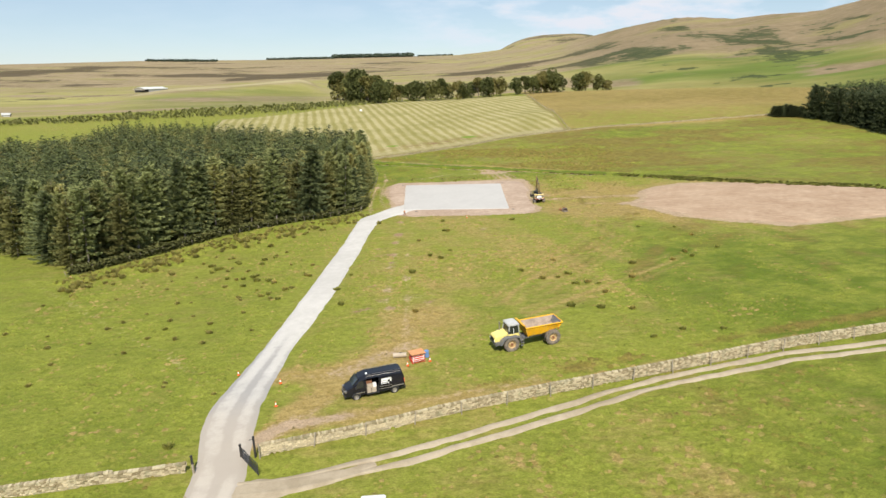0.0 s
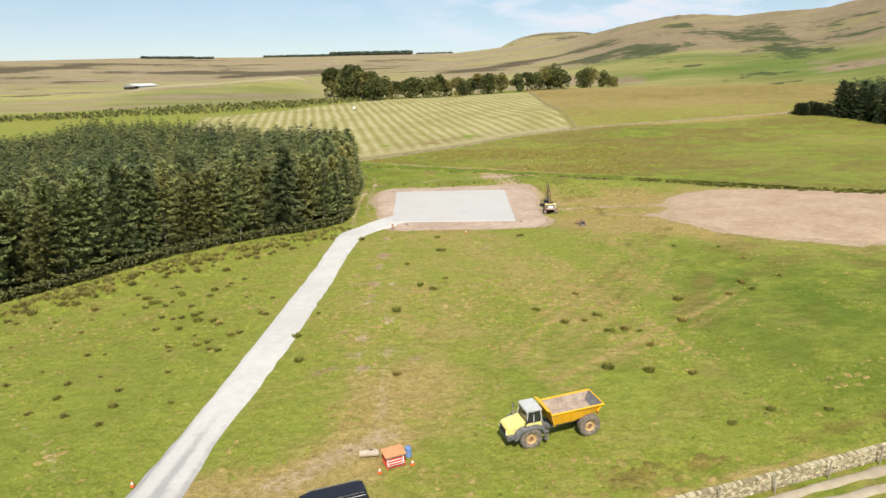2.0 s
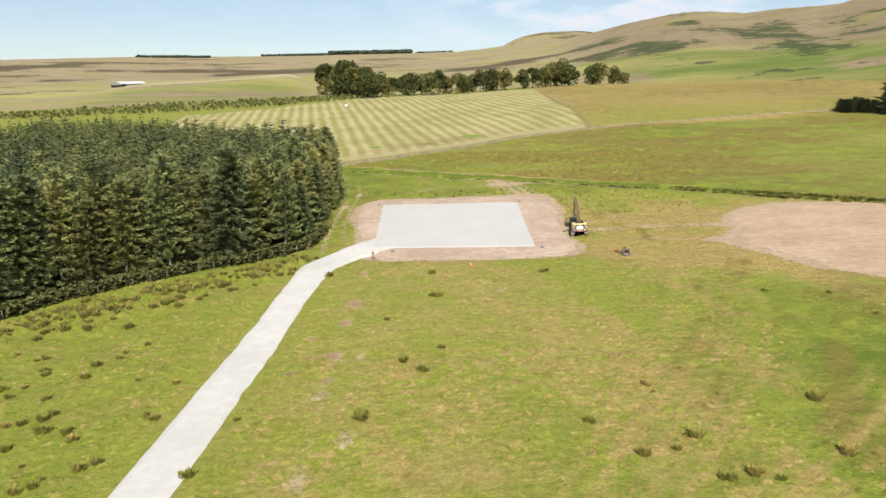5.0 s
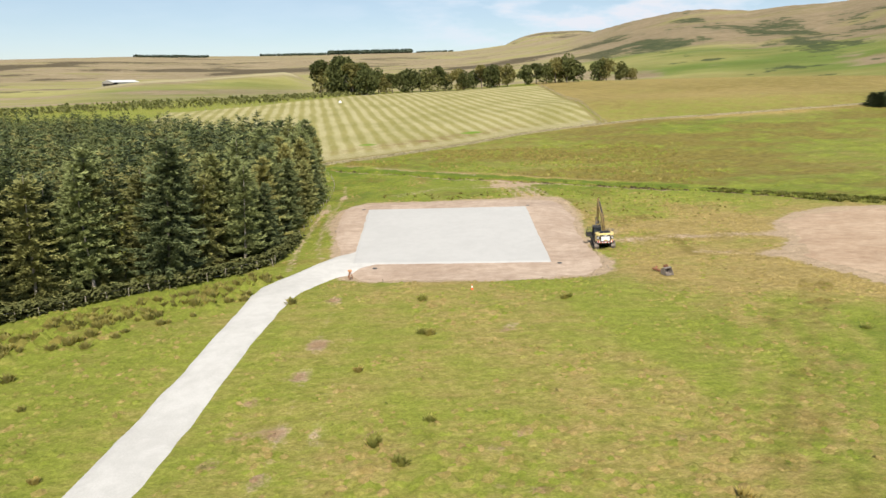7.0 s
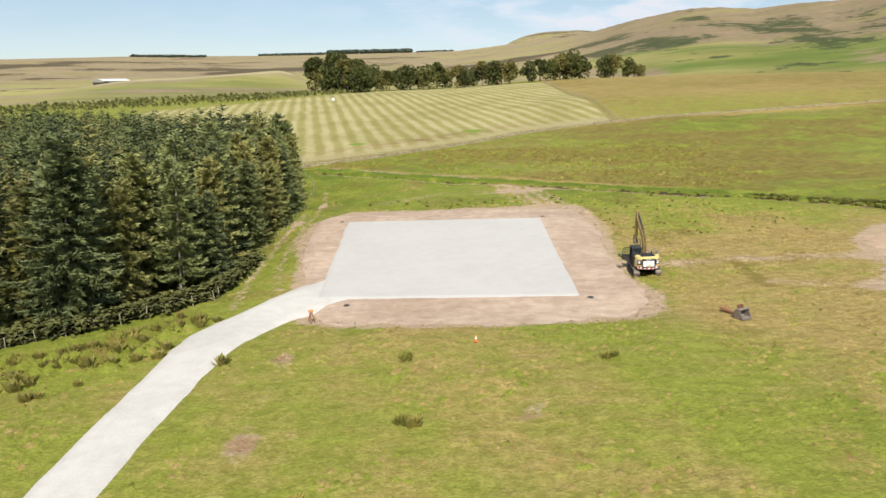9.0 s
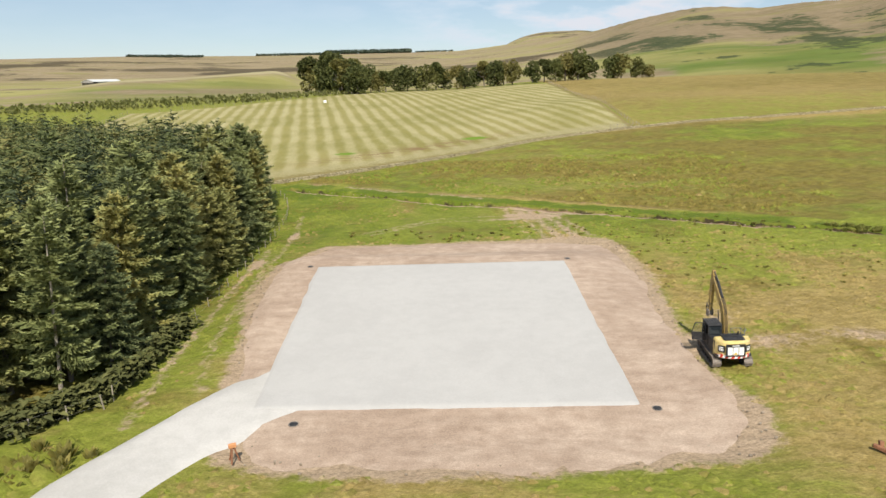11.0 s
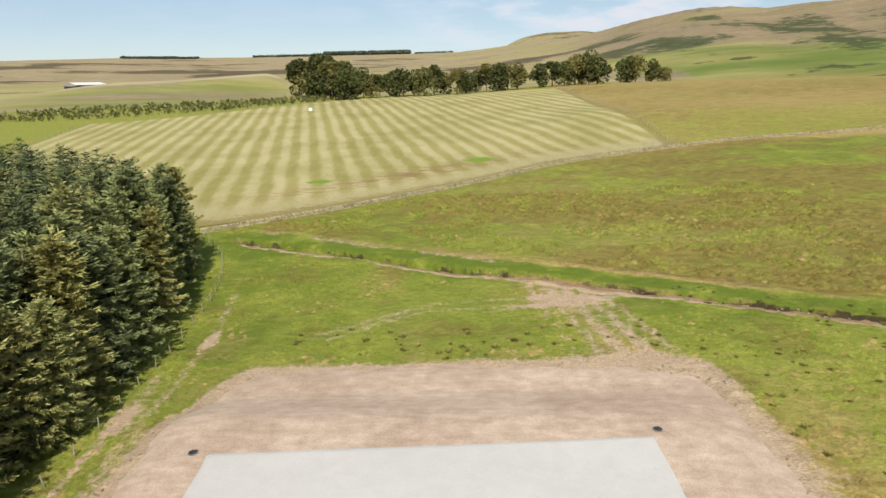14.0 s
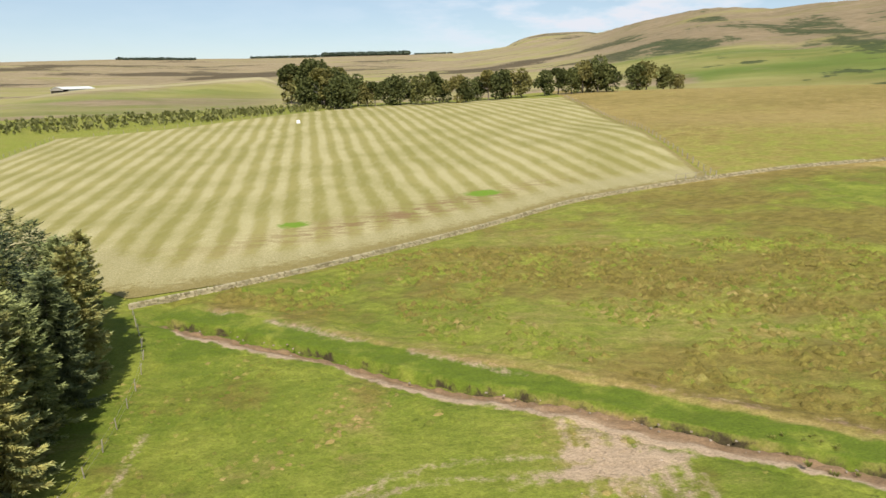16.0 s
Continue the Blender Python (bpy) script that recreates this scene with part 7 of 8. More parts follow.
        for y in (2.07, -2.07):
            pts = [(y + 0.50 * math.cos(t), 0.39 + 0.50 * math.sin(t)) for t in (radians(a) for a in range(0, 181, 20))]
            prism(bm, pts + [(p[0] * 0 + y + (p[0] - y) * 0.82, 0.39 + (p[1] - 0.39) * 0.84) for p in pts[::-1]], sx * 0.985, sx * 1.012)
        part("wheel_arch", bm, M_BLACK, root)
    bm = bmesh.new()
    box(bm, (0, 3.22, 0.56), (1.75, 0.2, 0.32), bevel=0.05)
    box(bm, (0, -3.25, 0.50), (1.9, 0.16, 0.2), bevel=0.03)
    part("bumper", bm, M_BLACK, root)
    part("grille", made(box, (0, 3.25, 0.92), (1.0, 0.06, 0.24), bevel=0.02), M_GREYPAINT, root)
    part("number_plate", made(box, (0, 3.335, 0.56), (0.5, 0.012, 0.11)), M_WHITE, root, "blank pale number plate")
    bm = bmesh.new()
    for sx in (-1, 1):
        rod(bm, (sx * 0.76, -2.8, 2.57), (sx * 0.76, 0.9, 2.61), 0.018, 6)
    part("roof_rail", bm, M_GREYPAINT, root, "grey roof rails")
    bm = bmesh.new()
    spun(bm, [(2.57, 0.02), (2.57, 0.14), (2.66, 0.13), (2.72, 0.09), (2.74, 0.02)], 16, "Z", (-0.45, 0.75, 0))
    part("roof_beacon", bm, M_WHITE, root, "small white domed roof beacon")
    bm = bmesh.new()
    rod(bm, (0.62, -2.7, 2.52), (0.62, -2.95, 3.0), 0.012, 5)
    part("aerial", bm, M_BLACK, root)
    return root


def van_load():
    """Boxes and sacks behind the open side door."""
    base = stand(-8.72, 61.2, 110.0) @ Matrix.Scale(0.94, 4)
    for dx, dy, dz, s, mat, lab in ((-0.66, 0.62, 0.78, (0.45, 0.46, 0.5), M_BEIGE, "beige sack inside the van doorway"), (-0.66, 0.10, 0.80, (0.5, 0.5, 0.54), M_BEIGE, "beige carton inside the van doorway"),
                                    (-0.62, 0.5, 1.22, (0.5, 0.6, 0.3), M_BEIGE, "pale brown carton inside the van doorway"), (-0.62, -0.02, 1.24, (0.4, 0.36, 0.34), M_WHITE, "white tub inside the van doorway"),
                                    (-0.3, 0.6, 1.62, (0.5, 0.8, 0.3), M_RUST, "brown box inside the van doorway")):
        root = thing("storage_box", base @ Matrix.Translation((dx, dy, dz - s[2] / 2)), lab, "box")
        part("box_body", made(box, (0, 0, s[2] / 2), s, bevel=0.03, top=(0.94, 0.94)), mat, root)
        part("box_lid", made(box, (0, 0, s[2] + 0.012), (s[0] * 0.98, s[1] * 0.98, 0.03), bevel=0.008), mat, root)


def traffic_cone(x, y, lay=0, label="orange and white traffic cone", size=1.0):
    root = thing("traffic_cone", stand(x, y, lay * 40, 0.06), label, "traffic cone", "traffic cones")
    root.matrix_world = root.matrix_world @ Matrix.Scale(0.72, 4)
    part("base", made(box, (0, 0, 0.03), (0.36 * size, 0.42 * size, 0.06), bevel=0.015), M_ORANGE, root)
    for a, b, ra, rb, mt in ((0.06, 0.28, 0.16, 0.115, M_ORANGE), (0.28, 0.55, 0.117, 0.065, M_WHITE), (0.55, 0.78, 0.064, 0.025, M_ORANGE)):
        part("sleeve" if mt is M_WHITE else "cone_body", made(rod, (0, 0, a * size), (0, 0, b * size), ra * size, 16, rb * size), mt, root)


def loose_bucket():
    root = thing("digger_bucket", stand(23.3, 144.9, 28, 0.02) @ Matrix.Scale(0.85, 4), "spare steel digger bucket lying open on the grass", "excavator bucket")
    bm = bmesh.new()
    outer = [(-0.5, 0.0), (0.35, 0.0), (0.6, 0.25), (0.55, 0.7), (0.2, 0.95), (-0.1, 0.9)]
    inner = [(-0.1, 0.82), (0.17, 0.86), (0.47, 0.66), (0.52, 0.28), (0.32, 0.08), (-0.5, 0.06)]
    prism(bm, outer + inner, -0.6, 0.6)
    for sx in (-1, 1):
        prism(bm, [(-0.5, 0), (0.35, 0), (0.6, 0.25), (0.55, 0.7), (0.2, 0.95), (-0.1, 0.9)], sx * 0.58, sx * 0.62)
    part("shell", bm, M_DULLSTEEL, root, "grey steel bucket shell")
    bm = bmesh.new()
    for k in range(5):
        box(bm, (-0.48 + k * 0.24, -0.6, 0.04), (0.09, 0.26, 0.05), top=(0.7, 0.7))
    part("tooth", bm, M_DULLSTEEL, root)
    bm = bmesh.new()
    for sx in (-0.2, 0.2):
        prism(bm, [(0.1, 0.9), (0.5, 0.85), (0.55, 1.2), (0.25, 1.28)], sx - 0.03, sx + 0.03)
    part("hanger", bm, M_RUST, root)
    root2 = thing("lifting_beam", stand(22.7, 146.2, 38, 0.05), "rusty orange attachment lying by the spare bucket", "attachment")
    bm = bmesh.new()
    box(bm, (0, 0, 0.12), (0.22, 1.5, 0.2), (8, 0, 0), bevel=0.03)
    box(bm, (0.3, 0.5, 0.25), (0.5, 0.2, 0.4), (0, 20, 30), bevel=0.03)
    part("beam", bm, M_RUST, root2)


def barrier_stack():
    base = stand(-4.75, 67.9, 22, 0.05)
    root = thing("barrier_stack", base, "stack of red and white road barriers under an orange board", "barrier stack")
    for k, y in enumerate((-0.62, -0.3, 0.05, 0.4)):
        bm = bmesh.new()
        for x in (-0.72, 0.72):
            rod(bm, (x, y, 0), (x, y + 0.1, 1.0), 0.03, 6)
        for z in (0.08, 0.98):
            rod(bm, (-0.72, y + z * 0.1, z), (0.72, y + z * 0.1, z), 0.03, 6)
        fr = part("barrier_frame", bm, M_RED, root, "red tubular barrier frame")
        part("barrier_board", made(box, (0, y + 0.05, 0.55), (1.3, 0.03, 0.72)), M_WHITE, fr, "white board with red bars")
        bm = bmesh.new()
        for z in (0.32, 0.55, 0.78):
            box(bm, (0, y + 0.03, z), (1.15, 0.02, 0.13))
        part("board_stripe", bm, M_RED, fr)
    part("top_board", made(box, (0, -0.05, 1.06), (1.65, 1.5, 0.05), (-4, 0, 0), bevel=0.01), M_PLY, root, "orange-brown plywood board")
    r2 = thing("pipe_offcut", stand(-6.75, 68.95, 4, 0.0), "beige pipe offcut lying on the grass", "pipe")
    bm = bmesh.new()
    spun(bm, [(-0.75, 0.22), (-0.75, 0.27), (0.75, 0.27), (0.75, 0.22)], 22, at=(0, 0, 0.27))
    part("pipe_wall", bm, M_BEIGE, r2)
    part("bracket", made(box, (0.15, 0, 0.55), (0.25, 0.1, 0.06), bevel=0.01), M_BLACK, r2)
    r3 = thing("water_drum", stand(-3.7, 68.8, 0, 0.0) @ Matrix.Scale(0.85, 4), "blue plastic drum beside the barriers", "drum")
    bm = bmesh.new()
    spun(bm, [(0.0, 0.02), (0.0, 0.27), (0.03, 0.29), (0.3, 0.28), (0.33, 0.30), (0.36, 0.28), (0.6, 0.28), (0.63, 0.30), (0.66, 0.28), (0.9, 0.29), (0.93, 0.27), (0.93, 0.02)], 22, "Z")
    part("drum_body", bm, M_BLUE, r3)
    bm = bmesh.new()
    rod(bm, (0.1, 0.08, 0.92), (0.1, 0.08, 0.97), 0.05, 10)
    part("cap", bm, M_BLACK, r3)


dump_truck()
excavator()
van()
van_load()
barrier_stack()
loose_bucket()
for cx, cy, lay in ((-24.1, 66.0, 0), (-18.9, 63.7, 1), (-18.1, 58.9, 2), (-65.2, 105.2, 1), (1.6, 141.2, 0), (-5.7, 66.7, 1), (-3.3, 67.6, 2)):
    traffic_cone(cx, cy, lay)
# ---- dry stone walls ----
def stone_shapes(rng, n=8):
    out = []
    for _ in range(n):
        v = np.array([(x, y, z) for z in (-0.5, 0.5) for y in (-0.5, 0.5) for x in (-0.5, 0.5)])
        v = v * rng.uniform(0.82, 1.0, (8, 3)) + rng.normal(0, 0.03, (8, 3))
        out.append(v)
    return out


STONE_FACES = [(0, 2, 3, 1), (4, 5, 7, 6), (0, 1, 5, 4), (2, 6, 7, 3), (0, 4, 6, 2), (1, 3, 7, 5)]


def stone_wall(name, line, height, thick, courses, label, singles, seed, ruin=0.0, cope=True):
    rng = np.random.default_rng(seed)
    p = smooth_at(line, 400)
    s = np.concatenate([[0], np.cumsum(np.hypot(*np.diff(p, axis=0).T))])
    at = lambda u: (np.interp(u, s, p[:, 0]), np.interp(u, s, p[:, 1]))
    n = max(40, int(s[-1] / 1.2))
    u = np.linspace(0, s[-1], n)
    x, y = at(u)
    tx, ty = np.gradient(x), np.gradient(y)
    q = np.hypot(tx, ty)
    nx, ny = -ty / q, tx / q
    z = land(x, y)
    top = height * (1 - ruin * (0.35 + 0.6 * lattice(u, 0 * u, 6, seed))) - 0.12
    hw = thick * 0.36
    v = np.stack([np.stack([x + nx * a * hw, y + ny * a * hw, z + b], 1) for a, b in ((-1.1, -0.3 + 0 * top), (-0.8, top), (0.8, top), (1.1, -0.3 + 0 * top))], 1)
    core = raw_mesh(name, v.reshape(-1, 3), np.concatenate([grid_faces(n, 4)[:, ::-1], [[0, 1, 2, 3], [4 * n - 1, 4 * n - 2, 4 * n - 3, 4 * n - 4]]]), M_WALLSTONE, False)
    root = tagged(new(name, core), label, "stone wall", kind="structure")
    shapes = stone_shapes(rng)
    meshes = None
    rest, count = Mesher(), 0
    ch = height / (courses + (0.8 if cope else 0))
    for c in range(courses + (1 if cope else 0)):
        u0 = rng.uniform(0, 0.3)
        upright = cope and c == courses
        while u0 < s[-1] - 0.1:
            ln = rng.uniform(0.12, 0.28) if upright else rng.uniform(0.17, 0.44)
            um = u0 + ln / 2
            u0 += ln
            cx, cy = at(um)
            lim = height * (1 - ruin * (0.35 + 0.6 * float(lattice(um, 0.0, 6, seed))))
            zb = c * ch
            if zb + ch > lim + 0.12:
                continue
            dx, dy = at(min(um + 0.3, s[-1]))[0] - at(max(um - 0.3, 0))[0], at(min(um + 0.3, s[-1]))[1] - at(max(um - 0.3, 0))[1]
            ang = math.atan2(dy, dx) + rng.normal(0, 0.05)
            hh = ch * (1.35 if upright else 1.0) * rng.uniform(0.9, 1.12)
            w = thick * (1.0 - 0.22 * c / courses) * rng.uniform(0.84, 1.14)
            m = Matrix.Translation((cx, cy, float(land(cx, cy)) + zb + hh / 2 - (0.05 if c == 0 else 0))) @ Matrix.Rotation(ang, 4, "Z") @ Matrix.Rotation(rng.normal(0, 0.2 if upright else 0.05), 4, "Y") @ Matrix.Diagonal((ln, w, hh, 1))
            k = rng.integers(len(shapes))
            if count < singles:
                if meshes is None:
                    meshes = [raw_mesh("stone", sh, STONE_FACES, M_WALLSTONE, False) for sh in shapes]
                ob = new("stone", meshes[k])
                ob.parent = root
                ob.matrix_local = m
                if um < 15.0:
                    count += 1
                    continue
                bpy.data.objects.remove(ob)
            a = np.array(m)
            rest.add(shapes[k] @ a[:3, :3].T + a[:3, 3], STONE_FACES)
    more = new("wall_stones", rest.mesh("wall_stones", M_STONES if name == "wall_field" else M_BUFFSTONES))
    more.parent = root
    tagged(more, "coursed grey field stones of the wall", kind="stuff")
    return root


def stones_material(name, lo, hi):
    m, n, l, b = material(name, 0.9, 0, 0.2)
    isl = n.new("ShaderNodeNewGeometry").outputs["Random Per Island"]
    co = n.new("ShaderNodeTexCoord").outputs["Object"]
    col = mix_node(n, l, ramp_node(n, l, isl, 0.0, 1.0), lo, hi)
    col = mix_node(n, l, math_node(n, l, "MULTIPLY", ramp_node(n, l, noise_node(n, l, 1.4, 5, 0.65, co), 0.5, 0.68), 0.6), col, (0.25, 0.25, 0.15))
    col = mix_node(n, l, 0.4, col, mix_node(n, l, noise_node(n, l, 14, 3, 0.6, co), (0.4, 0.4, 0.4), (1, 1, 1)), "MULTIPLY")
    l.new(col, b.inputs["Base Color"])
    return m


M_STONES = stones_material("wall_stones", (0.23, 0.192, 0.105), (0.48, 0.41, 0.262))
M_BUFFSTONES = stones_material("buff_wall_stones", (0.26, 0.208, 0.12), (0.57, 0.485, 0.325))
M_CLOD = leaf_material("clods", (0.26, 0.19, 0.13), (0.46, 0.38, 0.30), None, 0.0)


# ---- gate, posts and fences ----
def fence(name, line, spacing, height, label, wires=3, r=0.05, rails=False, jitter=0.05, seed=1):
    rng = np.random.default_rng(seed)
    total = float(np.sum(np.hypot(*np.diff(np.array(line, float), axis=0).T)))
    n = max(2, int(total / spacing))
    p = smooth_at(line, n + 1)
    root = thing(name, Matrix.Translation((p[0][0], p[0][1], float(land(*p[0])))), label, "fence")
    base = root.matrix_world.inverted()
    bm = bmesh.new()
    rod(bm, (0, 0, -0.3), (0, 0, height), r, 7, r * 0.9)
    post = bpy.data.meshes.new("post")
    bm.to_mesh(post)
    bm.free()
    post.materials.append(M_WOOD)
    tops = []
    for x, y in p:
        z = float(land(x, y))
        ob = new("post", post)
        ob.parent = root
        lean = Matrix.Rotation(rng.normal(0, jitter), 4, "X") @ Matrix.Rotation(rng.normal(0, jitter), 4, "Y")
        ob.matrix_local = base @ Matrix.Translation((x, y, z)) @ lean @ Matrix.Diagonal((1, 1, rng.uniform(0.92, 1.06), 1))
        tops.append(Vector((x, y, z)))
    for k in range(wires):
        h = height * (0.35 + 0.6 * k / max(1, wires - 1))
        bm = bmesh.new()
        for a, b in zip(tops, tops[1:]):
            rod(bm, base @ (a + Vector((0, 0, h))), base @ (b + Vector((0, 0, h))), 0.035 if rails else 0.008, 4, caps=False)
        part("rail" if rails else "wire", bm, M_WOOD if rails else M_STEEL, root)
    return root


def field_gate():
    hinge, tip = Vector((-18.6, 49.95, 0)), Vector((-16.55, 47.55, 0))
    ang = math.degrees(math.atan2(tip.y - hinge.y, tip.x - hinge.x))
    m = Matrix.Translation((hinge.x, hinge.y, float(land(hinge.x, hinge.y)))) @ Matrix.Rotation(radians(ang), 4, "Z")
    root = thing("field_gate", m, "dark tubular steel field gate standing open at the wall", "gate")
    w = (tip - hinge).length
    for k, z in enumerate((0.18, 0.36, 0.56, 0.80, 1.10)):
        part("bar", made(rod, (0.05, 0, z), (w, 0, z), 0.036, 8), M_GATE, root)
    for x in (0.05, w * 0.5, w):
        part("upright", made(rod, (x, 0, 0.14), (x, 0, 1.14), 0.045, 8), M_GATE, root)
    part("brace", made(rod, (0.08, 0.02, 0.2), (w * 0.5, 0.02, 1.08), 0.022, 6), M_GATE, root)
    for x, y, h, lab in ((-18.75, 50.15, 1.3, "dark gatepost at the open gate"), (-17.6, 50.35, 1.9, "tall slim post beside the gate"), (-22.35, 48.6, 1.3, "dark gatepost at the end of the wall"), (-22.1, 48.1, 0.9, "short pale-footed post by the gateway")):
        g = thing("gatepost", stand(x, y, 0), lab, "post", "gateway posts")
        part("shaft", made(box, (0, 0, h / 2 - 0.15), (0.16, 0.16, h + 0.3), bevel=0.02), M_GATE if h > 1 else M_WOOD, g)
        part("cap", made(box, (0, 0, h + 0.02), (0.2, 0.2, 0.05), bevel=0.015), M_GATE, g)
        if h > 1.8:
            part("arm", made(rod, (0, 0, h - 0.25), (-0.42, 0.05, h - 0.32), 0.03, 8), M_GATE, g)


def shed(x, y, turn, size, lab, roof_mat=None):
    root = thing("farm_shed", Matrix.Translation((x, y, float(land(x, y)))) @ Matrix.Rotation(radians(turn), 4, "Z"), lab, "shed")
    L, W, H, P = size
    t = 0.25
    part("back_wall", made(box, (0, W / 2, H / 2 - 0.5), (L, t, H + 1)), M_SHEDWALL, root)
    part("front_wall", made(box, (L * 0.08, -W / 2, H / 2 - 0.5), (L * 0.84, t, H + 1)), M_ROOFGREY, root)
    bm = bmesh.new()
    prism(bm, [(-W / 2 + t / 2 + 0.01, -1), (W / 2 - t / 2 - 0.01, -1), (W / 2 - t / 2 - 0.01, H), (0, H + P), (-W / 2 + t / 2 + 0.01, H)], L / 2 - t, L / 2)
    part("end_wall", bm, M_SHEDWALL, root)
    bm = bmesh.new()
    prism(bm, [(-W / 2 + t, H * 0.62), (W / 2 - t, H * 0.62), (W / 2 - t, H), (0, H + P), (-W / 2 + t, H)], -L / 2, -L / 2 + t)
    for yy in (-W / 2 + 0.6, -W / 6, W / 6, W / 2 - 0.6):
        box(bm, (-L / 2 + t / 2, yy, H * 0.31 - 0.5), (t * 1.1, 0.35, H * 0.62 + 1))
    part("open_end", bm, M_SHEDWALL, root, "open bay end of the shed")
    for sy in (-1, 1):
        bm = bmesh.new()
        prism(bm, [(sy * (W / 2 + 0.6), H - 0.25), (0, H + P + 0.02), (0, H + P + 0.2), (sy * (W / 2 + 0.6), H - 0.07)], -L / 2 - 0.5, L / 2 + 0.5)
        part("roof_slope", bm, roof_mat or M_SHED, root, "pale sheeted roof slope")
    return root


def parked_pickup():
    root = thing("parked_car", stand(-6.2, 40.5, 184), "white estate car parked beside the farm track", "car")
    bm = bmesh.new()
    sections = [(-2.25, 0.78, 0.95), (-2.1, 0.86, 1.05), (-1.9, 0.88, 1.62), (-1.6, 0.88, 1.74), (0.2, 0.88, 1.78), (0.6, 0.88, 1.70), (1.2, 0.88, 1.12), (1.9, 0.86, 1.0), (2.25, 0.74, 0.8)]
    rings = []
    for y, half, top in sections:
        belt = min(0.98, top * 0.9)
        sec = [(-half * 0.95, 0.3), (-half, 0.6), (-half * 0.98, belt), (-half * 0.93, top - 0.05), (-half * 0.8, top)]
        rings.append([bm.verts.new((x * 1.1, y, z)) for x, z in sec + [(-x, z) for x, z in sec[::-1]]])
    for a, b in zip(rings, rings[1:]):
        for j in range(len(a) - 1):
            bm.faces.new((a[j], a[j + 1], b[j + 1], b[j]))
    bm.faces.new(rings[0])
    bm.faces.new(rings[-1][::-1])
    bmesh.ops.recalc_face_normals(bm, faces=list(bm.faces))
    part("body_shell", bm, M_WHITE, root, "white car body", smooth=False)
    part("windscreen", made(prism, [(0.62, 1.66), (0.66, 1.70), (1.22, 1.16), (1.18, 1.12)], -0.68, 0.68), M_GLASS, root)
    part("rear_window", made(prism, [(-2.07, 1.10), (-2.12, 1.12), (-1.94, 1.58), (-1.89, 1.56)], -0.62, 0.62), M_GLASS, root)
    for sx in (-1, 1):
        part("side_window", made(prism, [(-1.7, 1.05), (0.95, 1.05), (0.5, 1.56), (-1.55, 1.58)], sx * 0.80, sx * 0.845), M_GLASS, root)
        part("headlight", made(box, (sx * 0.62, 2.14, 0.82), (0.3, 0.16, 0.14), (0, 0, -sx * 16), bevel=0.03), M_WHITE, root)
        part("rear_light", made(box, (sx * 0.76, -2.18, 0.95), (0.14, 0.1, 0.3), bevel=0.02), M_RED, root)
        for y in (1.4, -1.35):
            bm = bmesh.new()
            spun(bm, [(-0.1, 0.2), (-0.1, 0.3), (-0.07, 0.33), (0.07, 0.33), (0.1, 0.3), (0.1, 0.2)], 22)
            ty = part("tyre", bm, M_VANTYRE, root)
            ty.location = (sx * 0.82, y, 0.33)
            bm = bmesh.new()
            spun(bm, [(sx * 0.03, 0.02), (sx * 0.07, 0.1), (sx * 0.09, 0.2), (-sx * 0.08, 0.2), (-sx * 0.08, 0.02)], 18)
            part("wheel_trim", bm, M_STEEL, ty)


stone_wall("wall_roadside", ROAD_WALL, 1.0, 0.48, 7, "grey-buff dry stone wall with upright coping stones", 300, 301)
stone_wall("wall_roadside_west", ROAD_WALL_WEST, 0.95, 0.5, 6, "weathered grey dry stone wall beside the gateway", 0, 302, ruin=0.12)
stone_wall("wall_field", FIELD_WALL, 0.85, 0.6, 4, "low tumbled dry stone wall below the hay meadow", 0, 303, ruin=0.45, cope=False)
field_gate()
fence("roadside_fence", offset_line(ROAD_WALL, -0.55), 4.6, 1.35, "dark posts standing against the roadside wall", 1, 0.06, seed=2)
fence("plantation_fence", [(-66.8, 106.6), (-56.6, 118.6), (-49.7, 130.0), (-37.2, 141.4), (-29.8, 146.8), (-23.2, 153.6)], 2.1, 1.05, "stock fence of pale wooden posts along the plantation", 2, 0.055, False, 0.06, 3)
fence("plantation_fence", [(-23.3, 155.0), (-23.9, 172), (-24.8, 195), (-26.2, 214), (-29.6, 228), (-37, 240.5)], 3.2, 1.0, "wooden stock fence under the plantation's edge branches", 2, 0.05, False, 0.06, 4)
fence("meadow_fence", [(48.9, 298.8), (48.8, 345), (48.6, 400), (48.4, 486)], 3.4, 1.35, "post and wire fence between the hay meadow and rough pasture", 3, 0.095, False, 0.05, 5)
fence("field_corner_fence", [(48.9, 299.4), (44.5, 299.0), (41, 298.0)], 1.9, 1.3, "pale wooden posts at the meadow corner", 2, 0.07, True, 0.08, 6)
fence("meadow_top_fence", [(-131, 408.5), (-108, 430), (-90, 457), (-69, 492), (-45, 517), (-22, 532)], 5.0, 1.5, "tall pale post and wire fence along the top of the meadow", 2, 0.09, False, 0.04, 8)
fence("field_boundary_fence", [(-122, 313), (-128.8, 340), (-135.8, 369), (-143.6, 405)], 4.0, 1.2, "post and wire fence at the end of the meadow", 2, 0.08, False, 0.05, 7)
shed(-379, 834, 72, (38, 16, 3.6, 2.0), "pale-roofed open-ended farm shed out on the moor")
for sx, sy, st, sz in ((-331, 488, 20, (5, 3.4, 1.4, 0.9)), (-338, 497, 35, (4, 3, 1.3, 0.8))):
    shed(sx, sy, st, sz, "small pale farm building far off in the pasture", M_ROOFGREY)
parked_pickup()


# ---- hay bag and oddments ----
bag = thing("white_bag", stand(-62.7, 431.8, 20, 0.05), "white bulk bag standing in the hay meadow", "bag")
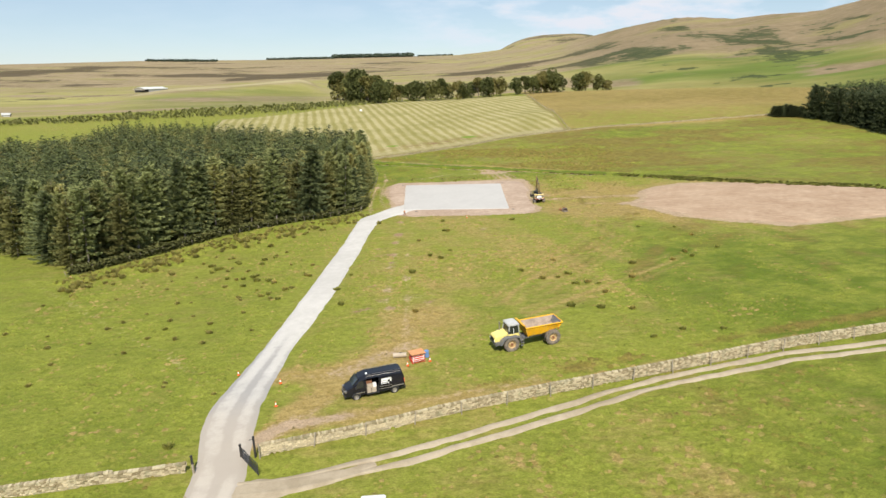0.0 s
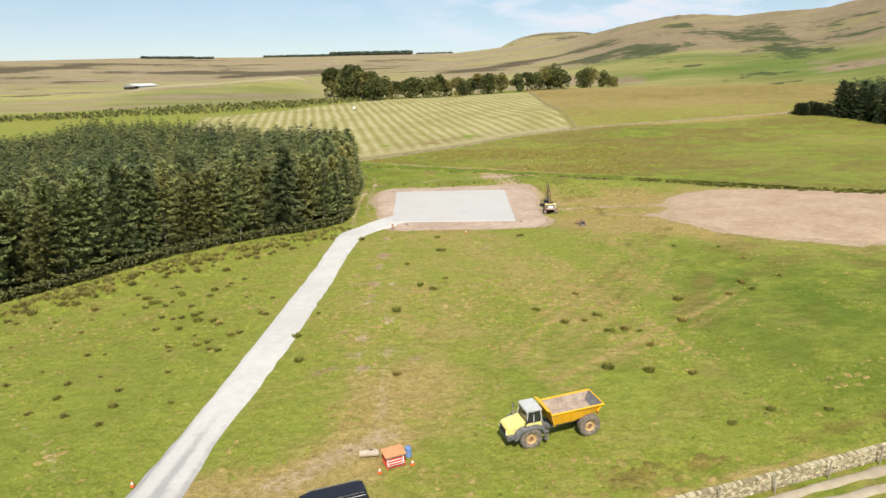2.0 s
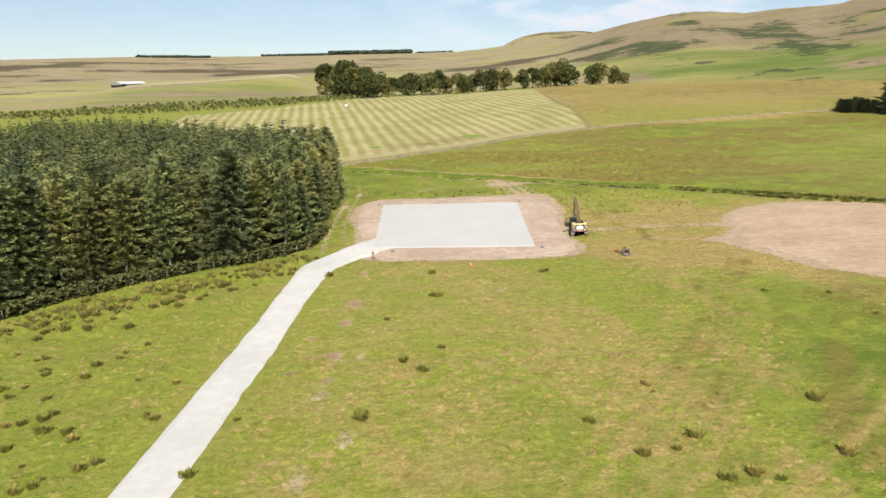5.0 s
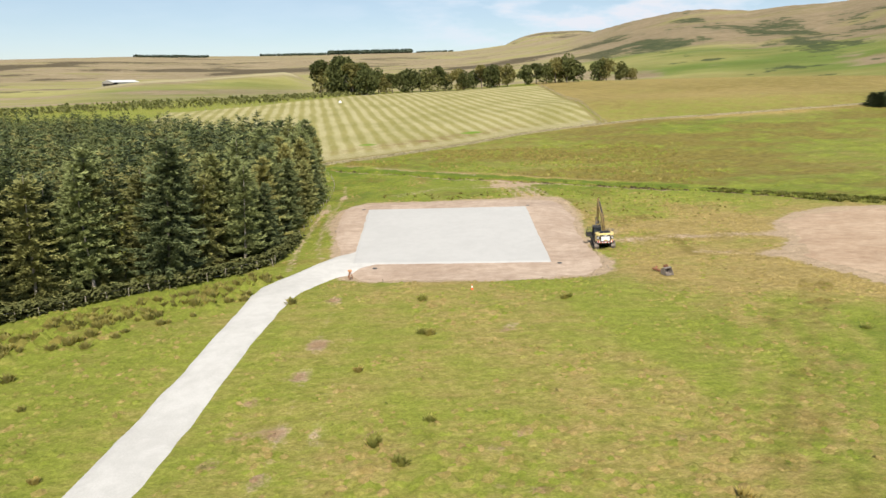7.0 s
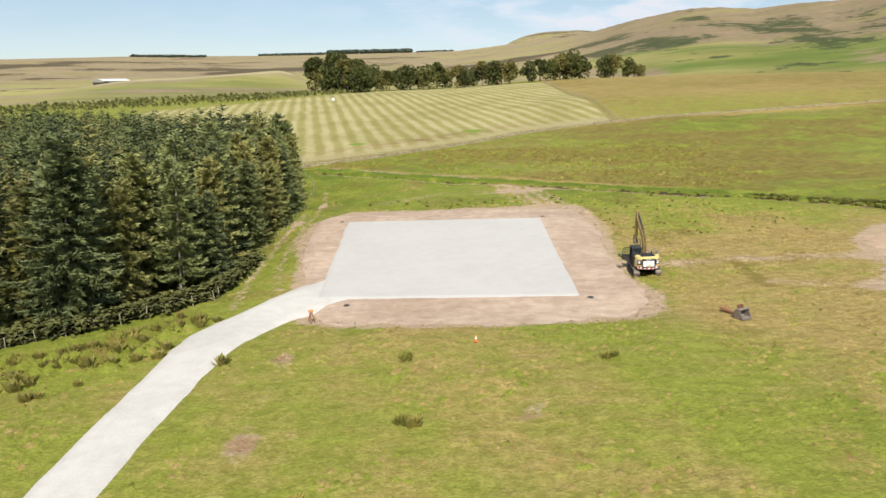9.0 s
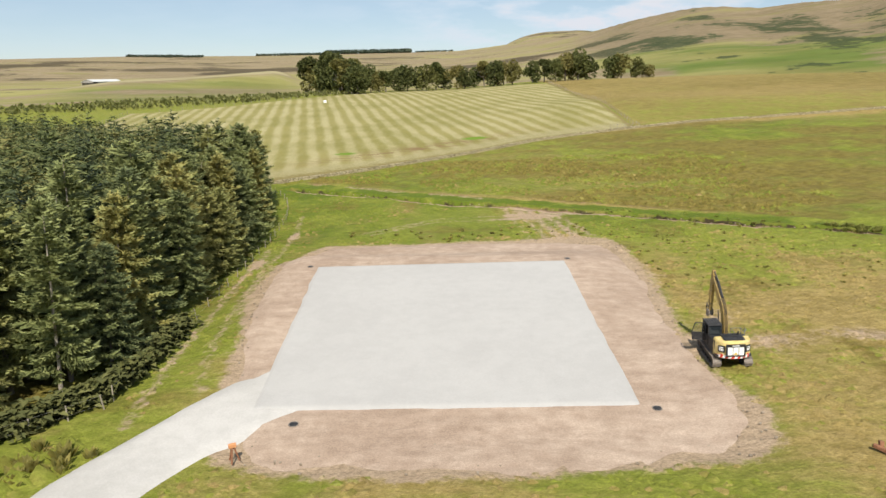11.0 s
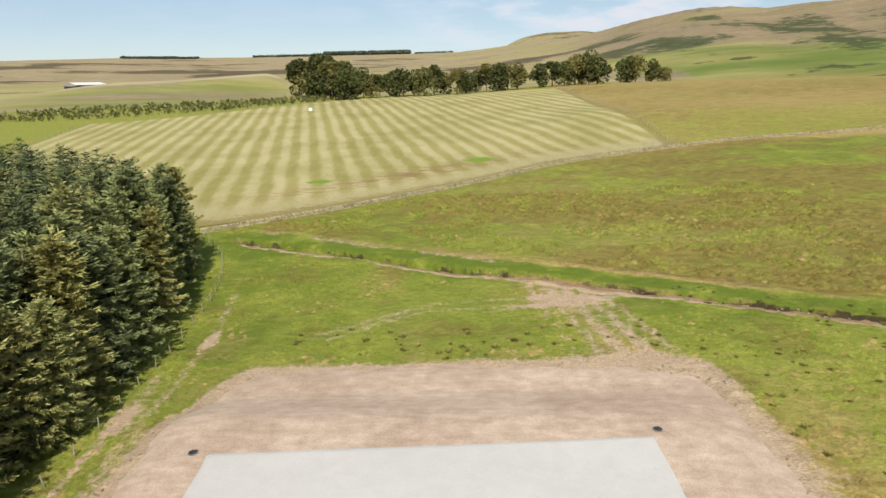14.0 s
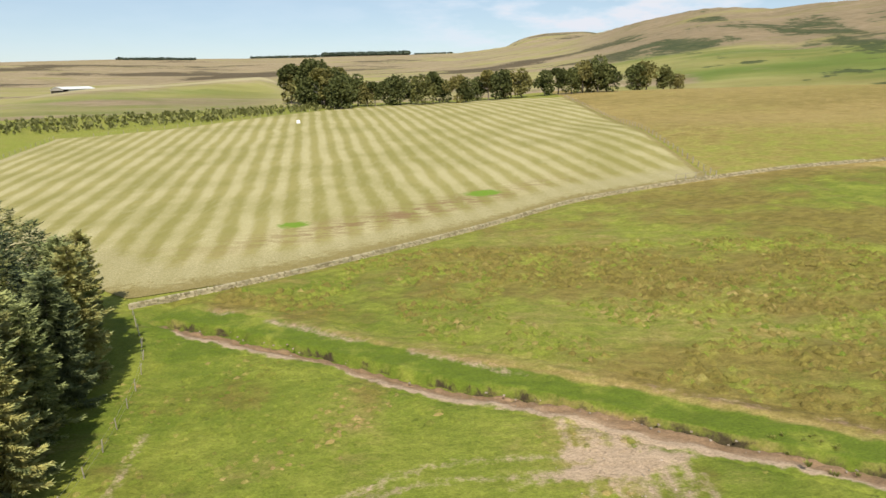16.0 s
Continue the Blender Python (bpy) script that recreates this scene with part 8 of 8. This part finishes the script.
part("bag_body", made(box, (0, 0, 0.6), (1.5, 1.4, 1.3), bevel=0.25, top=(0.85, 0.85)), M_WHITE, bag)
for k, (mx, my) in enumerate(((-10.0, 150.9), (12.6, 152.9), (-15.6, 181.7), (11.8, 184.3))):
    ob = thing("inspection_cover", stand(mx, my, 15 * k, 0.10) @ Matrix.Scale(0.78, 4), "dark round inspection cover set in the stripped earth", "manhole cover", "inspection covers")
    bm = bmesh.new()
    spun(bm, [(0.0, 0.05), (0.0, 0.42), (0.05, 0.42), (0.06, 0.36), (0.04, 0.33), (0.04, 0.05)], 20, "Z")
    part("ring", bm, M_DULLSTEEL, ob)
    part("lid", made(rod, (0, 0, 0.0), (0, 0, 0.045), 0.33, 20), M_BLACK, ob)
tripod = thing("survey_stand", stand(-12.4, 147.0, 30, 0.06), "rusty orange bracket standing by the track bend", "stand")
for k in range(3):
    a = k * 2.1
    part("leg", made(rod, (0.32 * math.cos(a), 0.32 * math.sin(a), 0), (0.04 * math.cos(a), 0.04 * math.sin(a), 0.95), 0.05, 8), M_RUST, tripod)
part("head", made(box, (0, 0, 0.98), (0.42, 0.2, 0.24), bevel=0.04), M_PLY, tripod)


# ---- rushes, tufts, undergrowth ----
def rush_clump(seed):
    rng = np.random.default_rng(seed)
    n = 64
    a, r = rng.uniform(0, 6.28, n), rng.uniform(0, 0.45, n)
    base = np.stack([r * np.cos(a), r * np.sin(a), np.full(n, -0.08)], 1)
    way = np.stack([np.cos(a) * (0.2 + r), np.sin(a) * (0.2 + r), rng.uniform(0.9, 1.5, n)], 1)
    way /= np.linalg.norm(way, axis=1)[:, None]
    side = np.stack([-np.sin(a), np.cos(a), 0 * a], 1)
    ln = rng.uniform(0.6, 1.1, n)
    m = Mesher()
    m.add(*kites(base, way, side, ln, ln * 0.16, np.full((n, 1), 0.12)))
    return m.mesh("rush_clump", M_RUSH)


rush_meshes = [rush_clump(400 + k) for k in range(5)]
EAST = [(34.9, 127.6), (41.5, 126.5), (42.6, 119.6), (43.6, 110.1), (15.1, 104.2), (27.2, 101.4), (37.4, 104.2), (33.8, 102.4), (16.2, 96.0), (14.5, 94.4), (12.2, 93.8), (18.4, 91.3), (19.7, 90.8), (16.6, 90.8), (19.9, 87.1), (25.1, 93.4), (14.4, 81.9), (37.3, 106.9), (26.3, 74.0), (22.3, 72.0), (30.9, 73.9), (18.2, 81.3), (22.0, 80.6)]
MIDDLE = [(-3.2, 108.3), (-1.7, 113.5), (-5.2, 111.6), (-7.7, 121.4), (-7.4, 99.7), (-3.6, 138.0), (-2.4, 128.5), (-17.2, 100.6), (-16.3, 86.3), (-18.0, 93.2), (9.3, 98.3), (11.3, 137.9), (-5.8, 82.2)]
WEST = [(-42.5, 109.4), (-40.4, 107.3), (-41.4, 105.6), (-38.8, 111.0), (-33.0, 102.6), (-37.4, 101.6), (-35.7, 100.9), (-32.1, 99.8), (-30.2, 99.7), (-33.5, 97.5), (-28.3, 92.5), (-26.2, 94.4), (-26.2, 90.1), (-34.0, 109.4), (-34.2, 111.8), (-24.2, 101.3), (-24.8, 107.5), (-38.6, 80.7), (-25.8, 51.9)]
rrng = np.random.default_rng(17)
for x, y in EAST + MIDDLE + WEST:
    for j in range(2 if rrng.random() < 0.4 else 1):
        ob = new("rush_clump", rush_meshes[rrng.integers(5)])
        px, py, sc = x + j * rrng.normal(0, 0.7), y + j * rrng.normal(0, 0.5), rrng.uniform(0.5, 0.9)
        ob.matrix_world = Matrix.Translation((px, py, float(ground(px, py)))) @ Matrix.Rotation(rrng.uniform(0, 6.28), 4, "Z") @ Matrix.Diagonal((sc * 1.1, sc, sc * 0.95, 1))
        tagged(ob, "dark green clump of rushes in the pasture", "rushes", "rush clumps")

band = Mesher()
shapes = []
for me in rush_meshes:
    co = np.empty(len(me.vertices) * 3)
    me.vertices.foreach_get("co", co)
    shapes.append(co.reshape(-1, 3))


def scatter(x, y, size, flat=0.8, pick=None, lift=0.0):
    if inside(np.array([x]), np.array([y]), ROAD_L + ROAD_R[::-1])[0]:
        return
    v = shapes[rrng.integers(5)][:(pick or 64) * 4]
    a = rrng.uniform(0, 6.28)
    c, s = math.cos(a) * size, math.sin(a) * size
    band.add(np.stack([v[:, 0] * c - v[:, 1] * s, v[:, 0] * s + v[:, 1] * c, v[:, 2] * size * flat], 1) + [x, y, float(ground(x, y)) + lift], np.arange(len(v)).reshape(-1, 4))


front_line = smooth_at([(-67, 104), (-56, 116), (-49, 127), (-36.6, 138.5), (-29, 144), (-23.5, 150)], 300)
for k in range(70):
    scatter(rrng.uniform(-64, -24), rrng.uniform(62, 118), rrng.uniform(0.35, 0.75), 0.8, 44)
for k in range(520):
    i, off = rrng.integers(300), abs(rrng.normal(0, 4.0)) + 0.8
    if rrng.random() < 0.35 + 0.65 * float(lattice(front_line[i, 0], front_line[i, 1], 4.0, 66)):
        scatter(front_line[i, 0] + 0.62 * off + rrng.normal(0, 0.5), front_line[i, 1] - 0.78 * off + rrng.normal(0, 0.5), rrng.uniform(0.6, 1.15), 0.85, 40)
for k in range(110):
    scatter(rrng.uniform(20, 46), rrng.uniform(176, 206), rrng.uniform(0.25, 0.55), 0.6, 30)
for k in range(46):
    scatter(rrng.uniform(-18, 20), rrng.uniform(198, 202) + 6 * rrng.random() ** 3, rrng.uniform(0.3, 0.65), 0.7, 26)
tagged(new("rough_rushes", band.mesh("rough_rushes", M_TUFTBROWN)), "brownish rushes scattered along the stream and plantation", "rushes", kind="stuff")

# dark sedge along the stream
band = Mesher()
for k in range(900):
    x = rrng.uniform(22, 112)
    y = float(np.interp(x, [p[0] for p in STREAM], [p[1] for p in STREAM]))
    if rrng.random() < (0.25 + 0.9 * float(lattice(x, 0.0, 3.5, 67))) * (0.35 + 0.65 * float(ease(40, 56, x))):
        scatter(x + rrng.normal(0, 0.5), y + rrng.uniform(0.4, 3.4) * (1 if rrng.random() < 0.75 else -0.8), rrng.uniform(0.5, 1.1) * (0.5 + 0.5 * float(ease(36, 54, x))), 0.75, 30, 0.8 * float(1 - ease(62, 68, x)))
tagged(new("stream_sedge", band.mesh("stream_sedge", M_SEDGE)), "dark green sedge and rushes crowding the narrow stream", "sedge", kind="stuff")

# short tussocks all over the near pasture
tn = 52000
tx, ty = rrng.uniform(-62, 64, tn), rrng.uniform(40, 262, tn)
off = inside(tx, ty, FOREST) | inside(tx, ty, apron) | inside(tx, ty, spread)
road_poly = ROAD_L + ROAD_R[::-1]
off |= inside(tx, ty, road_poly)
dlow, _ = to_line(tx, ty, LOW_TRACK)
off |= (dlow < 2.2)
dst, _ = to_line(tx, ty, STREAM)
off |= (dst < 1.3)
clump = lattice(tx, ty, 3.0, 61) * 0.6 + lattice(tx, ty, 11.0, 62) * 0.4
tk = (~off) & (clump > 0.42)
tk &= rrng.random(len(tk)) > ease(40, 63, tx)
tx, ty, clump = tx[tk], ty[tk], clump[tk]
fk, fd = rrng.integers(300, size=420), np.abs(rrng.normal(0, 4.2, 420)) + 0.6
sparse = rrng.random(420) > 0.25
tx, ty, clump = np.concatenate([tx, (front_line[fk, 0] + 0.62 * fd)[sparse]]), np.concatenate([ty, (front_line[fk, 1] - 0.78 * fd)[sparse]]), np.concatenate([clump, np.full(int(sparse.sum()), 1.3)])
ex, ey = rrng.uniform(19, 42, 110), rrng.uniform(176, 204, 110)
tx, ty, clump = np.concatenate([tx, ex]), np.concatenate([ty, ey]), np.concatenate([clump, np.full(110, 0.95)])
road_mid = [((p[0] + q[0]) / 2, (p[1] + q[1]) / 2) for p, q in zip(ROAD_L, ROAD_R)]
tk = (to_line(tx, ty, road_mid)[0] > 3.4) & ~inside(tx, ty, road_poly)
tx, ty, clump = tx[tk], ty[tk], clump[tk]
wall_at = np.interp(tx, [p[0] for p in FIELD_WALL], [p[1] for p in FIELD_WALL])
dq, sq = to_line(tx, ty, STREAM)
tk = (ty < wall_at - 1.2) & ~((sq < 0) & (dq < 3.4)) & ~((sq > 0) & (dq < 6.8))
tx, ty, clump = tx[tk], ty[tk], clump[tk]
rough = (((sq > 0) & (dq > 6.5))[tk] & (ty > 140)) | (clump > 1.2)
n = len(tx)
ring = rrng.uniform(0, 6.28, n)[:, None] + np.arange(6) * math.pi / 3
rad = (0.20 + 0.55 * np.clip(clump - 0.35, 0, 1) + 0.14 * rough)[:, None] * rrng.uniform(0.7, 1.4, (n, 6))
hgt = rad.mean(1) * rrng.uniform(0.35, 0.8, n) * np.where(rough, 1.15, 0.75)
gz = ground(tx, ty)
foot = np.stack([tx[:, None] + rad * np.cos(ring), ty[:, None] + rad * np.sin(ring), np.repeat(gz[:, None] - 0.05, 6, 1)], -1)
tip = np.stack([tx + rrng.normal(0, 0.1, n), ty + rrng.normal(0, 0.1, n), gz + hgt], -1)[:, None]
v = np.concatenate([foot, tip], 1).reshape(-1, 3)
f = np.array([(j, (j + 1) % 6, 6) for j in range(6)])[None] + 7 * np.arange(n)[:, None, None]
tme = raw_mesh("grass_tussocks", v, f.reshape(-1, 3), M_GRASS)
mound_at = ground_attrs(tx, ty)
mound_at["dry"] = mound_at["dry"] + np.where(rough, rrng.normal(-0.1, 0.2, n), rrng.normal(0.05, 0.28, n))
mound_at["brown"] = mound_at["brown"] + 0.04 * (clump > 1.2) + np.where(rough, rrng.normal(0.12, 0.3, n), rrng.normal(0.0, 0.16, n))
for key, val in mound_at.items():
    float_attr(tme, key, np.repeat(np.asarray(val)[:, None], 7, 1))
tagged(new("grass_tussocks", tme), "low green, straw and brown grass tussocks", "grass", kind="stuff")

# low scrub under the plantation's edge
scrub = Mesher()
edge_line = smooth_at([(-67, 108.5), (-57.6, 120.2), (-50.7, 131.6), (-38.2, 143), (-30.6, 148.6), (-24.4, 155.4), (-25.0, 172), (-26.0, 195), (-27.4, 214), (-31, 228), (-38.6, 241)], 600)
for k in range(2600):
    i = rrng.integers(310)
    x, y = edge_line[i] + rrng.normal(0, 0.5, 2) + [0.55, -0.6]
    h = rrng.uniform(0.6, 1.35)
    m = 8
    a = rrng.uniform(0, 6.28, m)
    way = np.stack([np.cos(a), np.sin(a), rrng.uniform(-0.1, 0.9, m)], 1)
    way /= np.linalg.norm(way, axis=1)[:, None]
    side = np.stack([-np.sin(a), np.cos(a), 0 * a], 1)
    base = np.array([x, y, float(land(x, y))]) + np.stack([rrng.normal(0, 0.2, m), rrng.normal(0, 0.2, m), rrng.uniform(0.1, h, m)], 1)
    ln = rrng.uniform(0.4, 0.8, m)
    scrub.add(*kites(base, way, side, ln, ln * 0.35, np.full((m, 1), 0.3)))
tagged(new("edge_scrub", scrub.mesh("edge_scrub", M_SCRUB)), "low dark scrub along the plantation fence", "undergrowth", kind="stuff")

# stones turned up along the stream and the stripped earth
peb = Mesher()
sh = stone_shapes(rrng)
stream_pts = smooth_at(STREAM, 500)


def pebble(x, y, s, lift=0.0, cut=True):
    v = sh[rrng.integers(8)] * [s * rrng.uniform(0.8, 1.5), s, s * 0.6]
    a = rrng.uniform(0, 6.28)
    c, q = math.cos(a), math.sin(a)
    peb.add(np.stack([v[:, 0] * c - v[:, 1] * q, v[:, 0] * q + v[:, 1] * c, v[:, 2]], 1) + [x, y, float(land(x, y) + relief(x, y, cut)) + lift], STONE_FACES)


for k in range(150):
    i = rrng.integers(20, 420)
    x, y = stream_pts[i] + rrng.normal(0, 0.4, 2) - [0.3, 0.7]
    pebble(x, y, rrng.uniform(0.06, 0.18), -0.16, False)
for k in range(60):
    t = rrng.random()
    pebble(9.5 + 4 * t + rrng.normal(0, 2.2), 217 - 20 * t + rrng.normal(0, 0.6), rrng.uniform(0.05, 0.13), 0.03)
for k in range(420):
    i = rrng.integers(len(apron))
    (ax, ay), (bx_, by_) = apron[i], apron[(i + 1) % len(apron)]
    t = rrng.random()
    x, y = ax + (bx_ - ax) * t, ay + (by_ - ay) * t
    k_in = rrng.uniform(0.80, 1.0)
    pebble(-0.5 + (x + 0.5) * k_in, 171 + (y - 171) * k_in, rrng.uniform(0.05, 0.16), 0.08)
tagged(new("turned_stones", peb.mesh("turned_stones", M_CLOD)), "loose stones and clods turned up by the digging", "stones", kind="stuff")
